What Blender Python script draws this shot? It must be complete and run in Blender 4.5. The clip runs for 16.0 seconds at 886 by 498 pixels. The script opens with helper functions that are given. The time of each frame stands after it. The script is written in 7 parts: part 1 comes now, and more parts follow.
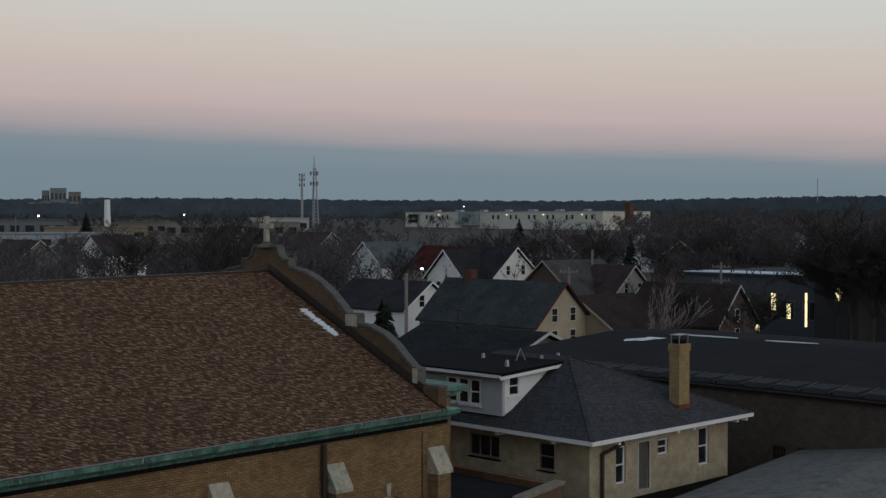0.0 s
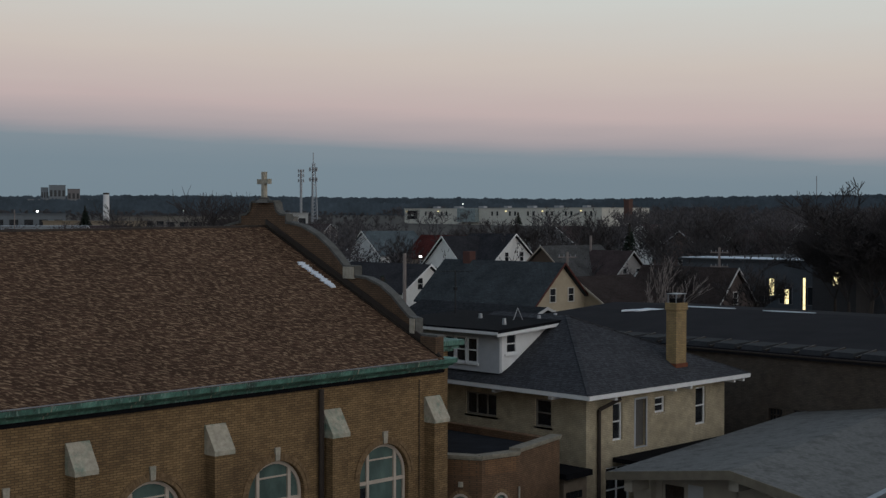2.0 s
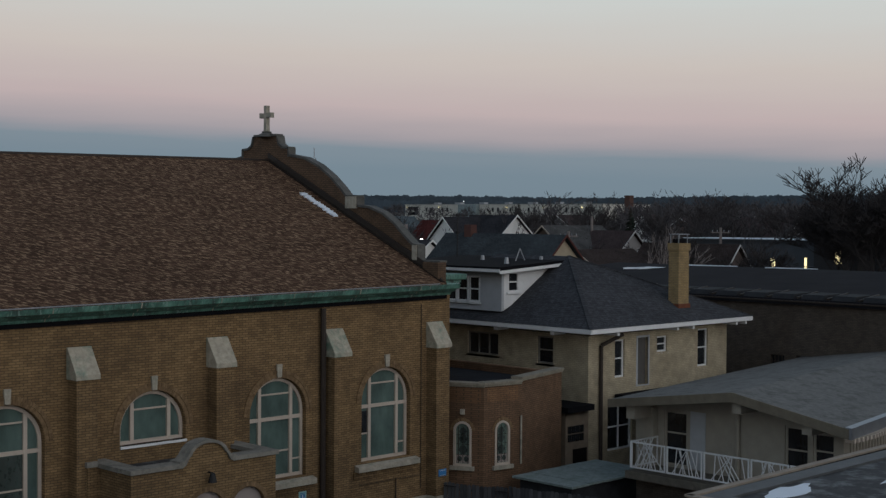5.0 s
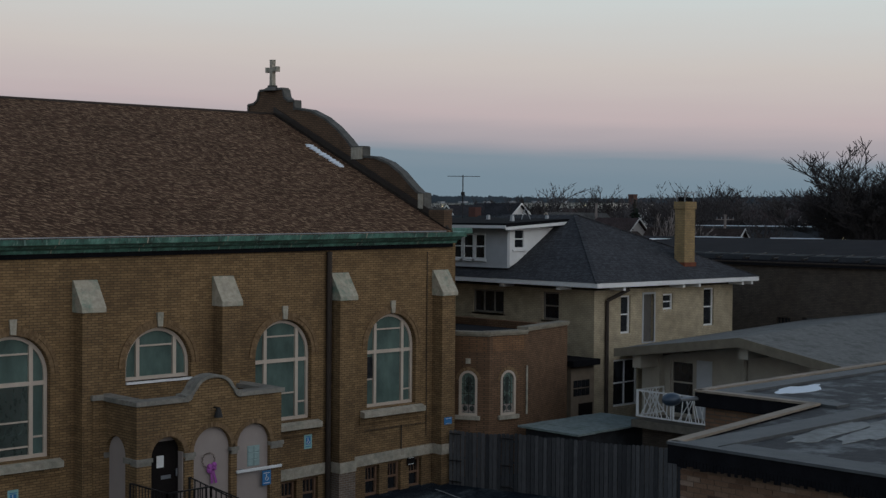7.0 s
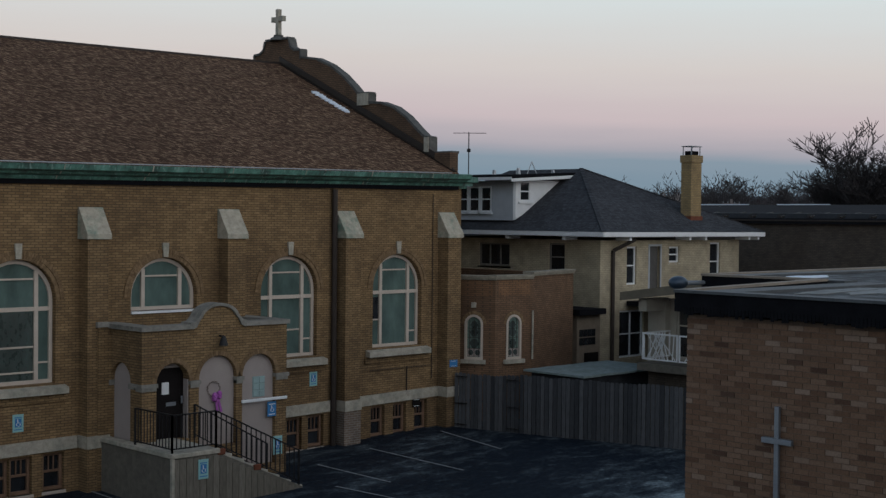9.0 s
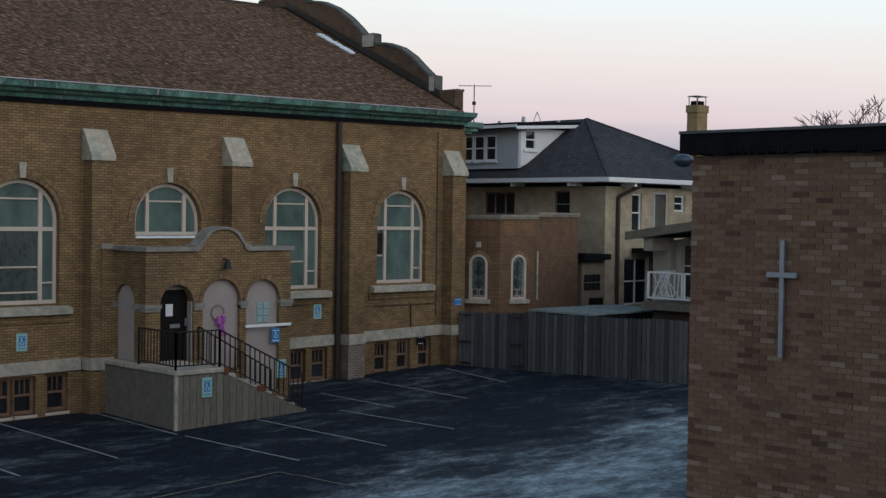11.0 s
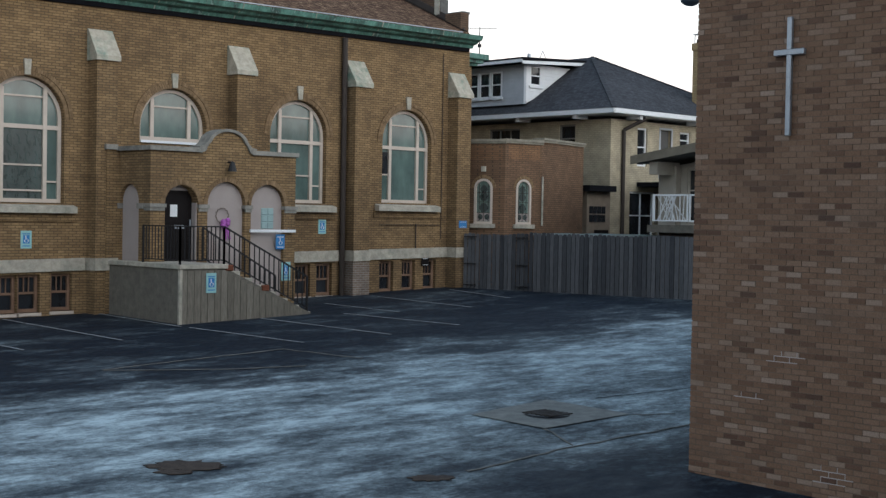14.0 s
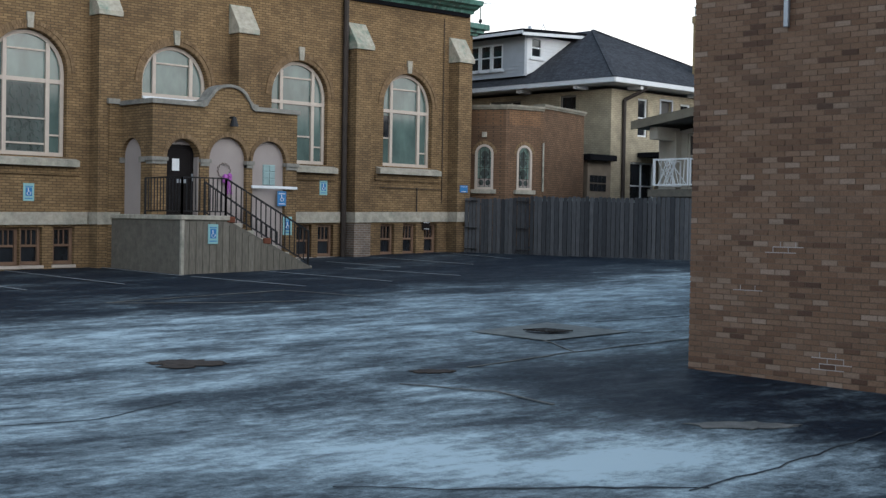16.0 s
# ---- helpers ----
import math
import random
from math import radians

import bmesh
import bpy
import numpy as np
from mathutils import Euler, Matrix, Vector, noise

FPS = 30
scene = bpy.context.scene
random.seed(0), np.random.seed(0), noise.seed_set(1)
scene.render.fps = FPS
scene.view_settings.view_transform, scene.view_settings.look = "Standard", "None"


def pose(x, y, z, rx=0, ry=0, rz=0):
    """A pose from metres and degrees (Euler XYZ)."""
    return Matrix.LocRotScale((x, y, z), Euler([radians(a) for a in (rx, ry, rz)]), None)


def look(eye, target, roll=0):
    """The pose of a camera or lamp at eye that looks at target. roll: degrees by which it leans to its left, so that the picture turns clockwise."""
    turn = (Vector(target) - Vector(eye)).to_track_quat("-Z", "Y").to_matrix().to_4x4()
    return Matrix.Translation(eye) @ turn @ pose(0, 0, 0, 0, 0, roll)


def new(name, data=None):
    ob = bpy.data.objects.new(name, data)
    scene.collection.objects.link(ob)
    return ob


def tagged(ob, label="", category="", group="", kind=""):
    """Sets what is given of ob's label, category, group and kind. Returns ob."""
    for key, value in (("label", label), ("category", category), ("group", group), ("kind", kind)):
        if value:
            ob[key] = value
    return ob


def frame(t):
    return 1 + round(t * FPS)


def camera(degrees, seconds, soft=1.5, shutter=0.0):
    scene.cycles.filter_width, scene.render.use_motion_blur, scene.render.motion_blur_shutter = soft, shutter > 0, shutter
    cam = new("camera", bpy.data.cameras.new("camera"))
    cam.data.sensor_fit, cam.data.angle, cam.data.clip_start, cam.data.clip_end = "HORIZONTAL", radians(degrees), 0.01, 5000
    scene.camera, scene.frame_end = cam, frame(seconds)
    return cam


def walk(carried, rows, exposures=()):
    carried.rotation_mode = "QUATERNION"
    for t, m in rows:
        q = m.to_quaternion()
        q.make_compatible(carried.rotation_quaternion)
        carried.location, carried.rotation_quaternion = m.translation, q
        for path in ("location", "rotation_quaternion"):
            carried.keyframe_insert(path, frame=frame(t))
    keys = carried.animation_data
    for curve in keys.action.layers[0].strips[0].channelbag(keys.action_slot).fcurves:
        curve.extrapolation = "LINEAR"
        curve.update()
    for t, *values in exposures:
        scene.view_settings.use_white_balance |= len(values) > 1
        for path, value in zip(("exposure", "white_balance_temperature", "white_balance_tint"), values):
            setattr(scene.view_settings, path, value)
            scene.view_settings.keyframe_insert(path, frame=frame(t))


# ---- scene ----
cam = camera(36.8, 16.0, soft=1.4)
PATH = [
    (0, (0.198, 0.046, 15.705), (1.603, 1.469, 15.66), 0.0),
    (0.5, (0.138, -0.053, 15.316), (1.543, 1.37, 15.271), 0.0),
    (1, (0.131, -0.094, 14.904), (1.536, 1.329, 14.858), 0.1),
    (1.5, (0.142, -0.064, 14.468), (1.547, 1.358, 14.42), 0.1),
    (2, (0.155, -0.091, 14.043), (1.561, 1.331, 13.996), 0.1),
    (2.5, (0.151, -0.105, 13.605), (1.557, 1.317, 13.557), 0.1),
    (3, (0.131, -0.064, 13.184), (1.537, 1.357, 13.135), 0.2),
    (3.5, (0.108, -0.045, 12.747), (1.516, 1.375, 12.698), 0.2),
    (4, (0.127, -0.027, 12.361), (1.535, 1.393, 12.312), 0.3),
    (6.5, (0.142, 0.002, 10.161), (1.544, 1.427, 10.115), 0.4),
    (7, (0.121, 0.083, 9.72), (1.523, 1.509, 9.674), 0.5),
    (7.5, (0.135, 0.029, 9.279), (1.534, 1.458, 9.233), 0.5),
    (8, (0.119, 0.037, 8.768), (1.516, 1.467, 8.724), 0.5),
    (8.5, (0.139, 0.066, 8.281), (1.535, 1.497, 8.236), 0.5),
    (9, (0.152, 0.094, 7.778), (1.548, 1.526, 7.732), 0.6),
    (9.5, (0.207, 0.089, 7.266), (1.6, 1.522, 7.219), 0.6),
    (10, (0.197, 0.085, 6.777), (1.59, 1.519, 6.727), 0.7),
    (12.5, (0.213, 0.089, 4.438), (1.6, 1.529, 4.387), 0.9),
    (13, (0.243, 0.094, 4.013), (1.629, 1.535, 3.962), 0.9),
    (13.5, (0.247, 0.088, 3.589), (1.631, 1.531, 3.539), 0.9),
    (14, (0.233, 0.068, 3.136), (1.618, 1.51, 3.088), 1.0),
    (14.5, (0.245, 0.07, 2.684), (1.629, 1.514, 2.638), 1.0),
    (15, (0.207, 0.038, 2.211), (1.591, 1.481, 2.167), 1.1),
    (15.5, (0.205, 0.016, 1.915), (1.588, 1.459, 1.873), 1.1),
    (16, (0.147, -0.05, 1.769), (1.531, 1.393, 1.729), 1.0),
]
EXPOSURES = [(0, -0.02, 6350, 10), (4, -0.01, 6250, 10), (7, 0.02, 6050, 9), (10, 0.38, 5950, 9), (12.5, 1.02, 5950, 9), (14, 1.37, 5950, 8), (16, 1.53, 5900, 8)]
walk(cam, [(t, look(eye, target, roll)) for t, eye, target, roll in PATH], EXPOSURES)

# ---- world: dusk sky, afterglow behind the viewer ----
GLOW = Vector((0.05, -0.95, 0.28)).normalized()


def build_world():
    w = bpy.data.worlds.new("dusk_sky")
    scene.world = w
    w.use_nodes = True
    nt = w.node_tree
    N, L = nt.nodes, nt.links
    bg = N["Background"]
    tc = N.new("ShaderNodeTexCoord")
    sep = N.new("ShaderNodeSeparateXYZ")
    L.new(tc.outputs["Generated"], sep.inputs[0])
    # bank of cloud that stands higher to the north-west
    dot = N.new("ShaderNodeVectorMath"); dot.operation = "DOT_PRODUCT"
    L.new(tc.outputs["Generated"], dot.inputs[0]); dot.inputs[1].default_value = (-0.70, 0.714, 0.0)
    mp = N.new("ShaderNodeMapping"); mp.inputs["Scale"].default_value = (3.0, 3.0, 40.0)
    L.new(tc.outputs["Generated"], mp.inputs[0])
    nz = N.new("ShaderNodeTexNoise"); nz.inputs["Scale"].default_value = 2.2; nz.inputs["Detail"].default_value = 5
    L.new(mp.outputs[0], nz.inputs["Vector"])
    m1 = N.new("ShaderNodeMath"); m1.operation = "MULTIPLY_ADD"
    L.new(dot.outputs["Value"], m1.inputs[0]); m1.inputs[1].default_value = -0.036; L.new(sep.outputs["Z"], m1.inputs[2])
    m2 = N.new("ShaderNodeMath"); m2.operation = "MULTIPLY_ADD"
    L.new(nz.outputs["Fac"], m2.inputs[0]); m2.inputs[1].default_value = 0.012; L.new(m1.outputs[0], m2.inputs[2])
    m3 = N.new("ShaderNodeMath"); m3.operation = "ADD"
    L.new(m2.outputs[0], m3.inputs[0]); m3.inputs[1].default_value = -0.007
    ramp = N.new("ShaderNodeValToRGB")
    L.new(m3.outputs[0], ramp.inputs[0])
    cr = ramp.color_ramp
    cr.interpolation = "LINEAR"
    stops = ((0.0, (0.18, 0.235, 0.27)), (0.032, (0.19, 0.245, 0.28)), (0.047, (0.22, 0.265, 0.295)), (0.056, (0.36, 0.325, 0.335)),
             (0.078, (0.53, 0.425, 0.405)), (0.115, (0.60, 0.525, 0.465)), (0.165, (0.61, 0.62, 0.575)), (0.21, (0.60, 0.66, 0.66)), (0.34, (0.35, 0.43, 0.49)), (0.6, (0.165, 0.22, 0.285)), (1.0, (0.095, 0.14, 0.20)))
    for k, (p, c) in enumerate(stops):
        e = cr.elements[k] if k < 2 else cr.elements.new(p)
        e.position, e.color = p, (*c, 1)
    # afterglow
    d2 = N.new("ShaderNodeVectorMath"); d2.operation = "DOT_PRODUCT"
    L.new(tc.outputs["Generated"], d2.inputs[0]); d2.inputs[1].default_value = GLOW
    mr = N.new("ShaderNodeMapRange"); mr.inputs["From Min"].default_value = 0.25; mr.inputs["From Max"].default_value = 1.0
    L.new(d2.outputs["Value"], mr.inputs["Value"])
    add = N.new("ShaderNodeMix"); add.data_type = "RGBA"; add.blend_type = "ADD"
    L.new(mr.outputs["Result"], add.inputs["Factor"])
    L.new(ramp.outputs["Color"], add.inputs["A"]); add.inputs["B"].default_value = (0.31, 0.265, 0.22, 1)
    L.new(add.outputs["Result"], bg.inputs["Color"])
    bg.inputs["Strength"].default_value = 1.0


build_world()
sun = new("sun", bpy.data.lights.new("sun", "SUN"))
sun.data.energy, sun.data.angle, sun.data.color = 0.23, radians(55), (1.0, 0.88, 0.76)
sun.matrix_world = look((2, -42, 17), (0, 0, 0))
sun["kind"] = "structure"

# ---- materials ----
MATS = {}


def nodes_of(name):
    m = bpy.data.materials.new(name)
    m.use_nodes = True
    nt = m.node_tree
    return m, nt.nodes, nt.links, nt.nodes["Principled BSDF"]


def vec(N, L, scale=(1, 1, 1)):
    tc = N.new("ShaderNodeTexCoord")
    mp = N.new("ShaderNodeMapping")
    mp.inputs["Scale"].default_value = scale
    L.new(tc.outputs["Object"], mp.inputs[0])
    return mp.outputs[0]


def noise_of(N, L, v, scale, detail=4, rough=0.6):
    n = N.new("ShaderNodeTexNoise")
    n.inputs["Scale"].default_value, n.inputs["Detail"].default_value, n.inputs["Roughness"].default_value = scale, detail, rough
    if v is not None:
        L.new(v, n.inputs["Vector"])
    return n.outputs["Fac"]


def ramp_of(N, L, fac, stops):
    r = N.new("ShaderNodeValToRGB")
    for k, (p, c) in enumerate(stops):
        e = r.color_ramp.elements[k] if k < 2 else r.color_ramp.elements.new(p)
        e.position, e.color = p, (*c, 1) if len(c) == 3 else c
    L.new(fac, r.inputs[0])
    return r.outputs["Color"]


def mix_of(N, L, fac, a, b, mode="MIX"):
    m = N.new("ShaderNodeMix")
    m.data_type, m.blend_type = "RGBA", mode
    for key, val in (("Factor", fac), ("A", a), ("B", b)):
        if isinstance(val, (int, float)):
            m.inputs[key].default_value = val
        elif isinstance(val, tuple):
            m.inputs[key].default_value = (*val, 1)
        else:
            L.new(val, m.inputs[key])
    return m.outputs["Result"]


def bump_of(N, L, b, height, strength, dist):
    n = N.new("ShaderNodeBump")
    n.inputs["Strength"].default_value, n.inputs["Distance"].default_value = strength, dist
    L.new(height, n.inputs["Height"])
    L.new(n.outputs["Normal"], b.inputs["Normal"])


def plain(name, c, rough=0.7, metal=0.0, var=0.25, scale=3.0, bump=0.2, fine=40.0, spec=0.3):
    """Grain and broad stains over one base colour."""
    if name in MATS:
        return MATS[name]
    m, N, L, b = nodes_of(name)
    v = vec(N, L)
    n1, n2 = noise_of(N, L, v, scale, 5), noise_of(N, L, v, fine, 3)
    lo, hi = tuple(q * (1 - var) for q in c), tuple(min(1, q * (1 + var)) for q in c)
    col = ramp_of(N, L, n1, ((0.3, lo), (0.7, hi)))
    col = mix_of(N, L, 0.35, col, ramp_of(N, L, n2, ((0.3, lo), (0.7, hi))))
    L.new(col, b.inputs["Base Color"])
    b.inputs["Roughness"].default_value, b.inputs["Metallic"].default_value = rough, metal
    b.inputs["Specular IOR Level"].default_value = spec
    if bump:
        bump_of(N, L, b, n2, bump, 0.01)
    MATS[name] = m
    return m


def brickwork(name, c1, c2, mortar, w=0.215, h=0.072, joint=0.011, stain=(0.05, 0.035, 0.025), bump=0.5):
    """Courses laid along x + y, so that walls on both axes take it."""
    m, N, L, b = nodes_of(name)
    tc = N.new("ShaderNodeTexCoord")
    sep = N.new("ShaderNodeSeparateXYZ"); L.new(tc.outputs["Object"], sep.inputs[0])
    add = N.new("ShaderNodeMath"); add.operation = "ADD"
    L.new(sep.outputs[0], add.inputs[0]); L.new(sep.outputs[1], add.inputs[1])
    com = N.new("ShaderNodeCombineXYZ"); L.new(add.outputs[0], com.inputs[0]); L.new(sep.outputs[2], com.inputs[1])
    bt = N.new("ShaderNodeTexBrick")
    L.new(com.outputs[0], bt.inputs["Vector"])
    bt.inputs["Scale"].default_value = 1
    bt.inputs["Brick Width"].default_value, bt.inputs["Row Height"].default_value = w, h
    bt.inputs["Mortar Size"].default_value, bt.inputs["Mortar Smooth"].default_value = joint, 0.2
    bt.inputs["Color1"].default_value, bt.inputs["Color2"].default_value, bt.inputs["Mortar"].default_value = (*c1, 1), (*c2, 1), (*mortar, 1)
    big = noise_of(N, L, tc.outputs["Object"], 0.35, 5)
    mid = noise_of(N, L, tc.outputs["Object"], 2.5, 5)
    col = mix_of(N, L, ramp_of(N, L, big, ((0.45, (0, 0, 0)), (0.75, (0.55, 0.55, 0.55)))), bt.outputs["Color"], stain)
    col = mix_of(N, L, 0.5, col, ramp_of(N, L, mid, ((0.3, (0.55, 0.55, 0.55)), (0.7, (1.35, 1.3, 1.2)))), "MULTIPLY")
    L.new(col, b.inputs["Base Color"])
    b.inputs["Roughness"].default_value, b.inputs["Specular IOR Level"].default_value = 0.9, 0.2
    inv = N.new("ShaderNodeMath"); inv.operation = "SUBTRACT"; inv.inputs[0].default_value = 1
    L.new(bt.outputs["Fac"], inv.inputs[1])
    bump_of(N, L, b, inv.outputs[0], bump, 0.01)
    MATS[name] = m
    return m


def piece_brick(name, island):
    """Single bricks: one colour a piece from a mixed firing."""
    m, N, L, b = nodes_of(name)
    if island:
        g = N.new("ShaderNodeNewGeometry"); r = g.outputs["Random Per Island"]
    else:
        g = N.new("ShaderNodeObjectInfo"); r = g.outputs["Random"]
    col = ramp_of(N, L, r, ((0.0, (0.080, 0.046, 0.033)), (0.05, (0.125, 0.071, 0.047)), (0.2, (0.165, 0.096, 0.061)), (0.6, (0.192, 0.116, 0.075)), (0.9, (0.212, 0.133, 0.090)), (0.96, (0.245, 0.168, 0.122)), (1.0, (0.28, 0.20, 0.152))))
    geo = N.new("ShaderNodeNewGeometry")
    st = N.new("ShaderNodeMapping"); st.inputs["Scale"].default_value = (1, 0.8, 3.2)
    L.new(geo.outputs["Position"], st.inputs[0])
    n1, n2 = noise_of(N, L, geo.outputs["Position"], 45, 4), noise_of(N, L, st.outputs[0], 1.1, 6)
    col = mix_of(N, L, 0.6, col, ramp_of(N, L, n1, ((0.3, (0.7, 0.7, 0.7)), (0.7, (1.2, 1.2, 1.2)))), "MULTIPLY")
    col = mix_of(N, L, ramp_of(N, L, n2, ((0.5, (0, 0, 0)), (0.8, (0.5, 0.5, 0.5)))), col, (0.09, 0.07, 0.055))
    L.new(col, b.inputs["Base Color"])
    b.inputs["Roughness"].default_value, b.inputs["Specular IOR Level"].default_value = 0.9, 0.15
    bump_of(N, L, b, n1, 0.4, 0.006)
    MATS[name] = m
    return m


def shingles(name, c1, c2, c3, w=0.33, h=0.14, slope=1.15, streak=0.4):
    """Asphalt shingles in courses up the slope, tabs of mixed colour."""
    m, N, L, b = nodes_of(name)
    tc = N.new("ShaderNodeTexCoord")
    sep = N.new("ShaderNodeSeparateXYZ"); L.new(tc.outputs["Object"], sep.inputs[0])
    add = N.new("ShaderNodeMath"); add.operation = "ADD"
    L.new(sep.outputs[0], add.inputs[0]); L.new(sep.outputs[1], add.inputs[1])
    com = N.new("ShaderNodeCombineXYZ"); L.new(add.outputs[0], com.inputs[0])
    mul = N.new("ShaderNodeMath"); mul.operation = "MULTIPLY"; mul.inputs[1].default_value = slope * 1.9
    L.new(sep.outputs[2], mul.inputs[0]); L.new(mul.outputs[0], com.inputs[1])
    bt = N.new("ShaderNodeTexBrick")
    L.new(com.outputs[0], bt.inputs["Vector"])
    bt.inputs["Scale"].default_value = 1
    bt.inputs["Brick Width"].default_value, bt.inputs["Row Height"].default_value = w, h
    bt.inputs["Mortar Size"].default_value, bt.inputs["Mortar Smooth"].default_value, bt.inputs["Bias"].default_value = 0.012, 0.6, -0.1
    bt.inputs["Color1"].default_value, bt.inputs["Color2"].default_value, bt.inputs["Mortar"].default_value = (*c1, 1), (*c2, 1), (*(q * 0.45 for q in c1), 1)
    sm = N.new("ShaderNodeMapping"); sm.inputs["Scale"].default_value = (8.5, 7.0, 1); sm.inputs["Rotation"].default_value = (0, 0, 0.25)
    L.new(com.outputs[0], sm.inputs[0])
    n1, n2 = noise_of(N, L, sm.outputs[0], 1.0, 3, 0.6), noise_of(N, L, tc.outputs["Object"], 0.5, 4)
    col = mix_of(N, L, ramp_of(N, L, n1, ((0.52, (0, 0, 0)), (0.62, (1, 1, 1)))), bt.outputs["Color"], c3)
    col = mix_of(N, L, streak, col, ramp_of(N, L, n2, ((0.3, (0.6, 0.6, 0.6)), (0.7, (1.25, 1.25, 1.25)))), "MULTIPLY")
    L.new(col, b.inputs["Base Color"])
    b.inputs["Roughness"].default_value, b.inputs["Specular IOR Level"].default_value = 0.95, 0.06
    inv = N.new("ShaderNodeMath"); inv.operation = "SUBTRACT"; inv.inputs[0].default_value = 1
    L.new(bt.outputs["Fac"], inv.inputs[1])
    bump_of(N, L, b, inv.outputs[0], 0.5, 0.012)
    MATS[name] = m
    return m


def patina(name):
    """Copper gone green, with dark runs and bare streaks."""
    m, N, L, b = nodes_of(name)
    v = vec(N, L, (1.2, 1.2, 0.5))
    n1, n2, n3 = noise_of(N, L, v, 2.2, 6, 0.7), noise_of(N, L, v, 14, 4), noise_of(N, L, vec(N, L, (9, 9, 0.6)), 1.5, 3)
    col = ramp_of(N, L, n1, ((0.35, (0.045, 0.075, 0.062)), (0.5, (0.08, 0.19, 0.15)), (0.68, (0.17, 0.36, 0.29))))
    col = mix_of(N, L, ramp_of(N, L, n3, ((0.58, (0, 0, 0)), (0.66, (0.6, 0.6, 0.6)))), col, (0.30, 0.42, 0.38))
    col = mix_of(N, L, 0.4, col, ramp_of(N, L, n2, ((0.3, (0.6, 0.6, 0.6)), (0.7, (1.2, 1.2, 1.2)))), "MULTIPLY")
    L.new(col, b.inputs["Base Color"])
    b.inputs["Roughness"].default_value = 0.65
    bump_of(N, L, b, n2, 0.3, 0.008)
    MATS[name] = m
    return m


def stone(name, c, mottle=(0.10, 0.15, 0.12), amount=0.5, lean=0.0):
    m, N, L, b = nodes_of(name)
    v = vec(N, L)
    n1, n2, n3 = noise_of(N, L, v, 1.6, 6, 0.7), noise_of(N, L, v, 30, 4), noise_of(N, L, v, 6, 5)
    col = ramp_of(N, L, n3, ((0.3, tuple(q * 0.72 for q in c)), (0.7, tuple(q * 1.15 for q in c))))
    col = mix_of(N, L, ramp_of(N, L, n1, ((0.48, (0, 0, 0)), (0.72, (amount, amount, amount)))), col, mottle)
    col = mix_of(N, L, 0.3, col, ramp_of(N, L, n2, ((0.3, (0.7, 0.7, 0.7)), (0.7, (1.2, 1.2, 1.2)))), "MULTIPLY")
    L.new(col, b.inputs["Base Color"])
    b.inputs["Roughness"].default_value, b.inputs["Specular IOR Level"].default_value = 0.85, 0.25
    bump_of(N, L, b, n2, 0.35, 0.008)
    MATS[name] = m
    return m


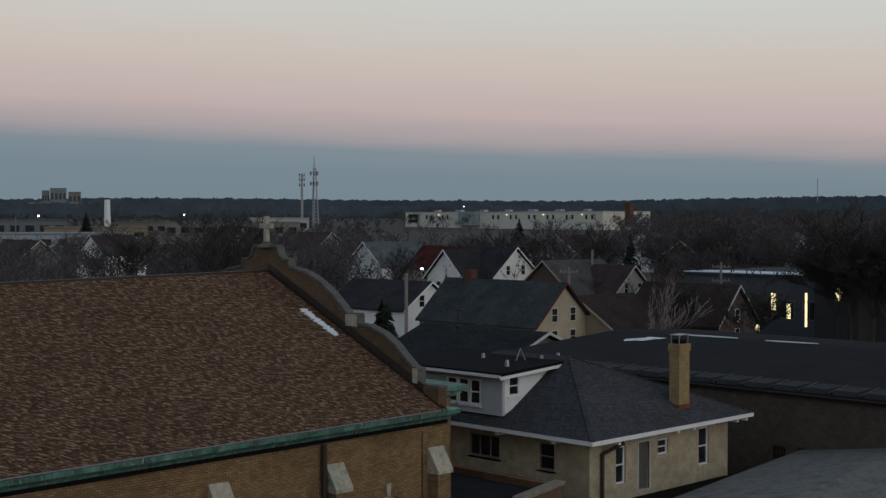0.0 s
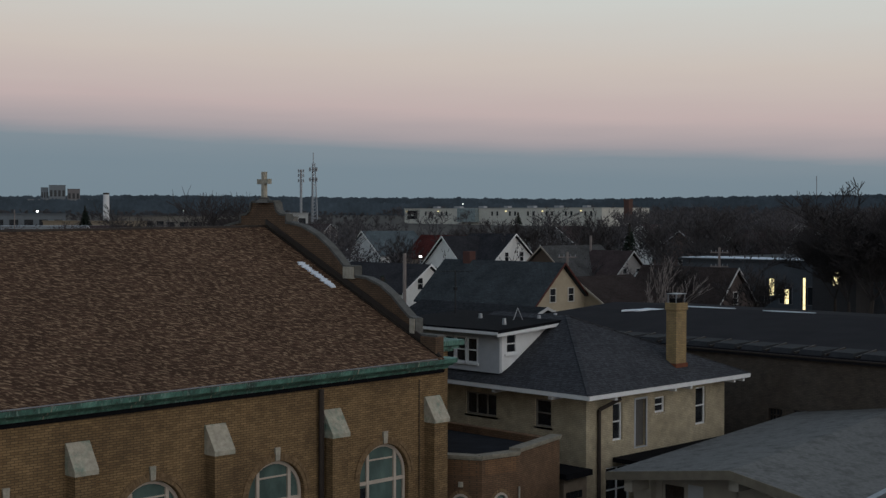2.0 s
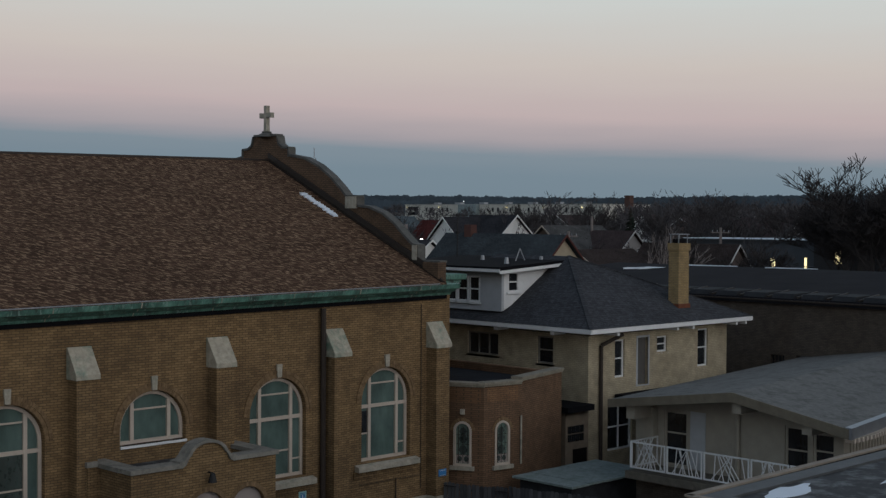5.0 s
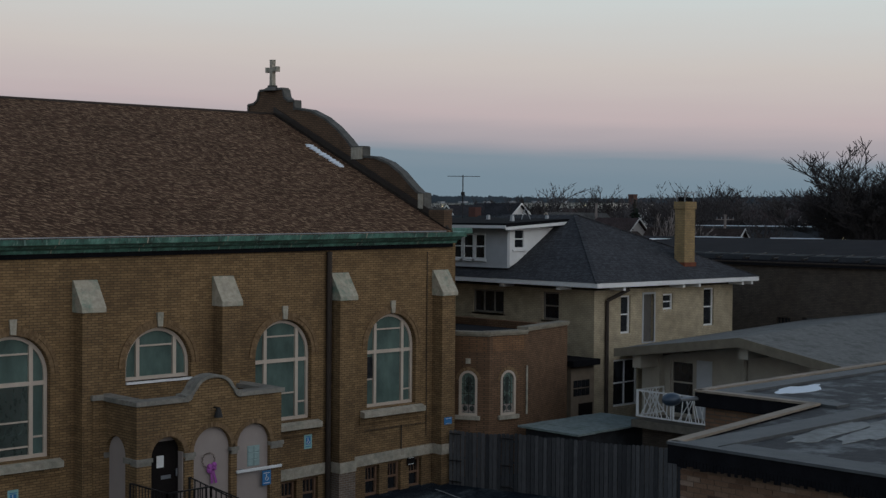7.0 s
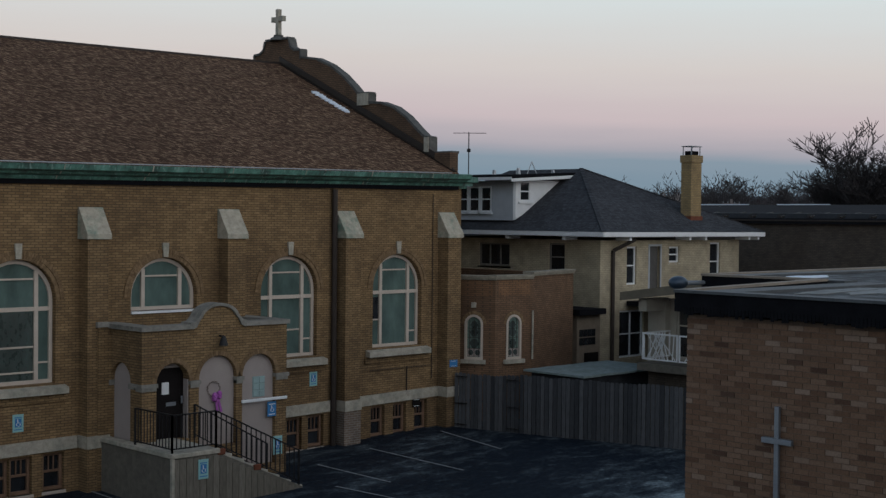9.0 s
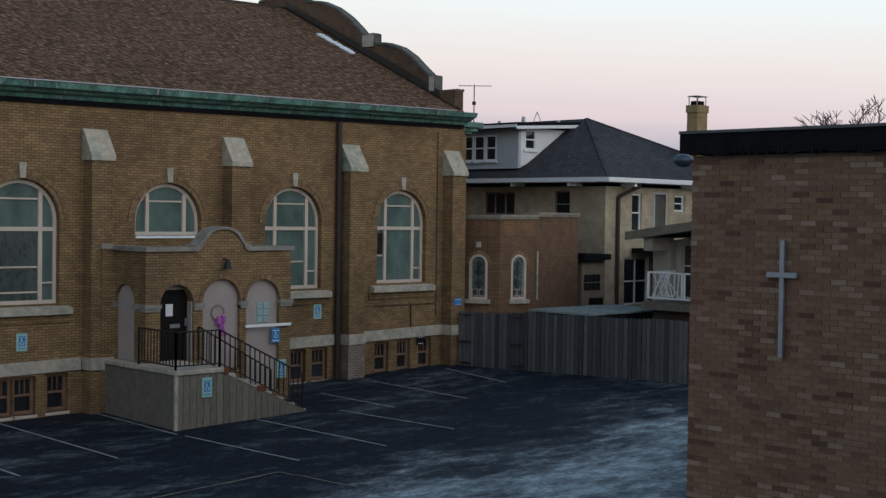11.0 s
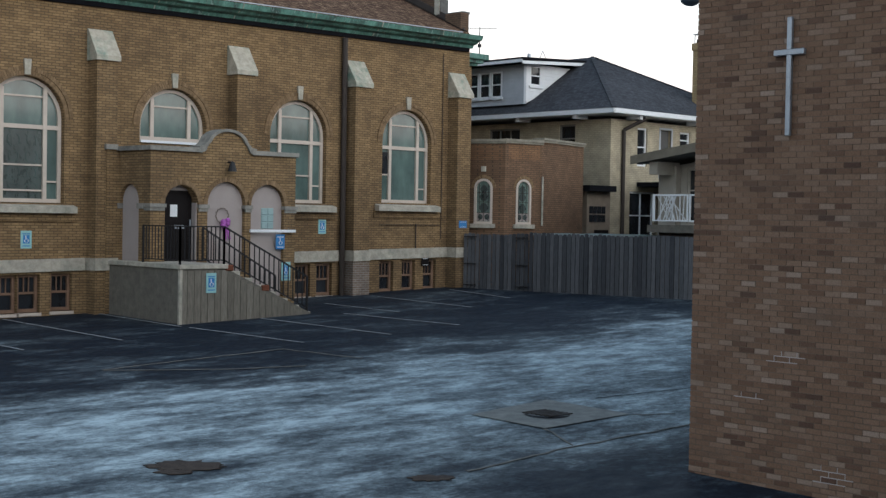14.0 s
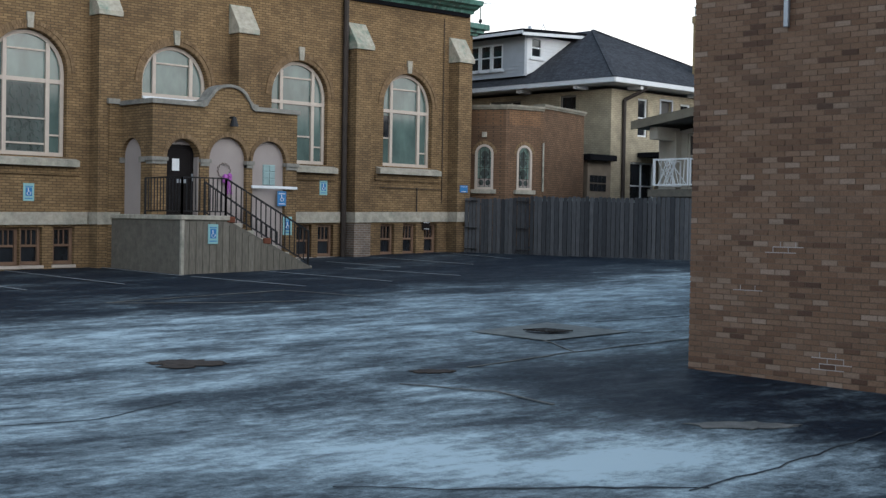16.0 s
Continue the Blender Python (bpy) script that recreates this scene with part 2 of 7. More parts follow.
def asphalt(name):
    """Dark sealed asphalt with drifted frost and dried salt."""
    m, N, L, b = nodes_of(name)
    geo = N.new("ShaderNodeNewGeometry")
    sep = N.new("ShaderNodeSeparateXYZ"); L.new(geo.outputs["Position"], sep.inputs[0])
    mp = N.new("ShaderNodeMapping")
    mp.inputs["Rotation"].default_value = (0, 0, radians(30)); mp.inputs["Scale"].default_value = (0.48, 1.05, 1)
    L.new(geo.outputs["Position"], mp.inputs[0])
    big = noise_of(N, L, mp.outputs[0], 0.55, 9, 0.68)
    mid = noise_of(N, L, mp.outputs[0], 2.6, 9, 0.75)
    fine = noise_of(N, L, geo.outputs["Position"], 55, 4, 0.7)
    grit = noise_of(N, L, geo.outputs["Position"], 9, 6, 0.75)
    # the sealed stalls along the church stay clear; the frost lies over the open middle
    k1 = N.new("ShaderNodeMapRange"); k1.interpolation_type = "SMOOTHSTEP"
    k1.inputs["From Min"].default_value, k1.inputs["From Max"].default_value = 23.0, 18.0
    L.new(sep.outputs[1], k1.inputs["Value"])
    # clear strip along the foot of the brick annex
    k2 = N.new("ShaderNodeMapRange"); k2.interpolation_type = "SMOOTHSTEP"
    k2.inputs["From Min"].default_value, k2.inputs["From Max"].default_value = 12.0, 10.2
    L.new(sep.outputs[0], k2.inputs["Value"])
    k3 = N.new("ShaderNodeMapRange"); k3.interpolation_type = "SMOOTHSTEP"
    k3.inputs["From Min"].default_value, k3.inputs["From Max"].default_value = 10.6, 12.6
    L.new(sep.outputs[1], k3.inputs["Value"])
    mx = N.new("ShaderNodeMath"); mx.operation = "MAXIMUM"
    L.new(k2.outputs[0], mx.inputs[0]); L.new(k3.outputs[0], mx.inputs[1])
    ml = N.new("ShaderNodeMath"); ml.operation = "MULTIPLY"
    L.new(k1.outputs[0], ml.inputs[0]); L.new(mx.outputs[0], ml.inputs[1])
    s1 = N.new("ShaderNodeMath"); s1.operation = "MULTIPLY_ADD"; s1.inputs[1].default_value = 1.05
    L.new(mid, s1.inputs[0]); L.new(big, s1.inputs[2])
    s2 = N.new("ShaderNodeMath"); s2.operation = "MULTIPLY_ADD"; s2.inputs[1].default_value = 0.30
    L.new(ml.outputs[0], s2.inputs[0]); L.new(s1.outputs[0], s2.inputs[2])
    # drifts of their own shape: centre, half length, half width, turn, weight
    last = s2.outputs[0]
    for cx, cy, rx_, ry_, turn, weight in ((8.6, 7.6, 2.3, 1.7, -0.75, 0.21), (12.5, 18.2, 5.5, 1.4, 0.08, 0.04), (20.5, 17.8, 5.5, 1.3, -0.06, 0.05), (28.2, 21.6, 3.2, 1.6, 0.3, 0.17), (10.2, 17.4, 2.0, 1.2, -0.7, 0.05), (5.6, 8.2, 2.2, 2.4, 0.0, -0.04),
                                           (11.2, 13.2, 2.6, 0.9, -0.6, -0.08), (8.8, 11.2, 2.6, 0.7, -0.75, -0.07), (12.4, 9.6, 1.6, 2.4, 0.2, -0.12), (20.0, 14.6, 3.5, 1.2, 0.0, -0.08)):
        pm = N.new("ShaderNodeMapping"); pm.vector_type = "TEXTURE"
        pm.inputs["Location"].default_value, pm.inputs["Rotation"].default_value, pm.inputs["Scale"].default_value = (cx, cy, 0), (0, 0, turn), (rx_, ry_, 50)
        L.new(geo.outputs["Position"], pm.inputs[0])
        ln = N.new("ShaderNodeVectorMath"); ln.operation = "LENGTH"; L.new(pm.outputs[0], ln.inputs[0])
        fall = N.new("ShaderNodeMapRange"); fall.interpolation_type = "SMOOTHSTEP"
        fall.inputs["From Min"].default_value, fall.inputs["From Max"].default_value = 1.15, 0.35
        L.new(ln.outputs["Value"], fall.inputs["Value"])
        sm = N.new("ShaderNodeMath"); sm.operation = "MULTIPLY_ADD"; sm.inputs[1].default_value = weight
        L.new(fall.outputs[0], sm.inputs[0]); L.new(last, sm.inputs[2])
        last = sm.outputs[0]
    s3 = N.new("ShaderNodeMath"); s3.operation = "MULTIPLY_ADD"; s3.inputs[1].default_value = 0.40
    L.new(grit, s3.inputs[0]); L.new(last, s3.inputs[2])
    s5 = N.new("ShaderNodeMath"); s5.operation = "MULTIPLY_ADD"; s5.inputs[1].default_value = 0.26
    L.new(fine, s5.inputs[0]); L.new(s3.outputs[0], s5.inputs[2])
    s4 = N.new("ShaderNodeMath"); s4.operation = "MULTIPLY"; s4.inputs[1].default_value = 0.502
    L.new(s5.outputs[0], s4.inputs[0])
    frost = ramp_of(N, L, s4.outputs[0], ((0.68, (0, 0, 0)), (0.76, (0.10, 0.10, 0.10)), (0.84, (0.38, 0.38, 0.38)), (0.94, (0.95, 0.95, 0.95))))
    tar = ramp_of(N, L, grit, ((0.3, (0.004, 0.007, 0.012)), (0.7, (0.014, 0.021, 0.033))))
    tar = mix_of(N, L, 0.5, tar, ramp_of(N, L, fine, ((0.3, (0.5, 0.5, 0.5)), (0.7, (1.6, 1.6, 1.6)))), "MULTIPLY")
    L.new(mix_of(N, L, frost, tar, (0.47, 0.56, 0.59)), b.inputs["Base Color"])
    rr = ramp_of(N, L, mid, ((0.3, (0.5, 0.5, 0.5)), (0.7, (0.85, 0.85, 0.85))))
    L.new(rr, b.inputs["Roughness"])
    b.inputs["Specular IOR Level"].default_value = 0.10
    bump_of(N, L, b, fine, 0.5, 0.008)
    MATS[name] = m
    return m


def glow(name, c, strength):
    m, N, L, b = nodes_of(name)
    b.inputs["Base Color"].default_value = (*c, 1)
    b.inputs["Emission Color"].default_value, b.inputs["Emission Strength"].default_value = (*c, 1), strength
    MATS[name] = m
    return m


def glass(name, c, rough=0.12, spec=0.6, drape=0.5):
    """Glazing over a dim room: smeared tint and gloss."""
    m, N, L, b = nodes_of(name)
    v = vec(N, L, (1, 1, 0.5))
    n1, n2 = noise_of(N, L, v, 1.7, 4), noise_of(N, L, v, 9, 3)
    col = ramp_of(N, L, n1, ((0.3, tuple(q * (1 - drape) for q in c)), (0.7, tuple(q * (1 + drape) for q in c))))
    L.new(col, b.inputs["Base Color"])
    L.new(ramp_of(N, L, n2, ((0.3, (rough,) * 3), (0.7, (rough * 2.2,) * 3))), b.inputs["Roughness"])
    b.inputs["Specular IOR Level"].default_value = spec
    MATS[name] = m
    return m


CHURCH = brickwork("church_brick", (0.205, 0.133, 0.067), (0.305, 0.203, 0.104), (0.120, 0.084, 0.050))
SACR = brickwork("sacristy_brick", (0.165, 0.098, 0.060), (0.20, 0.122, 0.076), (0.10, 0.068, 0.046))
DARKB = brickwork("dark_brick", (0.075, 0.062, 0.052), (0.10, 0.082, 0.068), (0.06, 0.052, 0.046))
CREAM = brickwork("cream_brick", (0.46, 0.40, 0.29), (0.52, 0.45, 0.33), (0.36, 0.31, 0.23), stain=(0.20, 0.17, 0.12), bump=0.3)
CHIMB = brickwork("yellow_brick", (0.30, 0.215, 0.105), (0.36, 0.26, 0.13), (0.22, 0.17, 0.11), stain=(0.10, 0.06, 0.03))
BRICK1, BRICK2 = piece_brick("annex_brick", False), piece_brick("annex_brick_rest", True)
MORTAR = plain("mortar", (0.135, 0.092, 0.066), 0.95, var=0.4)
ROOF = shingles("church_shingle", (0.072, 0.042, 0.028), (0.120, 0.071, 0.047), (0.29, 0.195, 0.125))
HROOF = shingles("slate_shingle", (0.050, 0.052, 0.058), (0.070, 0.072, 0.080), (0.085, 0.088, 0.098))
COPPER = patina("copper_patina")
STONE = stone("limestone", (0.44, 0.40, 0.33))
CAPST = stone("cap_stone", (0.46, 0.42, 0.34), (0.08, 0.20, 0.155), 0.85)
# parapet brick, browner and darker than the church walls
PARAB = brickwork("dark_parapet_brick", (0.135, 0.085, 0.055), (0.17, 0.108, 0.07), (0.07, 0.052, 0.04))
# skylight sheets kept dark and rough, with little reflection
SKYL = plain("matte_dark_skylight", (0.030, 0.032, 0.036), 0.8, var=0.3, spec=0.1)
FLASH = plain("tarred_flashing", (0.030, 0.024, 0.020), 0.9, var=0.4, spec=0.05)
COPE = stone("weathered_coping", (0.13, 0.128, 0.12), (0.06, 0.06, 0.055), 0.7)
CONC = stone("concrete", (0.15, 0.136, 0.113), (0.12, 0.11, 0.095), 0.6)
TAUPE = plain("taupe_panel", (0.36, 0.31, 0.29), 0.8, var=0.10, scale=1.5)
CREAMP = plain("cream_paint", (0.54, 0.46, 0.39), 0.55, var=0.12)
WHITE = plain("white_paint", (0.74, 0.75, 0.76), 0.55, var=0.08)
GREYP = plain("grey_siding", (0.44, 0.46, 0.49), 0.6, var=0.10)
IRON = plain("black_iron", (0.018, 0.018, 0.020), 0.45, 0.3, var=0.3)
PIPE = plain("brown_pipe", (0.045, 0.035, 0.030), 0.55, 0.2)
WOODG = plain("grey_fence_wood", (0.032, 0.034, 0.039), 0.9, var=0.55, scale=2.0, bump=0.4, fine=22)
DOOR = plain("dark_door", (0.011, 0.009, 0.009), 0.6, var=0.3, spec=0.1)
RUST = plain("rust", (0.16, 0.055, 0.030), 0.9)
EDGE = plain("roof_edging", (0.085, 0.09, 0.095), 0.6, 0.2, var=0.3)
GREYM = plain("grey_metal", (0.30, 0.32, 0.35), 0.4, 0.7, var=0.2)
TAR = stone("tar_roof", (0.055, 0.056, 0.060), (0.30, 0.32, 0.33), 0.75)
GRAVEL = stone("gravel_roof", (0.27, 0.28, 0.28), (0.10, 0.10, 0.09), 0.8)
# black of roofs and fascias, also of the sheets standing in for unlit rooms
BLACKC = plain("black_fascia_and_room_dark", (0.010, 0.010, 0.012), 0.9, var=0.4, scale=4, spec=0.05)
SNOW = plain("snow", (0.72, 0.78, 0.86), 0.8, var=0.06, bump=0.5)
TEAL = glass("teal_glazing", (0.095, 0.14, 0.128), 0.06, 0.6, 0.35)
MATS["teal_glazing"].node_tree.nodes["Principled BSDF"].inputs["IOR"].default_value = 1.65
STAIN = glass("leaded_glazing", (0.045, 0.06, 0.055), 0.2)
DARKG = glass("dark_glazing", (0.02, 0.022, 0.026), 0.06)
PURPLE = plain("purple_ribbon", (0.36, 0.10, 0.38), 0.6)
SIGNB = plain("sign_blue", (0.05, 0.20, 0.45), 0.5, var=0.1)
SIGNT = plain("sign_pale_teal", (0.30, 0.52, 0.52), 0.5, var=0.1)
PAINTL = plain("stall_paint", (0.22, 0.23, 0.24), 0.8, var=0.4, scale=6)
PATCH = plain("brown_leaves", (0.048, 0.034, 0.026), 0.95, var=0.5, scale=9, bump=0.8)
BARK = plain("bark", (0.050, 0.042, 0.038), 0.95, var=0.3)
TWIG = plain("twigs", (0.046, 0.041, 0.042), 0.95, var=0.3)
PALEB = plain("pale_bark", (0.22, 0.19, 0.18), 0.9, var=0.3)
NEEDLE = plain("needles", (0.020, 0.032, 0.022), 0.95, var=0.4)
FIELD = plain("winter_ground", (0.050, 0.046, 0.040), 0.95, var=0.4, scale=0.05, fine=0.8)
ASPH = asphalt("frosted_asphalt")
APRON = stone("apron_concrete", (0.20, 0.20, 0.185), (0.11, 0.115, 0.11), 0.5)
CRACKM = plain("sealed_joint", (0.13, 0.125, 0.115), 0.9, var=0.5, scale=4)
TARLINE = plain("tar_line", (0.045, 0.052, 0.060), 0.8, var=0.4, scale=5)
LAMPW, LAMPY, LAMPR = glow("cool_lamp", (0.95, 1.0, 0.92), 5), glow("warm_lamp", (1.0, 0.82, 0.42), 1.5), glow("red_lamp", (1.0, 0.06, 0.04), 4)



def per_piece(name, lo, hi, island=False, rough=0.9):
    """One colour a piece between two, with grain."""
    m, N, L, b = nodes_of(name)
    g = N.new("ShaderNodeNewGeometry" if island else "ShaderNodeObjectInfo")
    col = ramp_of(N, L, g.outputs["Random Per Island" if island else "Random"], ((0.0, lo), (1.0, hi)))
    v = vec(N, L, (1, 1, 0.15))
    n1 = noise_of(N, L, v, 28, 4)
    col = mix_of(N, L, 0.6, col, ramp_of(N, L, n1, ((0.3, (0.55, 0.55, 0.55)), (0.7, (1.3, 1.3, 1.3)))), "MULTIPLY")
    L.new(col, b.inputs["Base Color"])
    b.inputs["Roughness"].default_value, b.inputs["Specular IOR Level"].default_value = rough, 0.2
    bump_of(N, L, b, n1, 0.4, 0.008)
    MATS[name] = m
    return m


FENCEW = per_piece("fence_board", (0.040, 0.042, 0.047), (0.108, 0.109, 0.115))
RINGB = per_piece("arch_brick", (0.16, 0.105, 0.058), (0.27, 0.18, 0.10), True)
BAYCOPE = stone("bay_coping", (0.30, 0.27, 0.215), (0.13, 0.12, 0.10), 0.6)
PALEG = glass("pale_green_glass", (0.17, 0.23, 0.20), 0.15, 0.4, 0.35)
NEWB = brickwork("repaired_brick", (0.215, 0.120, 0.066), (0.26, 0.145, 0.078), (0.13, 0.085, 0.055))
BOARDC = per_piece("board_concrete", (0.145, 0.130, 0.105), (0.20, 0.180, 0.148))

# ---- mesh helpers ----


def thing(name, loc, label, category, group="", kind="", rz=0.0):
    ob = new(name)
    ob.matrix_world = pose(*loc, 0, 0, rz)
    ob.empty_display_size = 0.2
    return tagged(ob, label, category, group, kind)




def root_of(ob):
    while ob.parent:
        ob = ob.parent
    return ob


def part(name, bm, material, parent=None, label="", world=False, smooth=False):
    """Links a bmesh as one mesh under a thing or a part; world: its points are given in the world."""
    me = bpy.data.meshes.new(name)
    bm.to_mesh(me)
    bm.free()
    me.materials.append(material)
    if smooth:
        for p in me.polygons:
            p.use_smooth = True
    ob = new(name, me)
    if parent is not None:
        if world:
            me.transform(root_of(parent).matrix_basis.inverted())
        ob.parent = parent
    if label:
        ob["label"] = label
    return ob


def B():
    return bmesh.new()


def box(bm, x0, x1, y0, y1, z0, z1, bev=0.0):
    vs = [bm.verts.new(p) for p in ((x0, y0, z0), (x1, y0, z0), (x1, y1, z0), (x0, y1, z0), (x0, y0, z1), (x1, y0, z1), (x1, y1, z1), (x0, y1, z1))]
    fs = [bm.faces.new([vs[i] for i in q]) for q in ((3, 2, 1, 0), (4, 5, 6, 7), (0, 1, 5, 4), (1, 2, 6, 5), (2, 3, 7, 6), (3, 0, 4, 7))]
    if bev:
        bmesh.ops.bevel(bm, geom=list({e for f in fs for e in f.edges}), offset=bev, segments=1, affect="EDGES")
    return bm


def boxm(*a, **k):
    return box(B(), *a, **k)


def beam(bm, a, b, w, d=None, sides=4):
    """A bar from a to b, square or round."""
    a, b = Vector(a), Vector(b)
    ax = (b - a).normalized()
    up = Vector((0, 0, 1)) if abs(ax.z) < 0.95 else Vector((0, 1, 0))
    s = ax.cross(up).normalized()
    u = s.cross(ax)
    d = d or w
    rings = []
    for c, r in ((a, 1.0), (b, 1.0)):
        rings.append([bm.verts.new(c + s * (math.cos(t) * w * 0.7071 * r) + u * (math.sin(t) * d * 0.7071 * r)) for t in [math.pi / sides + 2 * math.pi * k / sides for k in range(sides)]])
    for k in range(sides):
        n = (k + 1) % sides
        bm.faces.new((rings[0][k], rings[0][n], rings[1][n], rings[1][k]))
    bm.faces.new(rings[0][::-1]); bm.faces.new(rings[1])
    return bm


def slab(outer, holes, origin, u, v, depth, bm=None):
    """A wall-like sheet: the outline and its holes in u, v from origin, made depth thick."""
    bm = bm or B()
    o, u, v = Vector(origin), Vector(u), Vector(v)
    edges = []
    for loop in [outer] + list(holes):
        vs = [bm.verts.new(o + u * p[0] + v * p[1]) for p in loop]
        edges += [bm.edges.new((vs[k], vs[(k + 1) % len(vs)])) for k in range(len(vs))]
    r = bmesh.ops.triangle_fill(bm, edges=edges, use_beauty=True, use_dissolve=False)
    faces = [g for g in r["geom"] if isinstance(g, bmesh.types.BMFace)]
    e = bmesh.ops.extrude_face_region(bm, geom=faces)
    bmesh.ops.translate(bm, verts=[g for g in e["geom"] if isinstance(g, bmesh.types.BMVert)], vec=Vector(depth))
    bmesh.ops.recalc_face_normals(bm, faces=bm.faces)
    return bm


def rect(x0, x1, z0, z1):
    return [(x0, z0), (x1, z0), (x1, z1), (x0, z1)]


def arch(cx, w, z0, zs, n=16, rise=None):
    """Outline of an arched opening: width w, foot z0, springing zs."""
    r, h = w / 2, rise or w / 2
    return [(cx - r, z0), (cx + r, z0)] + [(cx + r * math.cos(math.pi * k / n), zs + h * math.sin(math.pi * k / n)) for k in range(n + 1)]


def ringed(cx, w, z0, zs, t, n=16):
    """Outer and inner outlines of an arched frame of thickness t."""
    return arch(cx, w, z0, zs, n), arch(cx, w - 2 * t, z0 + t, zs, n)


def sash(parent, name, o, u, n, w, h, frame_mat, pane_mat=None, bars_v=(), bars_h=(0.5,), t=0.07, deep=0.08, sill=True):
    """A rectangular window at o (foot centre), across u, facing n: frame, bars, pane and sill. Points in the parent's frame."""
    o, u, n, z = Vector(o), Vector(u), Vector(n), Vector((0, 0, 1))
    win = part(name, slab(rect(-w / 2, w / 2, 0, h), [rect(-w / 2 + t, w / 2 - t, t, h - t)], o + n * 0.03, u, z, -n * deep), frame_mat, parent)
    bm = B()
    for f in bars_v:
        c = o + u * (f * w - w / 2)
        beam(bm, c + z * t, c + z * (h - t), 0.05, 0.05)
    for f in bars_h:
        c = o + z * (h * f)
        beam(bm, c - u * (w / 2 - t), c + u * (w / 2 - t), 0.05, 0.05)
    if bars_v or bars_h:
        part("sash_bar", bm, frame_mat, win)
    part("pane", slab(rect(-w / 2 + t, w / 2 - t, t, h - t), [], o - n * 0.02, u, z, -n * 0.01), pane_mat or DARKG, win)
    if sill:
        part("sill", slab(rect(-w / 2 - 0.08, w / 2 + 0.08, -0.09, -0.002), [], o + n * 0.10, u, z, -n * 0.12), frame_mat, win)
    return win


def lot_z(x, y):
    return max(-0.22, min(0.85, 0.028 * (x - 14) + 0.0148 * (y - 13)))


def low_z(x):
    """The lower courses of the church follow the rise of the yard."""
    return 0.018 * (x - 24)

# ---- ground ----
VIEW = 45.57


def spot(a, r):
    """A place r metres out, a degrees to the right of the middle of the view."""
    t = radians(VIEW - a)
    return 0.27 + r * math.cos(t), -0.08 + r * math.sin(t)


def land_z(x, y):
    r = math.hypot(x, y)
    near = min(0.85, max(-0.35, 0.028 * (x - 14) + 0.0148 * (y - 13)))
    return near + (0.0035 * (r - 230) if r > 230 else 0.0) + (0.004 * (r - 950) if r > 950 else 0.0)


def build_ground():
    bm = B()
    radii = [0, 6, 12, 18, 24, 30, 36, 44, 55, 70, 90, 120, 160, 200, 230, 300, 420, 600, 800, 950, 1200, 1700, 2400, 3400, 4600]
    n = 72
    rings = []
    for r in radii:
        rings.append([bm.verts.new((r * math.cos(2 * math.pi * k / n), r * math.sin(2 * math.pi * k / n), land_z(r * math.cos(2 * math.pi * k / n), r * math.sin(2 * math.pi * k / n)) - 0.05)) for k in range(n)] if r else None)
    c = bm.verts.new((0, 0, land_z(0, 0) - 0.05))
    for k in range(n):
        bm.faces.new((c, rings[1][k], rings[1][(k + 1) % n]))
    for a, b in zip(rings[1:], rings[2:]):
        for k in range(n):
            bm.faces.new((a[k], b[k], b[(k + 1) % n], a[(k + 1) % n]))
    tagged(part("ground", bm, FIELD), "dull brown winter ground running out to the horizon", "ground", kind="structure")
    bm = B()
    xs, ys = np.linspace(-14, 34.6, 50), np.linspace(-14, 33.5, 50)
    g = [[bm.verts.new((x, y, lot_z(x, y) + 0.006 * noise.noise((x * 0.4, y * 0.4, 0)))) for y in ys] for x in xs]
    for i in range(49):
        for j in range(49):
            bm.faces.new((g[i][j], g[i + 1][j], g[i + 1][j + 1], g[i][j + 1]))
    return tagged(part("parking_lot", bm, ASPH, smooth=True), "dark sealed asphalt parking lot with drifted frost", "pavement", kind="structure")


LOT = build_ground()


def on_lot(name, pts, mat, lift, label="", category="", z=None, parent=None, group=""):
    """A thin patch that follows the yard."""
    bm = B()
    vs = [bm.verts.new((x, y, lot_z(x, y) + lift)) for x, y in pts]
    f = bm.faces.new(vs)
    if f.normal.z < 0:
        f.normal_flip()
    e = bmesh.ops.extrude_face_region(bm, geom=[f])
    bmesh.ops.translate(bm, verts=[q for q in e["geom"] if isinstance(q, bmesh.types.BMVert)], vec=(0, 0, 0.006))
    bmesh.ops.recalc_face_normals(bm, faces=bm.faces)
    ob = part(name, bm, mat, parent)
    return tagged(ob, label, category, group, "structure" if parent is None else "")


for x0, y0, x1, y1 in ((15.61, 32.2, 15.67, 26.44), (18.15, 32.1, 18.13, 27.9), (18.18, 27.6, 18.49, 23.5), (20.76, 28.2, 20.98, 23.4), (24.57, 30.28, 24.6, 27.14), (23.2, 27.8, 23.62, 23.8), (30.76, 31.5, 30.05, 28.1), (13.2, 29.0, 13.25, 26.3), (27.2, 31.0, 27.1, 26.8)):
    on_lot("stall_line", [(x0 - 0.03, y0), (x0 + 0.03, y0), (x1 + 0.03, y1), (x1 - 0.03, y1)], PAINTL, 0.012, "worn white parking stall line", "road marking", group="stall lines")
on_lot("drain_apron", [(14.92, 14.66), (14.93, 13.12), (16.82, 13.04), (16.85, 14.8)], APRON, 0.014, "square concrete apron round a yard drain", "pavement")


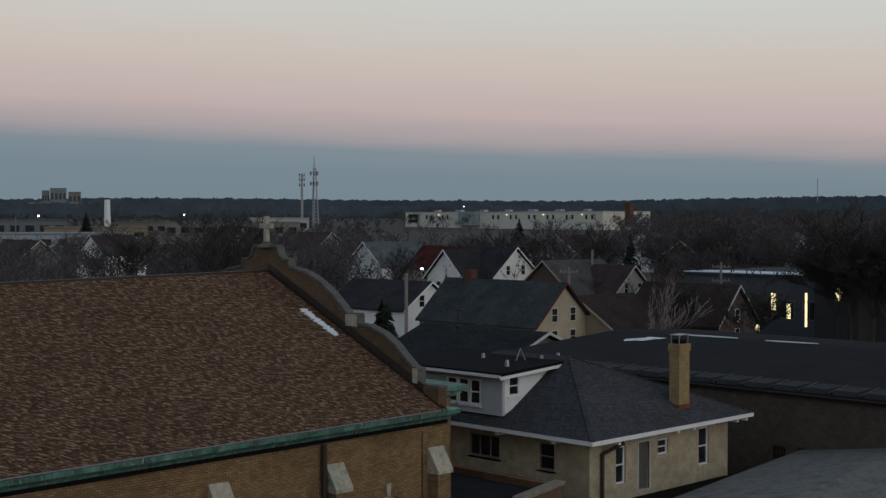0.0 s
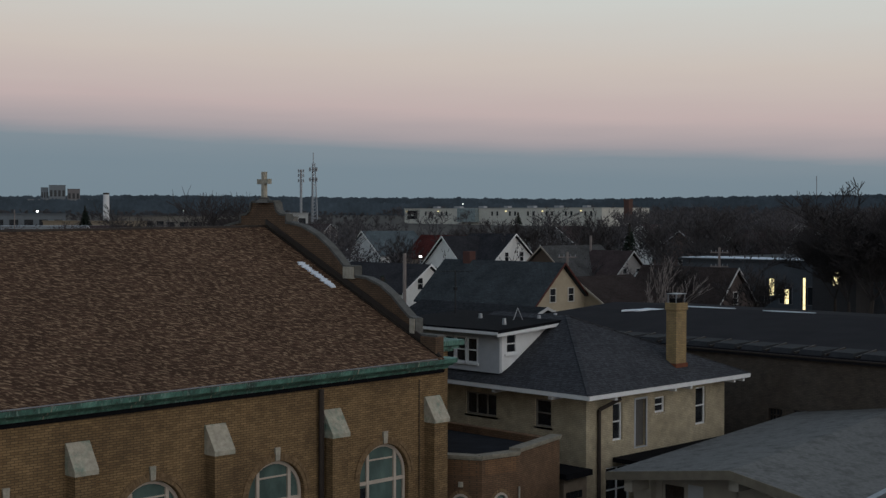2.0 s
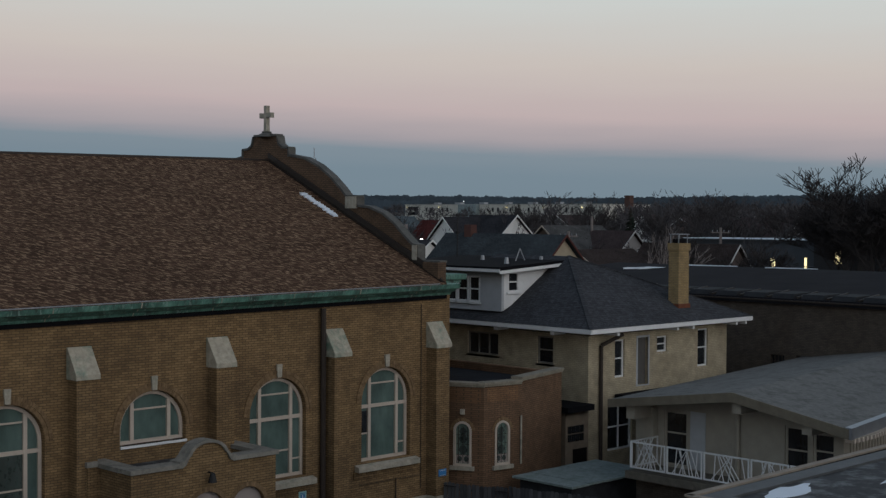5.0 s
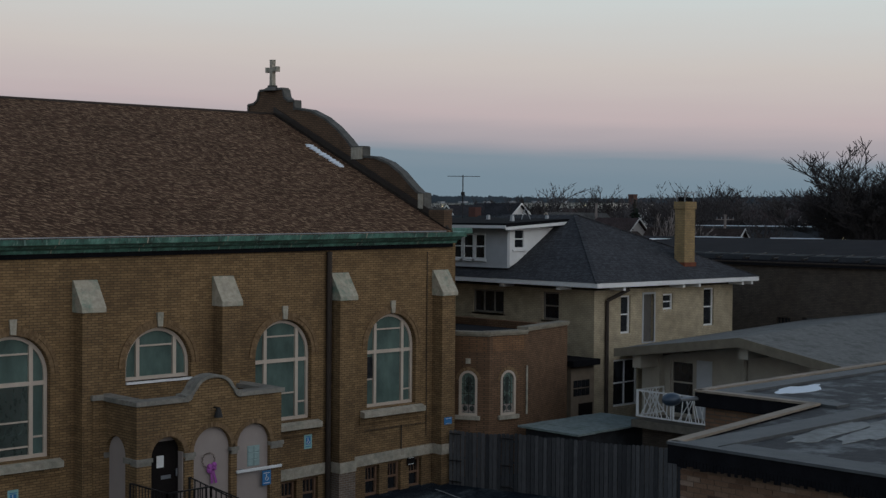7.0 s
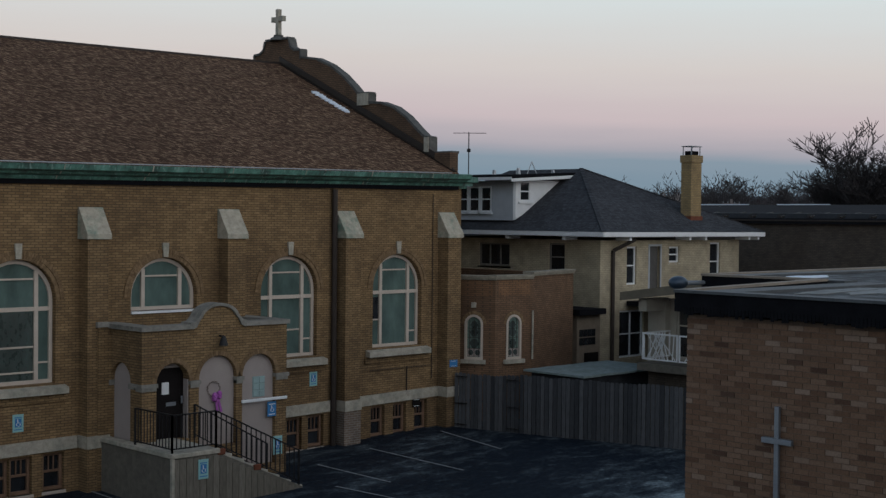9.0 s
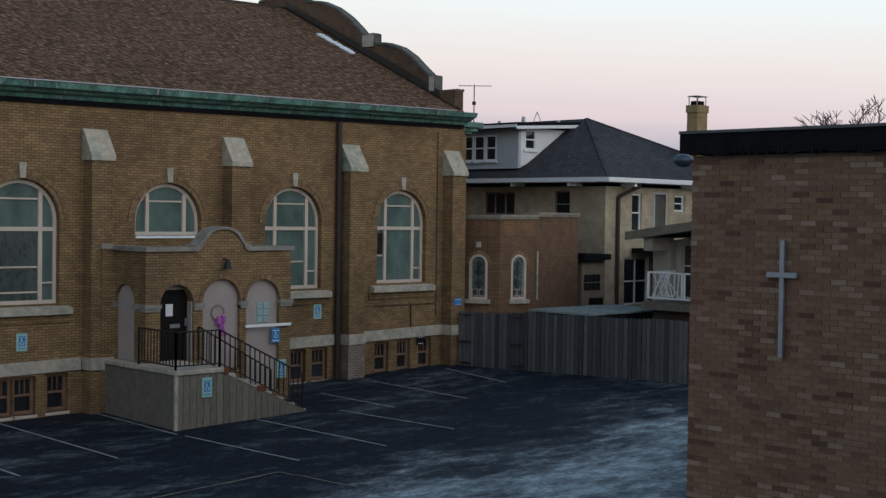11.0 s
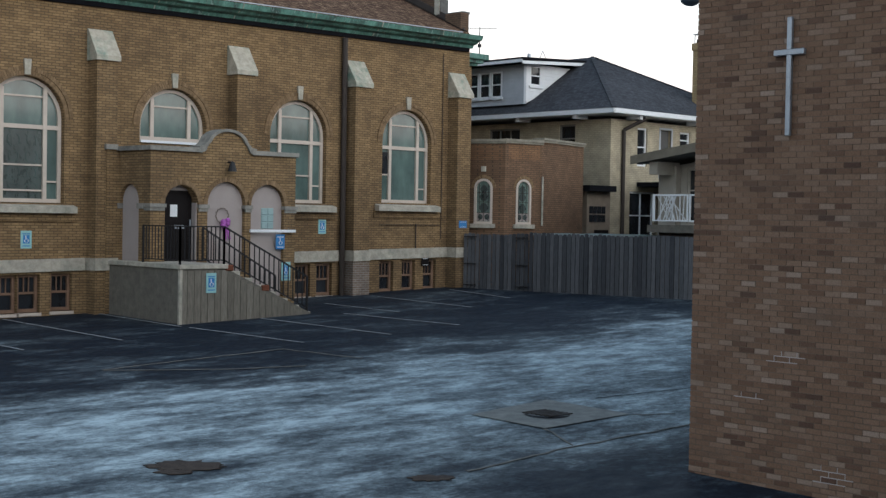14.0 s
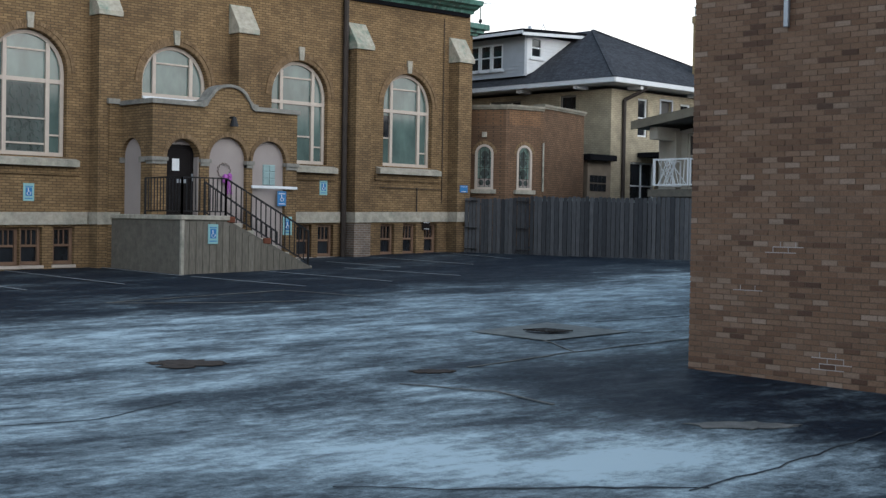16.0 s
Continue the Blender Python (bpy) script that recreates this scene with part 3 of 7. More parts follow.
def ragged(cx, cy, rx, ry, seed, n=22, turn=0.0):
    rnd = random.Random(seed)
    out = []
    for k in range(n):
        t = 2 * math.pi * k / n
        q = 0.72 + 0.45 * rnd.random()
        x, y = rx * q * math.cos(t), ry * q * math.sin(t)
        out.append((cx + x * math.cos(turn) - y * math.sin(turn), cy + x * math.sin(turn) + y * math.cos(turn)))
    return out


on_lot("pothole_patch", ragged(9.62, 14.5, 0.50, 0.30, 3, 34, -0.75), PATCH, 0.010, "ragged brown pothole patch in the asphalt", "pavement")
on_lot("pothole_patch", ragged(9.3, 14.3, 0.24, 0.14, 13, 26, -0.75), PATCH, 0.010, "ragged brown pothole patch in the asphalt", "pavement")
on_lot("leaf_patch", ragged(11.45, 11.9, 0.30, 0.17, 5, 30, -0.75), PATCH, 0.010, "small ragged brown patch in the asphalt", "pavement")
on_lot("soil_patch", ragged(11.2, 7.25, 0.55, 0.20, 8, 30, -0.75), CRACKM, 0.008, "thin brown soil washed over the asphalt", "pavement")


def joint(pts, w, seed):
    """A wandering crack or seam of width w through the points."""
    rn = random.Random(seed)
    line = []
    for (x0, y0), (x1, y1) in zip(pts, pts[1:]):
        n = max(2, int(math.hypot(x1 - x0, y1 - y0) / 0.22))
        for k in range(n):
            t = k / n
            line.append((x0 + (x1 - x0) * t + rn.uniform(-0.03, 0.03), y0 + (y1 - y0) * t + rn.uniform(-0.03, 0.03)))
    line.append(pts[-1])
    d = Vector((line[-1][0] - line[0][0], line[-1][1] - line[0][1])).normalized()
    side = [(rn.uniform(0.4, 1.0) * w * -d.y / 2, rn.uniform(0.4, 1.0) * w * d.x / 2) for _ in line]
    return [(p[0] + q[0], p[1] + q[1]) for p, q in zip(line, side)] + [(p[0] - q[0], p[1] - q[1]) for p, q in zip(line[::-1], side[::-1])]


for k, (pts, w, mat) in enumerate((([(12.05, 11.87), (14.05, 11.98), (16.8, 11.9), (17.6, 11.9)], 0.06, CRACKM), ([(14.92, 13.1), (14.3, 12.05)], 0.05, CRACKM), ([(16.82, 13.0), (17.4, 12.6)], 0.05, CRACKM), ([(10.5, 11.4), (10.9, 10.3), (10.74, 9.26)], 0.05, CRACKM),
                                   ([(8.4, 5.85), (9.8, 5.95), (11.9, 6.15)], 0.025, TARLINE), ([(6.4, 7.6), (7.0, 7.0), (7.9, 6.4), (8.6, 5.8)], 0.035, TARLINE), ([(13.05, 22.66), (15.2, 22.8), (17.5, 22.9)], 0.10, CRACKM), ([(13.05, 22.6), (14.9, 21.2), (16.3, 20.6)], 0.09, CRACKM), ([(17.5, 22.9), (17.83, 20.7)], 0.08, CRACKM), ([(5.2, 11.9), (6.6, 11.6), (7.9, 12.0)], 0.025, TARLINE), ([(17.6, 14.4), (19.6, 14.0), (21.0, 13.7)], 0.03, TARLINE))):
    on_lot("sealed_crack" if mat is CRACKM else "open_crack", joint(pts, w, k), mat, 0.009, "pale sealed crack in the asphalt" if mat is CRACKM else "dark crack running through the asphalt", "pavement", group="asphalt cracks")
grate = thing("drain_grate", (15.79, 13.85, lot_z(15.79, 13.85) + 0.028), "round black iron yard drain grate", "drain grate")
bm = B()
bmesh.ops.create_cone(bm, cap_ends=True, segments=24, radius1=0.36, radius2=0.34, depth=0.02)
part("rim", bm, IRON, grate)
for k in range(7):
    part("bar", boxm(-0.27, 0.27, -0.27 + k * 0.09 - 0.015, -0.27 + k * 0.09 + 0.015, 0.011, 0.028), PIPE, grate)

# ---- church ----
YW = 32.31
church = thing("church_building", (24, 36, 0.5), "tan brick church with brown shingle roof and green copper gutter", "church")
WINX = (11.9, 16.25, 20.65, 25.06, 29.5)
WW, SPR = 2.15, 5.52


def sill_of(k):
    return 5.12 if k == 2 else 3.40 + low_z(WINX[k]) + 0.06


BASEW = ((14.98, 0.62), (15.73, 0.62), (16.36, 0.62), (17.28, 0.62), (24.6, 0.55), (25.28, 0.58), (26.12, 0.62), (28.68, 0.60), (29.64, 0.58), (30.59, 0.58))
holes = [arch(x, WW, sill_of(k), SPR) for k, x in enumerate(WINX)]
holes += [rect(x - w / 2, x + w / 2, 0.60 + low_z(x), 1.60 + low_z(x)) for x, w in BASEW[1:]]
part("side_wall", slab(rect(8, 32.3, -0.2, 9.0), holes, (0, YW, 0), (1, 0, 0), (0, 0, 1), (0, 0.5, 0)), CHURCH, church, world=True)
part("front_wall", boxm(31.8, 32.3, YW + 0.5, 51.5, -0.2, 9.0), CHURCH, church, world=True)
part("rear_wall", boxm(8, 8.5, YW + 0.5, 51.5, -0.2, 9.0), CHURCH, church, world=True)
part("far_wall", boxm(8.5, 31.8, 51.0, 51.5, -0.2, 9.0), CHURCH, church, world=True)
# added black sheet in place of the dark inside the church
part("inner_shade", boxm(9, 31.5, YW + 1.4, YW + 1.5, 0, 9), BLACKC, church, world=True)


def sheared(x0, x1, y0, y1, z0, z1, n=1):
    bm = box(B(), x0, x1, y0, y1, z0, z1)
    for v in bm.verts:
        v.co.z += low_z(v.co.x)
    return bm


for x0, x1 in ((8, 17.93), (23.12, 26.88), (27.57, 31.33)):
    part("stone_band", sheared(x0, x1, YW - 0.07, YW + 0.1, 1.66, 1.99), STONE, church, "weathered limestone band", True)
part("stone_band", sheared(31.97, 32.38, YW - 0.07, YW + 0.1, 1.66, 1.99), STONE, church, "weathered limestone band", True)


def church_window(k):
    x, s = WINX[k], sill_of(k)
    y = YW + 0.16
    o, i = ringed(x, WW - 0.02, s + 0.01, SPR, 0.10)
    win = part("arched_window", slab(o, [i], (0, y, 0), (1, 0, 0), (0, 0, 1), (0, 0.14, 0)), CREAMP, church, "tall arched window with cream wooden frame", True)
    xl, xr = x - 0.60, x + 0.60
    top = lambda q: SPR + math.sqrt(max(0, (WW / 2 - 0.1) ** 2 - (q - x) ** 2))
    for q in (xl, xr):
        part("mullion", boxm(q - 0.055, q + 0.055, y - 0.01, y + 0.12, s + 0.1, top(q)), CREAMP, win, world=True)
    zt = 5.22 if k != 2 else None
    if zt:
        part("transom", boxm(x - WW / 2 + 0.1, x + WW / 2 - 0.1, y - 0.005, y + 0.1, zt + 0.02 * k, zt + 0.11 + 0.02 * k), CREAMP, win, world=True)
    bars = [(xl, xr, 6.06)] + ([(xl, xr, 4.28), (xl, xr, 3.62), (xr, x + WW / 2 - 0.1, 3.86)] if k in (1, 0) else [])
    if k == 4:
        bars += [(x - WW / 2 + 0.1, xl, 4.45), (xr, x + WW / 2 - 0.1, 4.02)]
    if k == 3:
        bars += [(xl, xr, 4.3), (xr, x + WW / 2 - 0.1, 4.0)]
    for a, b, z in bars:
        part("glazing_bar", boxm(a, b, y + 0.01, y + 0.08, z, z + 0.045), CREAMP, win, world=True)
    part("pane", slab(arch(x, WW - 0.2, s + 0.1, SPR), [], (0, y + 0.06, 0), (1, 0, 0), (0, 0, 1), (0, 0.012, 0)), TEAL, win, "dull teal storm glazing", True)
    if k in (0, 1):
        part("leaded_pane", slab(rect(xl + 0.06, xr - 0.06, s + 0.12, 5.2), [], (0, y + 0.052, 0), (1, 0, 0), (0, 0, 1), (0, 0.005, 0)), STAIN, win, "dark patterned leaded glass", True)
        bm = B()
        for row in range(4):
            for col in range(2):
                cx, cz, r = x - 0.25 + 0.5 * col, s + 0.36 + 0.42 * row, 0.17 if (row + col) % 2 else 0.13
                for q in range(12):
                    t0, t1 = math.pi * q / 6, math.pi * (q + 1) / 6
                    beam(bm, (cx + r * math.cos(t0), y + 0.045, cz + r * math.sin(t0)), (cx + r * math.cos(t1), y + 0.045, cz + r * math.sin(t1)), 0.012, 0.008)
                for q in range(4):
                    t0 = math.pi * (q / 2 + 0.25)
                    beam(bm, (cx + r * math.cos(t0), y + 0.045, cz + r * math.sin(t0)), (cx + 0.26 * math.cos(t0), y + 0.045, cz + 0.22 * math.sin(t0)), 0.012, 0.008)
        part("lead_came", bm, TEAL, win, "grey lead tracery", True)["kind"] = "stuff"
    if k == 4:
        part("open_sash", slab(rect(x - WW / 2 + 0.12, xl - 0.06, 4.5, 5.2), [], (0, y + 0.045, 0), (1, 0, 0), (0, 0, 1), (0, 0.01, 0)), DARKG, win, "", True)
    if k != 2:
        bm = box(B(), x - WW / 2 - 0.28, x + WW / 2 + 0.28, YW - 0.22, YW + 0.16, s - 0.26, s)
        for v in bm.verts:
            if v.co.z > s - 0.1 and v.co.y < YW:
                v.co.z -= 0.10
        part("sill", bm, STONE, win, "sloped limestone sill", True)
        part("sill_course", boxm(x - WW / 2 - 0.34, x + WW / 2 + 0.34, YW - 0.05, YW + 0.02, s - 0.48, s - 0.27), CHURCH, win, world=True)
    else:
        part("sill", boxm(x - WW / 2, x + WW / 2, YW - 0.06, YW + 0.16, s - 0.07, s), WHITE, win, "white painted sill", True)
    # two rings of header bricks round the arch
    bm = B()
    for row, (r0, n) in enumerate(((WW / 2 + 0.01, 46), (WW / 2 + 0.125, 52))):
        for j in range(n):
            t0, t1 = math.pi * (j + 0.06) / n, math.pi * (j + 0.94) / n
            r1 = r0 + 0.105
            q = [(x + r * math.cos(t), SPR + r * math.sin(t)) for r, t in ((r0, t0), (r1, t0), (r1, t1), (r0, t1))]
            f = [bm.verts.new((a, YW - 0.018 - 0.012 * row, z)) for a, z in q]
            g = [bm.verts.new((a, YW + 0.02, z)) for a, z in q]
            bm.faces.new(f)
            for e in range(4):
                bm.faces.new((f[e], g[e], g[(e + 1) % 4], f[(e + 1) % 4]))
    bmesh.ops.recalc_face_normals(bm, faces=bm.faces)
    ring = part("arch_ring", bm, RINGB, win, world=True)
    ring["kind"] = "stuff"
    bm = slab([(x - 0.075, SPR + WW / 2 + 0.02), (x + 0.075, SPR + WW / 2 + 0.02), (x + 0.10, SPR + WW / 2 + 0.42), (x - 0.10, SPR + WW / 2 + 0.42)], [], (0, YW - 0.07, 0), (1, 0, 0), (0, 0, 1), (0, 0.1, 0))
    part("keystone", bm, STONE, win, "pale limestone keystone", True)


for k in range(5):
    church_window(k)
for x, w in BASEW[1:]:
    z = 0.60 + low_z(x)
    ww = part("basement_window", slab(rect(x - w / 2 + 0.01, x + w / 2 - 0.01, z + 0.01, z + 0.99), [rect(x - w / 2 + 0.09, x + w / 2 - 0.09, z + 0.1, z + 0.92)], (0, YW + 0.12, 0), (1, 0, 0), (0, 0, 1), (0, 0.1, 0)), plain("brown_frame", (0.19, 0.115, 0.075), 0.6), church, "brown wooden basement window", True)
    part("rail", boxm(x - w / 2 + 0.09, x + w / 2 - 0.09, YW + 0.13, YW + 0.19, z + 0.48, z + 0.54), MATS["brown_frame"], ww, world=True)
    for q in (-0.07, 0.07):
        part("muntin", boxm(x + q - 0.012, x + q + 0.012, YW + 0.14, YW + 0.18, z + 0.54, z + 0.92), MATS["brown_frame"], ww, world=True)
    part("pane", boxm(x - w / 2 + 0.09, x + w / 2 - 0.09, YW + 0.185, YW + 0.2, z + 0.1, z + 0.92), DARKG, ww, world=True)
    part("sill", boxm(x - w / 2 - 0.03, x + w / 2 + 0.03, YW - 0.04, YW + 0.12, z - 0.08, z), CREAMP, ww, world=True)


def pilaster(x0, x1):
    p = part("pilaster", boxm(x0, x1, YW - 0.46, YW + 0.02, -0.2, 7.15), CHURCH, church, world=True)
    bm = B()
    a, b = x0 - 0.05, x1 + 0.05
    prof = [(YW + 0.02, 7.98), (YW - 0.05, 7.98), (YW - 0.53, 7.26), (YW - 0.53, 7.13), (YW + 0.02, 7.13)]
    vs = [[bm.verts.new((x, y, z)) for y, z in prof] for x in (a, b)]
    bm.faces.new(vs[0]); bm.faces.new(vs[1][::-1])
    for k in range(5):
        bm.faces.new((vs[0][k], vs[1][k], vs[1][(k + 1) % 5], vs[0][(k + 1) % 5]))
    bmesh.ops.recalc_face_normals(bm, faces=bm.faces)
    part("cap", bm, CAPST, p, "sloped pale stone cap stained green", True)
    bm = sheared(x0 - 0.03, x1 + 0.03, YW - 0.52, YW, 1.66, 1.99)
    part("stone_band", bm, STONE, p, world=True)


for x0 in (13.65, 18.0, 22.47, 26.9, 31.35):
    pilaster(x0, x0 + 0.62)
# pink-grey rebuilt foot of one pilaster
part("patched_foot", boxm(26.88, 27.55, YW - 0.475, YW, 0.3, 1.70), brickwork("pink_brick", (0.17, 0.125, 0.10), (0.22, 0.165, 0.135), (0.30, 0.28, 0.25)), church, "repointed pinkish brick", True)


def extruded(prof, x0, x1):
    """A y, z profile drawn along x."""
    return slab(prof, [], (x0, 0, 0), (0, 1, 0), (0, 0, 1), (x1 - x0, 0, 0))


def sagged(bm):
    """Eaves and ridge fall slightly towards the rear of the church."""
    for v in bm.verts:
        v.co.z += 0.0117 * (v.co.x - 31.5)
    return bm


GUT = [(YW + (y - YW) * 0.9, 8.87 + (z - 8.70) * 0.66) for y, z in [(YW + 0.05, 8.70), (YW - 0.10, 8.70), (YW - 0.16, 8.84), (YW - 0.34, 8.90), (YW - 0.42, 9.0), (YW - 0.60, 9.06), (YW - 0.66, 9.28), (YW - 0.52, 9.31), (YW + 0.05, 9.31)]]
gut = part("gutter_cornice", sagged(extruded(GUT, 8, 32.35)), COPPER, church, "green patinated copper gutter", True)
for k in range(9):
    x = 9.3 + k * 2.65
    part("gutter_seam", sagged(extruded([(y - 0.008, z + 0.003) for y, z in GUT], x, x + 0.035)), CAPST, gut, world=True)
part("soffit_board", sagged(boxm(8, 32.2, YW - 0.08, YW + 0.02, 8.74, 8.88)), BLACKC, church, "dark soffit board", True)
part("roof_drip", sagged(boxm(8, 31.4, YW - 0.57, YW - 0.2, 9.28, 9.31)), GREYM, church, "pale metal drip edge", True)
RIDGE_Y, RIDGE_Z, EAVE_Z = 41.6, 13.72, 9.30


def roof_z(y):
    return EAVE_Z + (RIDGE_Z - EAVE_Z) * (y - YW + 0.55) / (RIDGE_Y - YW + 0.55)


bm = slab([(YW - 0.55, EAVE_Z), (RIDGE_Y, RIDGE_Z), (2 * RIDGE_Y - YW + 0.55, EAVE_Z), (2 * RIDGE_Y - YW + 0.55, EAVE_Z - 0.12), (RIDGE_Y, RIDGE_Z - 0.12), (YW - 0.55, EAVE_Z - 0.12)], [], (7.6, 0, 0), (0, 1, 0), (0, 0, 1), (24.12, 0, 0))
part("roof", sagged(bm), ROOF, church, "brown blended asphalt shingles", True)
part("ridge_cap", sagged(boxm(7.6, 31.71, RIDGE_Y - 0.14, RIDGE_Y + 0.14, RIDGE_Z - 0.06, RIDGE_Z + 0.02)), PIPE, church, "dark ridge cap", True)
half = [(32.05, 9.0), (32.05, 9.97), (33.15, 9.97), (33.15, 10.5), (33.45, 10.55), (33.8, 10.8), (34.4, 11.28), (35.0, 11.62), (35.7, 11.83), (36.35, 11.88), (36.35, 12.22), (36.95, 12.22), (37.3, 12.53), (37.9, 12.98), (38.6, 13.38), (39.4, 13.68), (40.35, 13.82), (40.35, 14.10), (40.75, 14.13), (41.0, 14.28), (41.1, 14.62)]
prof = half + [(2 * 41.82 - y, z) for y, z in half[::-1]]
para = part("gable_parapet", extruded(prof, 31.72, 31.97), PARAB, church, "curved stepped brick gable parapet", True)
top = prof[1:-1]
for (y0, z0), (y1, z1) in zip(top, top[1:]):
    if abs(y1 - y0) < 1e-3:
        part("coping_stone", boxm(31.67, 32.02, y0 - 0.035, y0 + 0.035, min(z0, z1) - 0.02, max(z0, z1) + 0.05), COPE, para, world=True)
        continue
    d = Vector((0, y1 - y0, z1 - z0)).normalized()
    n = Vector((0, -d.z, d.y)) * 0.085
    bm = B()
    q = [bm.verts.new(p) for x in (31.67, 32.02) for p in (Vector((x, y0, z0)), Vector((x, y1, z1)), Vector((x, y1, z1)) + n, Vector((x, y0, z0)) + n)]
    for f in ((0, 1, 2, 3), (7, 6, 5, 4), (3, 2, 6, 7), (0, 4, 5, 1), (0, 3, 7, 4), (1, 5, 6, 2)):
        bm.faces.new([q[i] for i in f])
    bmesh.ops.recalc_face_normals(bm, faces=bm.faces)
    part("coping_stone", bm, COPE, para, "grey weathered stone coping", True)
for y in (33.18, 36.65):
    part("coping_block", boxm(31.64, 32.05, y - 0.02 if y < 34 else y - 0.30, y + 0.22 if y < 34 else y + 0.30, 10.05 if y < 34 else 11.83, 10.56 if y < 34 else 12.26), STONE, para, "pale stone block", True)
part("flashing", extruded([(YW - 0.4, EAVE_Z + 0.08), (RIDGE_Y, RIDGE_Z + 0.06), (RIDGE_Y, RIDGE_Z + 0.26), (YW + 0.3, EAVE_Z + 0.62), (YW - 0.1, EAVE_Z + 0.42)], 31.655, 31.715), PIPE, para, "dark flashing along the roof", True)
part("roof_flashing", extruded([(YW - 0.5, EAVE_Z + 0.035), (RIDGE_Y, RIDGE_Z + 0.015), (RIDGE_Y, RIDGE_Z + 0.045), (YW - 0.5, EAVE_Z + 0.065)], 31.52, 31.66), FLASH, para, "dark tarred flashing strip on the shingles", True)
part("end_pier", boxm(31.55, 31.92, YW - 0.30, YW + 0.45, 9.0, 10.0), PARAB, para, world=True)
cross = part("roof_cross", slab([(-0.09, 0), (0.09, 0), (0.075, 0.62), (0.36, 0.60), (0.36, 0.80), (0.07, 0.78), (0.085, 1.08), (-0.085, 1.08), (-0.07, 0.78), (-0.36, 0.80), (-0.36, 0.60), (-0.075, 0.62)], [], (31.66, 41.78, 14.74), (0, 1, 0), (0, 0, 1), (0.17, 0, 0)), STONE, church, "grey stone cross on the gable", True)
bm = B()
for r0, r1, z0, z1 in ((0.36, 0.30, 14.61, 14.70), (0.30, 0.17, 14.70, 14.77), (0.19, 0.19, 14.77, 14.82)):
    m = Matrix.Translation((31.745, 41.78, (z0 + z1) / 2))
    bmesh.ops.create_cone(bm, cap_ends=True, segments=16, radius1=r0, radius2=r1, depth=z1 - z0, matrix=m)
part("cross_base", bm, COPE, cross, world=True)
# front vestibule behind the corner, with the cornice carried round it
part("vestibule", boxm(32.3, 36.3, 36.2, 47, -0.2, 8.92), CHURCH, church, "tan brick front vestibule", True)
bm = box(B(), 32.3, 36.45, 36.05, 47.1, 8.92, 9.02)
box(bm, 32.3, 36.62, 35.9, 47.2, 9.02, 9.14)
box(bm, 32.3, 36.8, 35.75, 47.3, 9.14, 9.36, bev=0.03)
part("cornice_return", bm, COPPER, church, "green patinated copper cornice", True)
for x, y in ((26.72, YW - 0.12), (32.36, YW + 0.2)):
    bm = beam(B(), (x, y, 0.5), (x, y, 8.65), 0.13, 0.13, 8)
    part("downpipe", bm, PIPE, church, "dark brown downpipe", True)
part("conduit", beam(B(), (31.05, YW - 0.03, 2.4), (31.05, YW - 0.03, 8.6), 0.018, 0.018, 6), PIPE, church, world=True)
bm = beam(B(), (29.9, YW - 0.05, 1.9), (29.9, YW - 0.05, 2.9), 0.03, 0.03, 6)
beam(bm, (28.3, YW - 0.03, 2.85), (31.0, YW - 0.03, 2.85), 0.014, 0.014, 6)
part("gas_pipe", bm, PIPE, church, world=True)
SNY0, SNY1 = 38.6, 36.75
bm = B()
for k in range(40):
    t = k / 39
    y = SNY0 - (SNY0 - SNY1) * t
    x = 30.98 + 0.07 * math.sin(k * 1.7) + 0.05 * t
    w = 0.10 + 0.04 * math.sin(k * 2.9)
    if k % 13 != 12:
        box(bm, x - w, x + w, y - 0.05, y + 0.05, roof_z(y) - 0.02, roof_z(y) + 0.035)
sn = part("snow_streak", bm, SNOW)
tagged(sn, "thin streak of snow lying on the church roof", "snow", kind="stuff")

# ---- entrance porch ----
PCOPE = stone("porch_coping", (0.27, 0.255, 0.225), (0.10, 0.105, 0.095), 0.75)
PX0, PX1, PY = 18.67, 23.38, 30.25
porch = thing("entrance_porch", (21, 31, 0.4), "flat-roofed tan brick entrance porch with arched openings", "porch")
DZ = 1.82
fr = [arch(19.62, 1.02, DZ, 3.35), arch(21.04, 1.22, DZ - 0.3, 3.38), arch(22.42, 1.14, DZ - 1.0, 3.38)]
crest = [(PX0, 0.2), (PX1, 0.2), (PX1, 4.75), (21.95, 4.75), (21.80, 4.80), (21.70, 4.98)] + [(21.05 + 0.58 * math.cos(math.pi * k / 12), 4.98 + 0.36 * math.sin(math.pi * k / 12)) for k in range(1, 12)] + [(20.40, 4.98), (20.30, 4.80), (20.15, 4.75), (PX0, 4.75)]
part("front_wall", slab(crest, fr, (0, PY, 0), (1, 0, 0), (0, 0, 1), (0, 0.35, 0)), CHURCH, porch, world=True)
side = slab([(PY + 0.35, 0.2), (YW, 0.2), (YW, 4.75), (PY + 0.35, 4.75)], [arch(31.3, 0.98, DZ - 0.05, 3.38)], (PX0, 0, 0), (0, 1, 0), (0, 0, 1), (0.35, 0, 0))
part("side_wall", side, CHURCH, porch, world=True)
part("side_wall", boxm(PX1 - 0.35, PX1, PY + 0.35, YW, 0.2, 4.75), CHURCH, porch, world=True)
part("return_pier", boxm(18.30, PX0 - 0.002, 31.80, YW, 0.2, 4.78), CHURCH, porch, world=True)
part("coping", boxm(18.24, PX0 - 0.085, 31.74, YW, 4.78, 4.92), PCOPE, porch, "grey weathered coping", True)
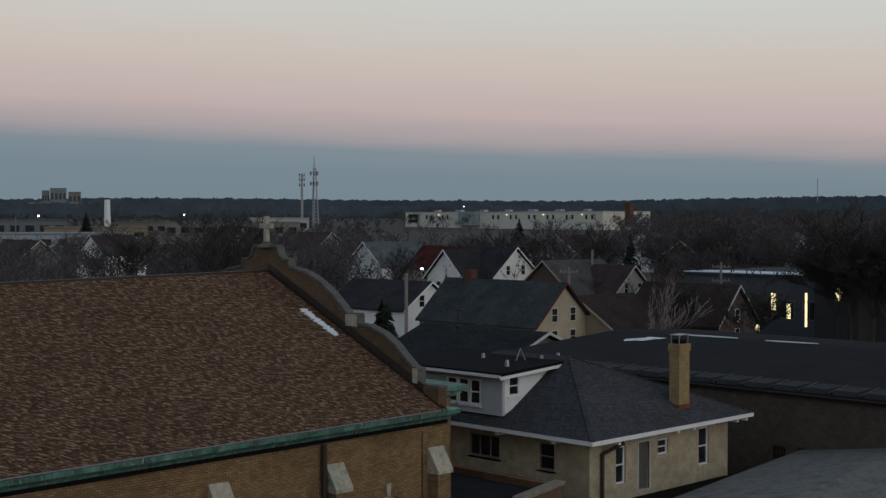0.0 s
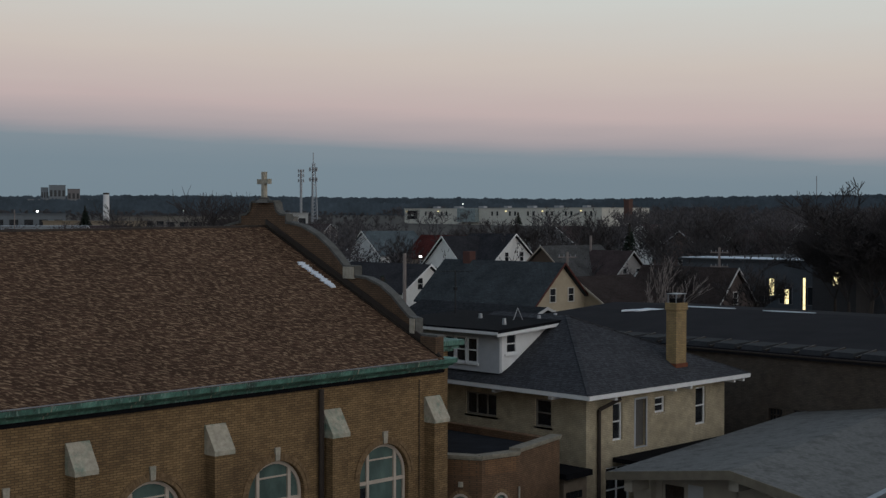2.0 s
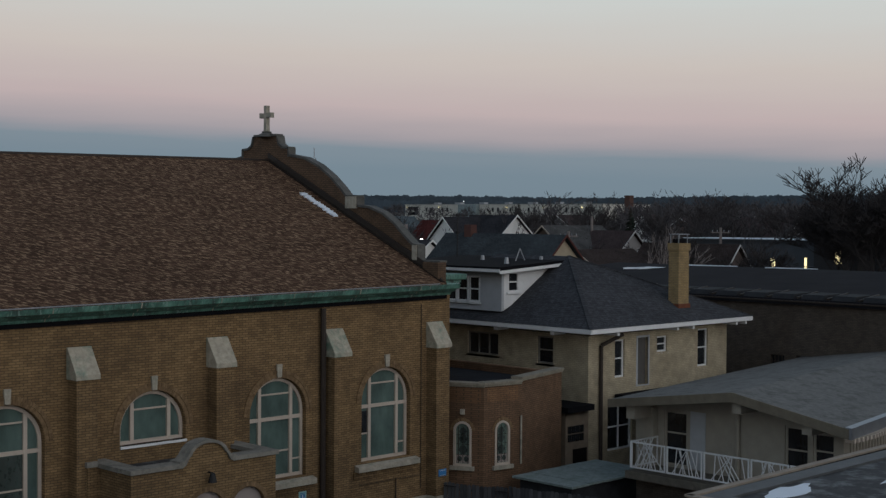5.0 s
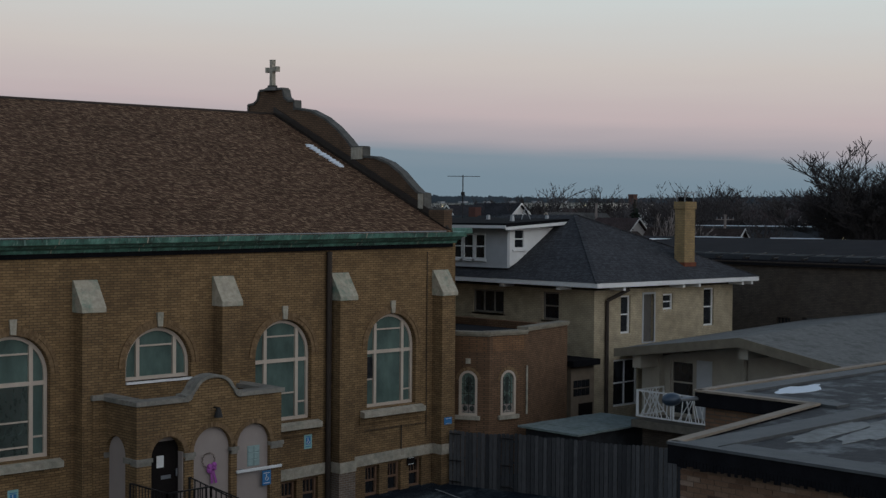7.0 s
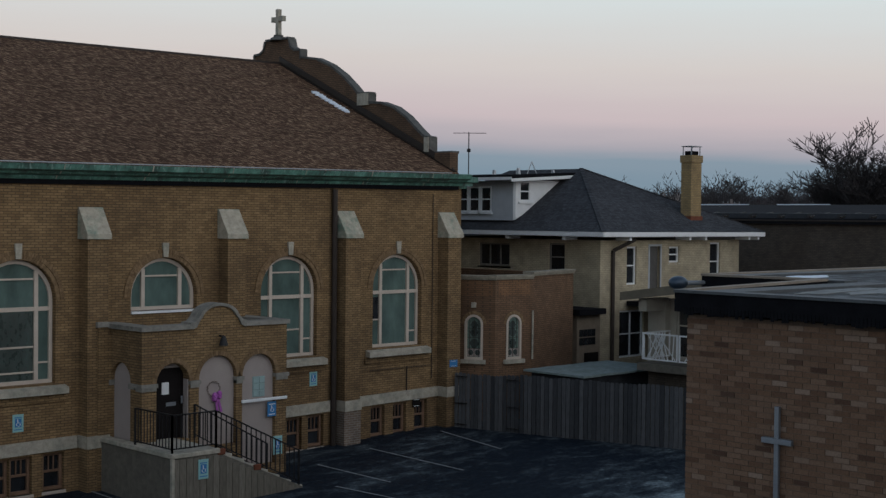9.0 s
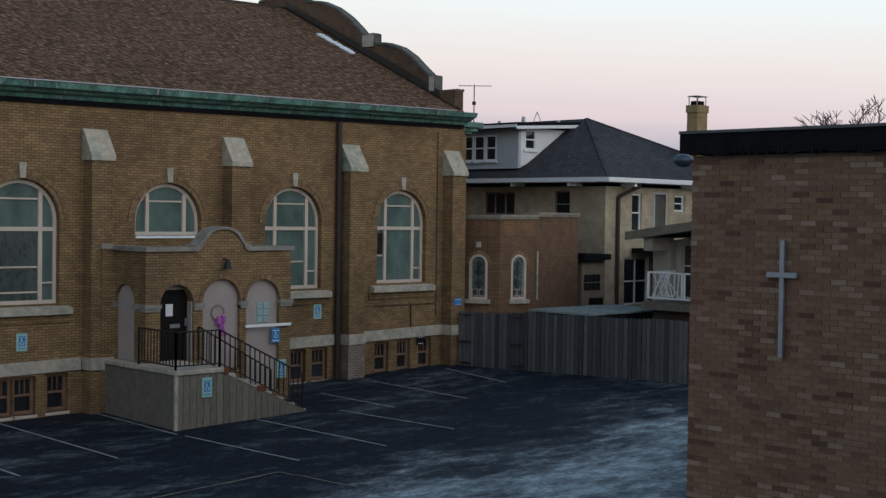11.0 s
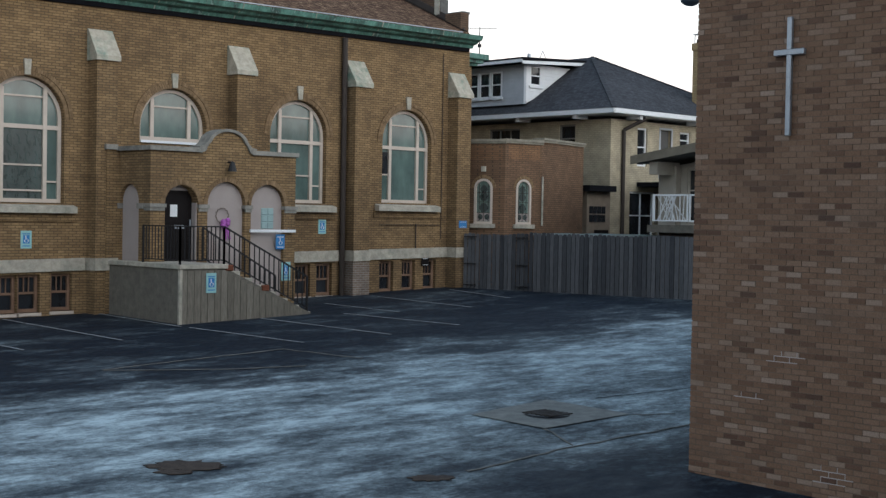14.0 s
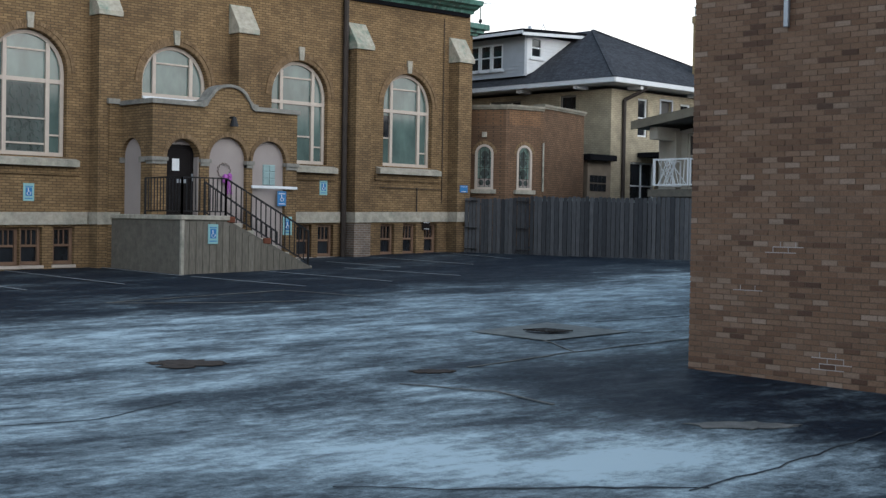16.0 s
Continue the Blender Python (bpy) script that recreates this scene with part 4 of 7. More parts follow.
part("flat_roof", boxm(PX0 + 0.3, PX1 - 0.3, PY + 0.3, YW, 4.45, 4.6), TAR, porch, "tar roof behind the parapet", True)
for a, b in ((PX0 - 0.06, 20.18), (21.92, PX1 + 0.06)):
    part("coping", boxm(a, b, PY - 0.08, PY + 0.42, 4.75, 4.87), PCOPE, porch, "grey weathered coping", True)
part("coping", boxm(PX0 - 0.08, PX0 + 0.42, PY + 0.42, YW, 4.75, 4.87), PCOPE, porch, "grey weathered coping", True)
part("coping", boxm(PX1 - 0.42, PX1 + 0.08, PY + 0.42, YW, 4.75, 4.87), PCOPE, porch, "grey weathered coping", True)
o = [(20.12, 4.75), (20.12, 4.92), (20.27, 4.94), (20.38, 5.04)] + [(21.05 - 0.65 * math.cos(math.pi * k / 14), 5.0 + 0.42 * math.sin(math.pi * k / 14)) for k in range(1, 14)] + [(21.72, 5.04), (21.83, 4.94), (21.98, 4.92), (21.98, 4.75)]
i = [(21.9, 4.74), (21.78, 4.8), (21.68, 4.98)] + [(21.05 + 0.56 * math.cos(math.pi * k / 14), 4.98 + 0.36 * math.sin(math.pi * k / 14)) for k in range(1, 14)] + [(20.42, 4.98), (20.32, 4.8), (20.2, 4.74)]
part("crest_coping", slab(o + i, [], (0, PY - 0.07, 0), (1, 0, 0), (0, 0, 1), (0, 0.48, 0)), PCOPE, porch, "curved stone coping", True)
for q in ((21.04, 1.22, DZ - 0.3), (22.42, 1.14, DZ - 1.0)):
    part("blind_panel", slab(arch(q[0], q[1] - 0.01, q[2] + 0.01, 3.38), [], (0, PY + 0.12, 0), (1, 0, 0), (0, 0, 1), (0, 0.08, 0)), TAUPE, porch, "taupe painted infill panel", True)
part("blind_panel", slab(arch(31.3, 0.97, DZ - 0.04, 3.38), [], (PX0 + 0.1, 0, 0), (0, 1, 0), (0, 0, 1), (0.08, 0, 0)), TAUPE, porch, "taupe painted infill panel", True)
for x0, x1 in ((PX0 - 0.05, 19.12), (20.12, 20.46), (21.62, 21.88), (22.97, PX1 + 0.05)):
    bm = box(B(), x0, x1, PY - 0.07, PY + 0.3, 3.26, 3.36)
    box(bm, x0 + 0.03, x1 - 0.03, PY - 0.04, PY + 0.28, 3.17, 3.26)
    part("impost", bm, PCOPE, porch, "stone impost block", True)
for y0, y1 in ((PY + 0.3, 30.83), (31.77, 32.2)):
    part("impost", boxm(PX0 - 0.06, PX0 + 0.2, y0, y1, 3.22, 3.36), PCOPE, porch, "stone impost block", True)
for cx, w in ((19.62, 1.02), (21.04, 1.22), (22.42, 1.14)):
    bm = B()
    n = 26
    for j in range(n):
        t0, t1 = math.pi * (j + 0.07) / n, math.pi * (j + 0.93) / n
        r0, r1 = w / 2 + 0.005, w / 2 + 0.13
        q = [(cx + r * math.cos(t), 3.37 + r * math.sin(t)) for r, t in ((r0, t0), (r1, t0), (r1, t1), (r0, t1))]
        f = [bm.verts.new((a, PY - 0.02, z)) for a, z in q]
        g = [bm.verts.new((a, PY + 0.01, z)) for a, z in q]
        bm.faces.new(f)
        for e in range(4):
            bm.faces.new((f[e], g[e], g[(e + 1) % 4], f[(e + 1) % 4]))
    bmesh.ops.recalc_face_normals(bm, faces=bm.faces)
    part("arch_ring", bm, RINGB, porch, world=True)["kind"] = "stuff"
dr = part("door", boxm(19.14, 20.1, PY + 0.26, PY + 0.32, DZ, 3.72), DOOR, porch, "dark brown panelled entrance door", True)
part("transom_panel", slab(arch(19.62, 1.0, 3.72, 3.74, rise=0.14), [], (0, PY + 0.24, 0), (1, 0, 0), (0, 0, 1), (0, 0.08, 0)), TAUPE, porch, world=True)
for z0, z1 in ((2.0, 2.75), (2.85, 3.6)):
    part("door_panel", boxm(19.26, 19.98, PY + 0.245, PY + 0.262, z0, z1, bev=0.006), DOOR, dr, world=True)
part("door_handle", beam(B(), (20.02, PY + 0.2, 2.75), (20.02, PY + 0.2, 2.95), 0.035, 0.035, 8), GREYM, dr, "metal pull", True)
part("notice_sheet", boxm(19.42, 19.64, PY + 0.235, PY + 0.243, 3.02, 3.34), WHITE, dr, "white paper notice", True)
part("mail_slot", boxm(19.56, 19.86, PY + 0.235, PY + 0.25, 2.70, 2.80), GREYM, dr, world=True)
part("jamb", boxm(20.1, 20.13, PY + 0.05, PY + 0.3, DZ, 3.4), TAUPE, porch, world=True)
bm = box(B(), 22.28, 22.70, PY + 0.11, PY + 0.13, 2.72, 3.3)
gb = part("glass_block_window", bm, plain("glass_block", (0.30, 0.40, 0.40), 0.15, var=0.2), porch, "small glass block window", True)
for a in range(2):
    for b in range(3):
        part("glass_block", boxm(22.29 + a * 0.205, 22.485 + a * 0.205, PY + 0.09, PY + 0.112, 2.73 + b * 0.19, 2.905 + b * 0.19, bev=0.012), MATS["glass_block"], gb, world=True)
wl = thing("wall_lantern", (21.08, PY, 4.4), "dark metal wall lantern on the porch", "wall lamp")
part("arm", beam(B(), (0, 0, 0.12), (0, -0.2, 0.12), 0.04, 0.04, 6), IRON, wl)
bm = B()
bmesh.ops.create_cone(bm, cap_ends=True, segments=10, radius1=0.13, radius2=0.06, depth=0.26, matrix=Matrix.Translation((0, -0.2, 0.0)))
part("shade", bm, IRON, wl)
wr = thing("wreath", (20.95, PY + 0.10, 2.95), "bare twig wreath with purple ribbon bow", "wreath")
bm = B()
for k in range(40):
    t0, t1 = 2 * math.pi * k / 40 * 1.0, 2 * math.pi * (k + 1.6) / 40
    r0, r1 = 0.20 + 0.02 * math.sin(k * 2.3), 0.20 + 0.02 * math.cos(k * 1.9)
    beam(bm, (r0 * math.cos(t0), -0.03, r0 * math.sin(t0) + 0.12), (r1 * math.cos(t1), -0.04, r1 * math.sin(t1) + 0.12), 0.013, 0.013)
part("twig_ring", bm, plain("dry_twig", (0.15, 0.115, 0.095), 0.9), wr)
bm = B()
for k in range(9):
    bmesh.ops.create_icosphere(bm, subdivisions=1, radius=0.075 + 0.02 * math.sin(k * 3), matrix=Matrix.Translation((0.06 + 0.10 * math.cos(k * 2.1), -0.08, -0.10 + 0.09 * math.sin(k * 2.6))))
for q in (-0.02, 0.12):
    beam(bm, (0.08 + q * 0.4, -0.06, -0.15), (0.12 + q, -0.06, -0.52), 0.07, 0.02)
part("ribbon_bow", bm, PURPLE, wr)
sh = thing("wall_rail", (22.55, PY, 2.66), "white horizontal rail bar fixed across the panel", "rail")
part("bar", boxm(-0.78, 0.78, -0.12, -0.06, -0.04, 0.04, bev=0.01), WHITE, sh)
for q in (-0.5, 0.5):
    part("bracket", boxm(q - 0.03, q + 0.03, -0.06, 0.12, -0.03, 0.03), GREYM, sh)


def sign(x, y, z, w, h, mat, label, ns=-1.0):
    s = thing("parking_sign", (x, y, z), label, "sign", "accessible parking signs")
    part("plate", boxm(-w / 2, w / 2, -0.02, 0.0, 0, h, bev=0.004), mat, s)
    mark = SIGNB if mat is SIGNT else WHITE
    if mat is SIGNT:
        part("inner_panel", boxm(-w * 0.30, w * 0.30, -0.026, -0.021, h * 0.28, h * 0.76), mark, s, "blue symbol panel")
        mark = WHITE
    if h > 0.35:
        bm = B()
        c, r = h * 0.44, w * 0.17
        for k in range(10):
            t0, t1 = math.pi * (0.75 + 0.14 * k), math.pi * (0.75 + 0.14 * (k + 1))
            beam(bm, (r * math.cos(t0), -0.03, c + r * math.sin(t0)), (r * math.cos(t1), -0.03, c + r * math.sin(t1)), 0.022, 0.006)
        beam(bm, (-0.01, -0.03, c + r * 0.6), (-0.02, -0.03, c + r * 2.6), 0.024, 0.006)
        beam(bm, (-0.02, -0.03, c + r * 0.9), (r * 1.1, -0.03, c + r * 0.7), 0.022, 0.006)
        part("symbol", bm, mark, s, "white wheel symbol")
    for q in (0.12, 0.8):
        part("text_bar", boxm(-w * 0.36, w * 0.36, -0.026, -0.021, h * q, h * (q + 0.05)), SIGNB if mat is SIGNT else WHITE, s)
    return s


sign(16.27, YW, 2.28 + low_z(16), 0.30, 0.46, SIGNT, "pale teal accessible parking sign on brick")
sign(26.0, YW, 2.55, 0.30, 0.46, SIGNT, "pale teal accessible parking sign on brick")
sign(22.86, PY, 2.15, 0.30, 0.42, SIGNB, "blue accessible parking sign on taupe panel")
sign(19.28, 28.33, 1.12, 0.30, 0.50, SIGNT, "pale teal accessible parking sign on concrete")
sign(22.05, 28.9, 1.35, 0.30, 0.50, SIGNT, "pale teal accessible parking sign tied to the stair railing")
sign(31.65, YW - 0.46, 2.78, 0.36, 0.24, SIGNB, "small blue and white notice on the pilaster")
sign(30.35, YW - 0.03, 1.50, 0.34, 0.30, DOOR, "small dark notice beside a pipe")

# ---- landing, stairs and railing ----
landing = thing("entrance_stairs", (19.5, 29.5, 0.3), "concrete landing and stairs with board-marked sides", "stairs")
SX0, SY0 = 18.38, 28.35
part("landing_block", boxm(SX0 + 0.02, 19.78, SY0 + 0.02, PY, 0.0, 1.72), CONC, landing, "board-marked concrete", True)
part("landing_block", boxm(SX0 + 0.02, PX0 + 0.02, PY, 32.2, 0.0, 1.72), CONC, landing, "board-marked concrete", True)
part("landing_slab", boxm(SX0 - 0.03, 19.8, SY0 - 0.03, PY + 0.3, 1.72, 1.84, bev=0.015), STONE, landing, world=True)
part("landing_slab", boxm(SX0 - 0.03, PX0, PY + 0.3, 32.24, 1.72, 1.84, bev=0.015), STONE, landing, world=True)
prof = [(19.78, 0.1), (22.5, 0.1), (22.5, 0.50), (19.78, 1.72)]
part("stair_side", slab(prof, [], (0, SY0 + 0.02, 0), (1, 0, 0), (0, 0, 1), (0, 0.2, 0)), CONC, landing, "board-marked concrete", True)
NB = 21
for k in range(NB):
    x = SX0 + 0.02 + k * 0.2
    zt = 1.70 if x < 19.7 else 1.70 - (x - 19.6) * 0.449
    if zt > 0.55:
        part("board", boxm(x + 0.004, x + 0.19, SY0 - 0.004, SY0 + 0.021, lot_z(x, SY0) - 0.05, zt - 0.02), BOARDC, landing, world=True)
part("corner_post", boxm(SX0 - 0.02, SX0 + 0.06, SY0 - 0.02, SY0 + 0.06, 0.1, 1.72), STONE, landing, world=True)
for k in range(7):
    x = 19.8 + k * 0.385
    z = 1.84 - (k + 1) * 0.187
    part("step", boxm(x, x + 0.42, SY0 + 0.05, PY, 0.0, z, bev=0.012), STONE, landing, "worn concrete step", True)
for x, z in ((19.86, 1.66), (21.0, 1.12)):
    part("rust_stain", boxm(x - 0.12, x + 0.12, SY0 - 0.012, SY0 + 0.06, z, z + 0.16, bev=0.02), RUST, landing, "rust-stained corner", True)
part("foot_slab", boxm(22.5, 23.5, 28.5, 30.2, 0.2, 0.44), STONE, landing, world=True)
rail = thing("stair_railing", (19.5, 28.5, 1.84), "black iron railing beside the entrance stairs", "railing")


def railing(a, b, n, low=0.10, hgt=0.95):
    a, b = Vector(a), Vector(b)
    z = Vector((0, 0, 1))
    part("top_rail", beam(B(), a + z * hgt, b + z * hgt, 0.05, 0.035), IRON, rail, world=True)
    part("bottom_rail", beam(B(), a + z * low, b + z * low, 0.04, 0.03), IRON, rail, world=True)
    for k in range(n + 1):
        p = a.lerp(b, k / n)
        q = k in (0, n)
        part("post" if q else "baluster", beam(B(), p + z * (0.0 if q else low), p + z * hgt, 0.045 if q else 0.022), IRON, rail, world=True)


railing((18.45, 30.2, 1.84), (18.45, 28.47, 1.84), 12)
railing((18.45, 28.47, 1.84), (19.76, 28.47, 1.84), 10)
railing((19.76, 28.47, 1.84), (22.45, 28.47, 0.52), 17)
railing((20.2, 30.1, 1.84), (22.6, 30.1, 0.52), 14, hgt=0.9)

# ---- sacristy bay beside the church ----
bay = thing("sacristy_wing", (35, 33, 0.7), "low brown brick sacristy wing with polygonal bay", "building")
BP = [(32.55, 32.75), (33.25, 31.45), (34.85, 31.2), (38.13, 32.1)]


def wall_run(a, b, z0, z1, holes=(), deep=0.3, mat=None, parent=None, name="wall", label=""):
    a, b = Vector((*a, 0)), Vector((*b, 0))
    u = (b - a).normalized()
    n = Vector((u.y, -u.x, 0))
    return part(name, slab(rect(0, (b - a).length, z0, z1), holes, a, u, (0, 0, 1), -n * deep), mat or SACR, parent, label, True), u, n


for k, (z1, hs) in enumerate(((5.68, 0.72), (5.70, 0.82), (5.80, None))):
    a, b = BP[k], BP[k + 1]
    holes = [arch(hs, 0.66, 2.93, 4.15)] if hs else []
    _, u, n = wall_run(a, b, 0.2, z1, holes, parent=bay)
    A = Vector((*a, 0))
    ln = (Vector((*b, 0)) - A).length
    part("coping", slab(rect(-0.03, ln + 0.03, z1, z1 + 0.07), [], A + n * 0.05, u, (0, 0, 1), -n * 0.38), BAYCOPE, bay, "pale stone coping", True)
    part("coping", slab(rect(-0.03, ln + 0.03, z1 + 0.07, z1 + 0.15), [], A + n * 0.09, u, (0, 0, 1), -n * 0.45), BAYCOPE, bay, "pale stone coping", True)
    if hs:
        w, h = ringed(hs, 0.66, 2.93, 4.15, 0.08)
        win = part("leaded_window", slab(w, [h], A + n * 0.02, u, (0, 0, 1), -n * 0.14), CREAMP, bay, "small arched leaded window with cream surround", True)
        part("pane", slab(arch(hs, 0.50, 3.01, 4.15), [], A - n * 0.07, u, (0, 0, 1), -n * 0.01), PALEG, win, "pale green stained glass", True)
        for z, r, mat in ((4.12, 0.14, STAIN), (3.86, 0.16, STAIN), (3.48, 0.17, STAIN)):
            part("dark_glass", slab([(hs + r * math.cos(q * math.pi / 3) * (0.9 if q % 3 else 1.0), z + r * 1.05 * math.sin(q * math.pi / 3)) for q in range(6)], [], A - n * 0.062, u, (0, 0, 1), -n * 0.006), mat, win, "dark stained glass lozenge", True)
        part("pale_glass", slab(rect(hs - 0.245, hs + 0.245, 3.03, 3.30), [], A - n * 0.064, u, (0, 0, 1), -n * 0.005), TAUPE, win, "pinkish lower glass band", True)
        for q in (-0.12, 0.12):
            part("dark_glass", slab([(hs + q + 0.09 * math.cos(t * math.pi / 5), 3.165 + 0.10 * math.sin(t * math.pi / 5)) for t in range(10)], [], A - n * 0.058, u, (0, 0, 1), -n * 0.005), STAIN, win, "", True)
        bm = B()
        for q in (-0.16, 0.0, 0.16):
            beam(bm, A + u * (hs + q) - n * 0.055 + Vector((0, 0, 3.0)), A + u * (hs + q) - n * 0.055 + Vector((0, 0, 4.3)), 0.014, 0.014)
        for z in (3.31, 3.68, 4.0):
            beam(bm, A + u * (hs - 0.24) - n * 0.055 + Vector((0, 0, z)), A + u * (hs + 0.24) - n * 0.055 + Vector((0, 0, z)), 0.016, 0.016)
        part("lead_came", bm, PIPE, win, world=True)
        part("sill", slab(rect(hs - 0.44, hs + 0.44, 2.79, 2.93), [], A + n * 0.1, u, (0, 0, 1), -n * 0.2), STONE, win, world=True)
        bm = B()
        for q in range(22):
            t0, t1 = math.pi * (q + 0.06) / 22, math.pi * (q + 0.94) / 22
            pts = [(hs + r * math.cos(t), 4.15 + r * math.sin(t)) for r, t in ((0.34, t0), (0.45, t0), (0.45, t1), (0.34, t1))]
            fr_ = [bm.verts.new(A + u * c + Vector((0, 0, z)) + n * 0.018) for c, z in pts]
            bk = [bm.verts.new(A + u * c + Vector((0, 0, z)) - n * 0.01) for c, z in pts]
            bm.faces.new(fr_)
            for e in range(4):
                bm.faces.new((fr_[e], bk[e], bk[(e + 1) % 4], fr_[(e + 1) % 4]))
        bmesh.ops.recalc_face_normals(bm, faces=bm.faces)
        part("arch_ring", bm, RINGB, win, world=True)["kind"] = "stuff"
        if k == 0:
            part("vent_block", slab(rect(hs - 0.08, hs + 0.08, 4.72, 4.9), [], A + n * 0.06, u, (0, 0, 1), -n * 0.07), STONE, bay, "small pale vent block", True)
        # patch of newer brick under the coping
        part("repaired_brickwork", slab(rect(0.15, ln - 0.1, z1 - 0.55, z1 - 0.04), [], A + n * 0.004, u, (0, 0, 1), -n * 0.02), NEWB, bay, "repaired orange brick courses", True)
part("end_wall", boxm(37.83, 38.13, 32.45, 40, 0.2, 5.80), SACR, bay, world=True)
bm = slab([(32.8, 32.9), (33.4, 31.75), (34.95, 31.5), (37.83, 32.35), (37.83, 40), (32.8, 40)], [], (0, 0, 5.42), (1, 0, 0), (0, 1, 0), (0, 0, 0.1))
part("flat_roof", bm, plain("black_tar", (0.020, 0.022, 0.027), 0.9, var=0.45, scale=1.5, spec=0.1), bay, "black tar roof", True)
for p in BP[2:3]:
    part("downpipe", beam(B(), (p[0] - 0.02, p[1] - 0.06, 2.9), (p[0] - 0.02, p[1] - 0.06, 4.6), 0.05, 0.05, 6), STONE, bay, world=True)

# ---- yard fence and shed behind it ----
fence = thing("yard_fence", (33, 28, 0.7), "weathered grey vertical board fence with gate", "fence")
FA, FB = Vector((31.6, 31.75, 0)), Vector((34.35, 23.2, 0))
fu = (FB - FA).normalized()
fn = Vector((fu.y, -fu.x, 0))
nb = int((FB - FA).length / 0.15)
rnd = random.Random(7)
for k in range(nb):
    p = FA + fu * (k + 0.5) * 0.15
    z0 = lot_z(p.x, p.y) - 0.03
    top = 2.66 + rnd.uniform(-0.03, 0.03) - (0.0 if k > 12 else 0.05)
    w = 0.066 + rnd.uniform(-0.004, 0.003)
    off = rnd.choice((0.0, 0.0, 0.025)) + rnd.uniform(0, 0.012)
    bm = slab([(-w, z0), (w, z0), (w, top - 0.03), (w - 0.03, top), (-w + 0.03, top), (-w, top - 0.03)], [], p - fn * off, fu, (0, 0, 1), fn * -0.022)
    part("board", bm, FENCEW, fence, world=True)
for z in (1.0, 1.7, 2.4):
    part("back_rail", beam(B(), FA + Vector((0, 0, z)) - fn * 0.09, FB + Vector((0, 0, z)) - fn * 0.09, 0.09, 0.05), WOODG, fence, world=True)
for d in (0.05, 1.95):
    for z in (2.5, 1.6, 0.9):
        part("hinge", beam(B(), FA + fu * d + Vector((0, 0, z)) + fn * 0.03, FA + fu * (d + 0.45) + Vector((0, 0, z)) + fn * 0.03, 0.05, 0.03), IRON, fence, world=True)
shed = thing("garden_shed", (36, 29.3, 0.7), "low shed with flat pale green-grey roof behind the fence", "shed")
part("shed_wall", boxm(34.2, 38.4, 28.3, 30.6, 0.6, 2.55), WOODG, shed, world=True)
for k in range(5):
    part("roof_sheet", boxm(34.0 + k * 0.92, 34.9 + k * 0.92, 28.1, 30.8, 2.56 + 0.01 * (k % 2), 2.63 + 0.01 * (k % 2)), stone("shed_roofing", (0.24, 0.29, 0.29)) if k == 0 else MATS["shed_roofing"], shed, world=True)

# ---- cream brick house ----
HX, HX1, HY, HY1 = 40.0, 49.45, 32.35, 44.0
house = thing("brick_house", (44.7, 38, 0.8), "two-storey cream brick house with dark hipped roof", "house")
FW = ((41.95, 0.62, 5.25, 1.5), (44.75, 0.7, 6.08, 0.65), (47.65, 0.75, 5.28, 1.6), (42.0, 1.55, 2.40, 1.85))
fdoor = rect(43.1, 43.8, 4.85, 6.75)
part("front_wall", slab(rect(HX, HX1, 0.5, 7.0), [rect(x - w / 2, x + w / 2, z, z + h) for x, w, z, h in FW] + [fdoor], (0, HY, 0), (1, 0, 0), (0, 0, 1), (0, 0.3, 0)), CREAM, house, world=True)
SW = ((34.55, 0.85, 5.75, 1.1), (37.95, 1.75, 5.85, 0.95), (36.2, 1.0, 1.8, 1.2))
part("side_wall", slab(rect(HY + 0.3, HY1, 0.5, 7.0), [rect(y - w / 2, y + w / 2, z, z + h) for y, w, z, h in SW], (HX, 0, 0), (0, 1, 0), (0, 0, 1), (0.3, 0, 0)), CREAM, house, world=True)
part("far_side_wall", boxm(HX1 - 0.3, HX1, HY + 0.3, HY1, 0.5, 7.0), CREAM, house, world=True)
part("back_wall", boxm(HX + 0.3, HX1 - 0.3, HY1 - 0.3, HY1, 0.5, 7.0), CREAM, house, world=True)
# two added black sheets stand for the dark of the rooms
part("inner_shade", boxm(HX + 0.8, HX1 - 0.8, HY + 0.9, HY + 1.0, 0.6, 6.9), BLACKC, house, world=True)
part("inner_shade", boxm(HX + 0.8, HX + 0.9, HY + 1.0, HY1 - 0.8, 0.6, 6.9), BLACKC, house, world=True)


# frame colour darkened for the shade on the side wall
TRIMD = plain("shaded_side_trim", (0.20, 0.185, 0.165), 0.7, var=0.2)


def wsash(parent, name, o, u, n, w, h, fm, pm=None, bv=(), bh=(0.5,), **k):
    """A window given in the world."""
    inv = root_of(parent).matrix_basis.inverted()
    return sash(parent, name, inv @ Vector(o), inv.to_3x3() @ Vector(u), inv.to_3x3() @ Vector(n), w, h, fm, pm, bv, bh, **k)


for x, w, z, h in FW:
    wsash(house, "window", (x, HY + 0.1, z), (1, 0, 0), (0, -1, 0), w, h, WHITE, None, (0.5,) if w > 1 else (), (0.5,))
for y, w, z, h in SW:
    wsash(house, "window", (HX + 0.1, y, z), (0, 1, 0), (-1, 0, 0), w, h, TRIMD, None, (0.333, 0.667) if w > 1.2 else (), () if w > 1.2 else (0.5,))
part("balcony_door", boxm(43.12, 43.78, HY + 0.12, HY + 0.17, 4.86, 6.74), plain("screen_door", (0.10, 0.095, 0.09), 0.6), house, "grey screen door", True)
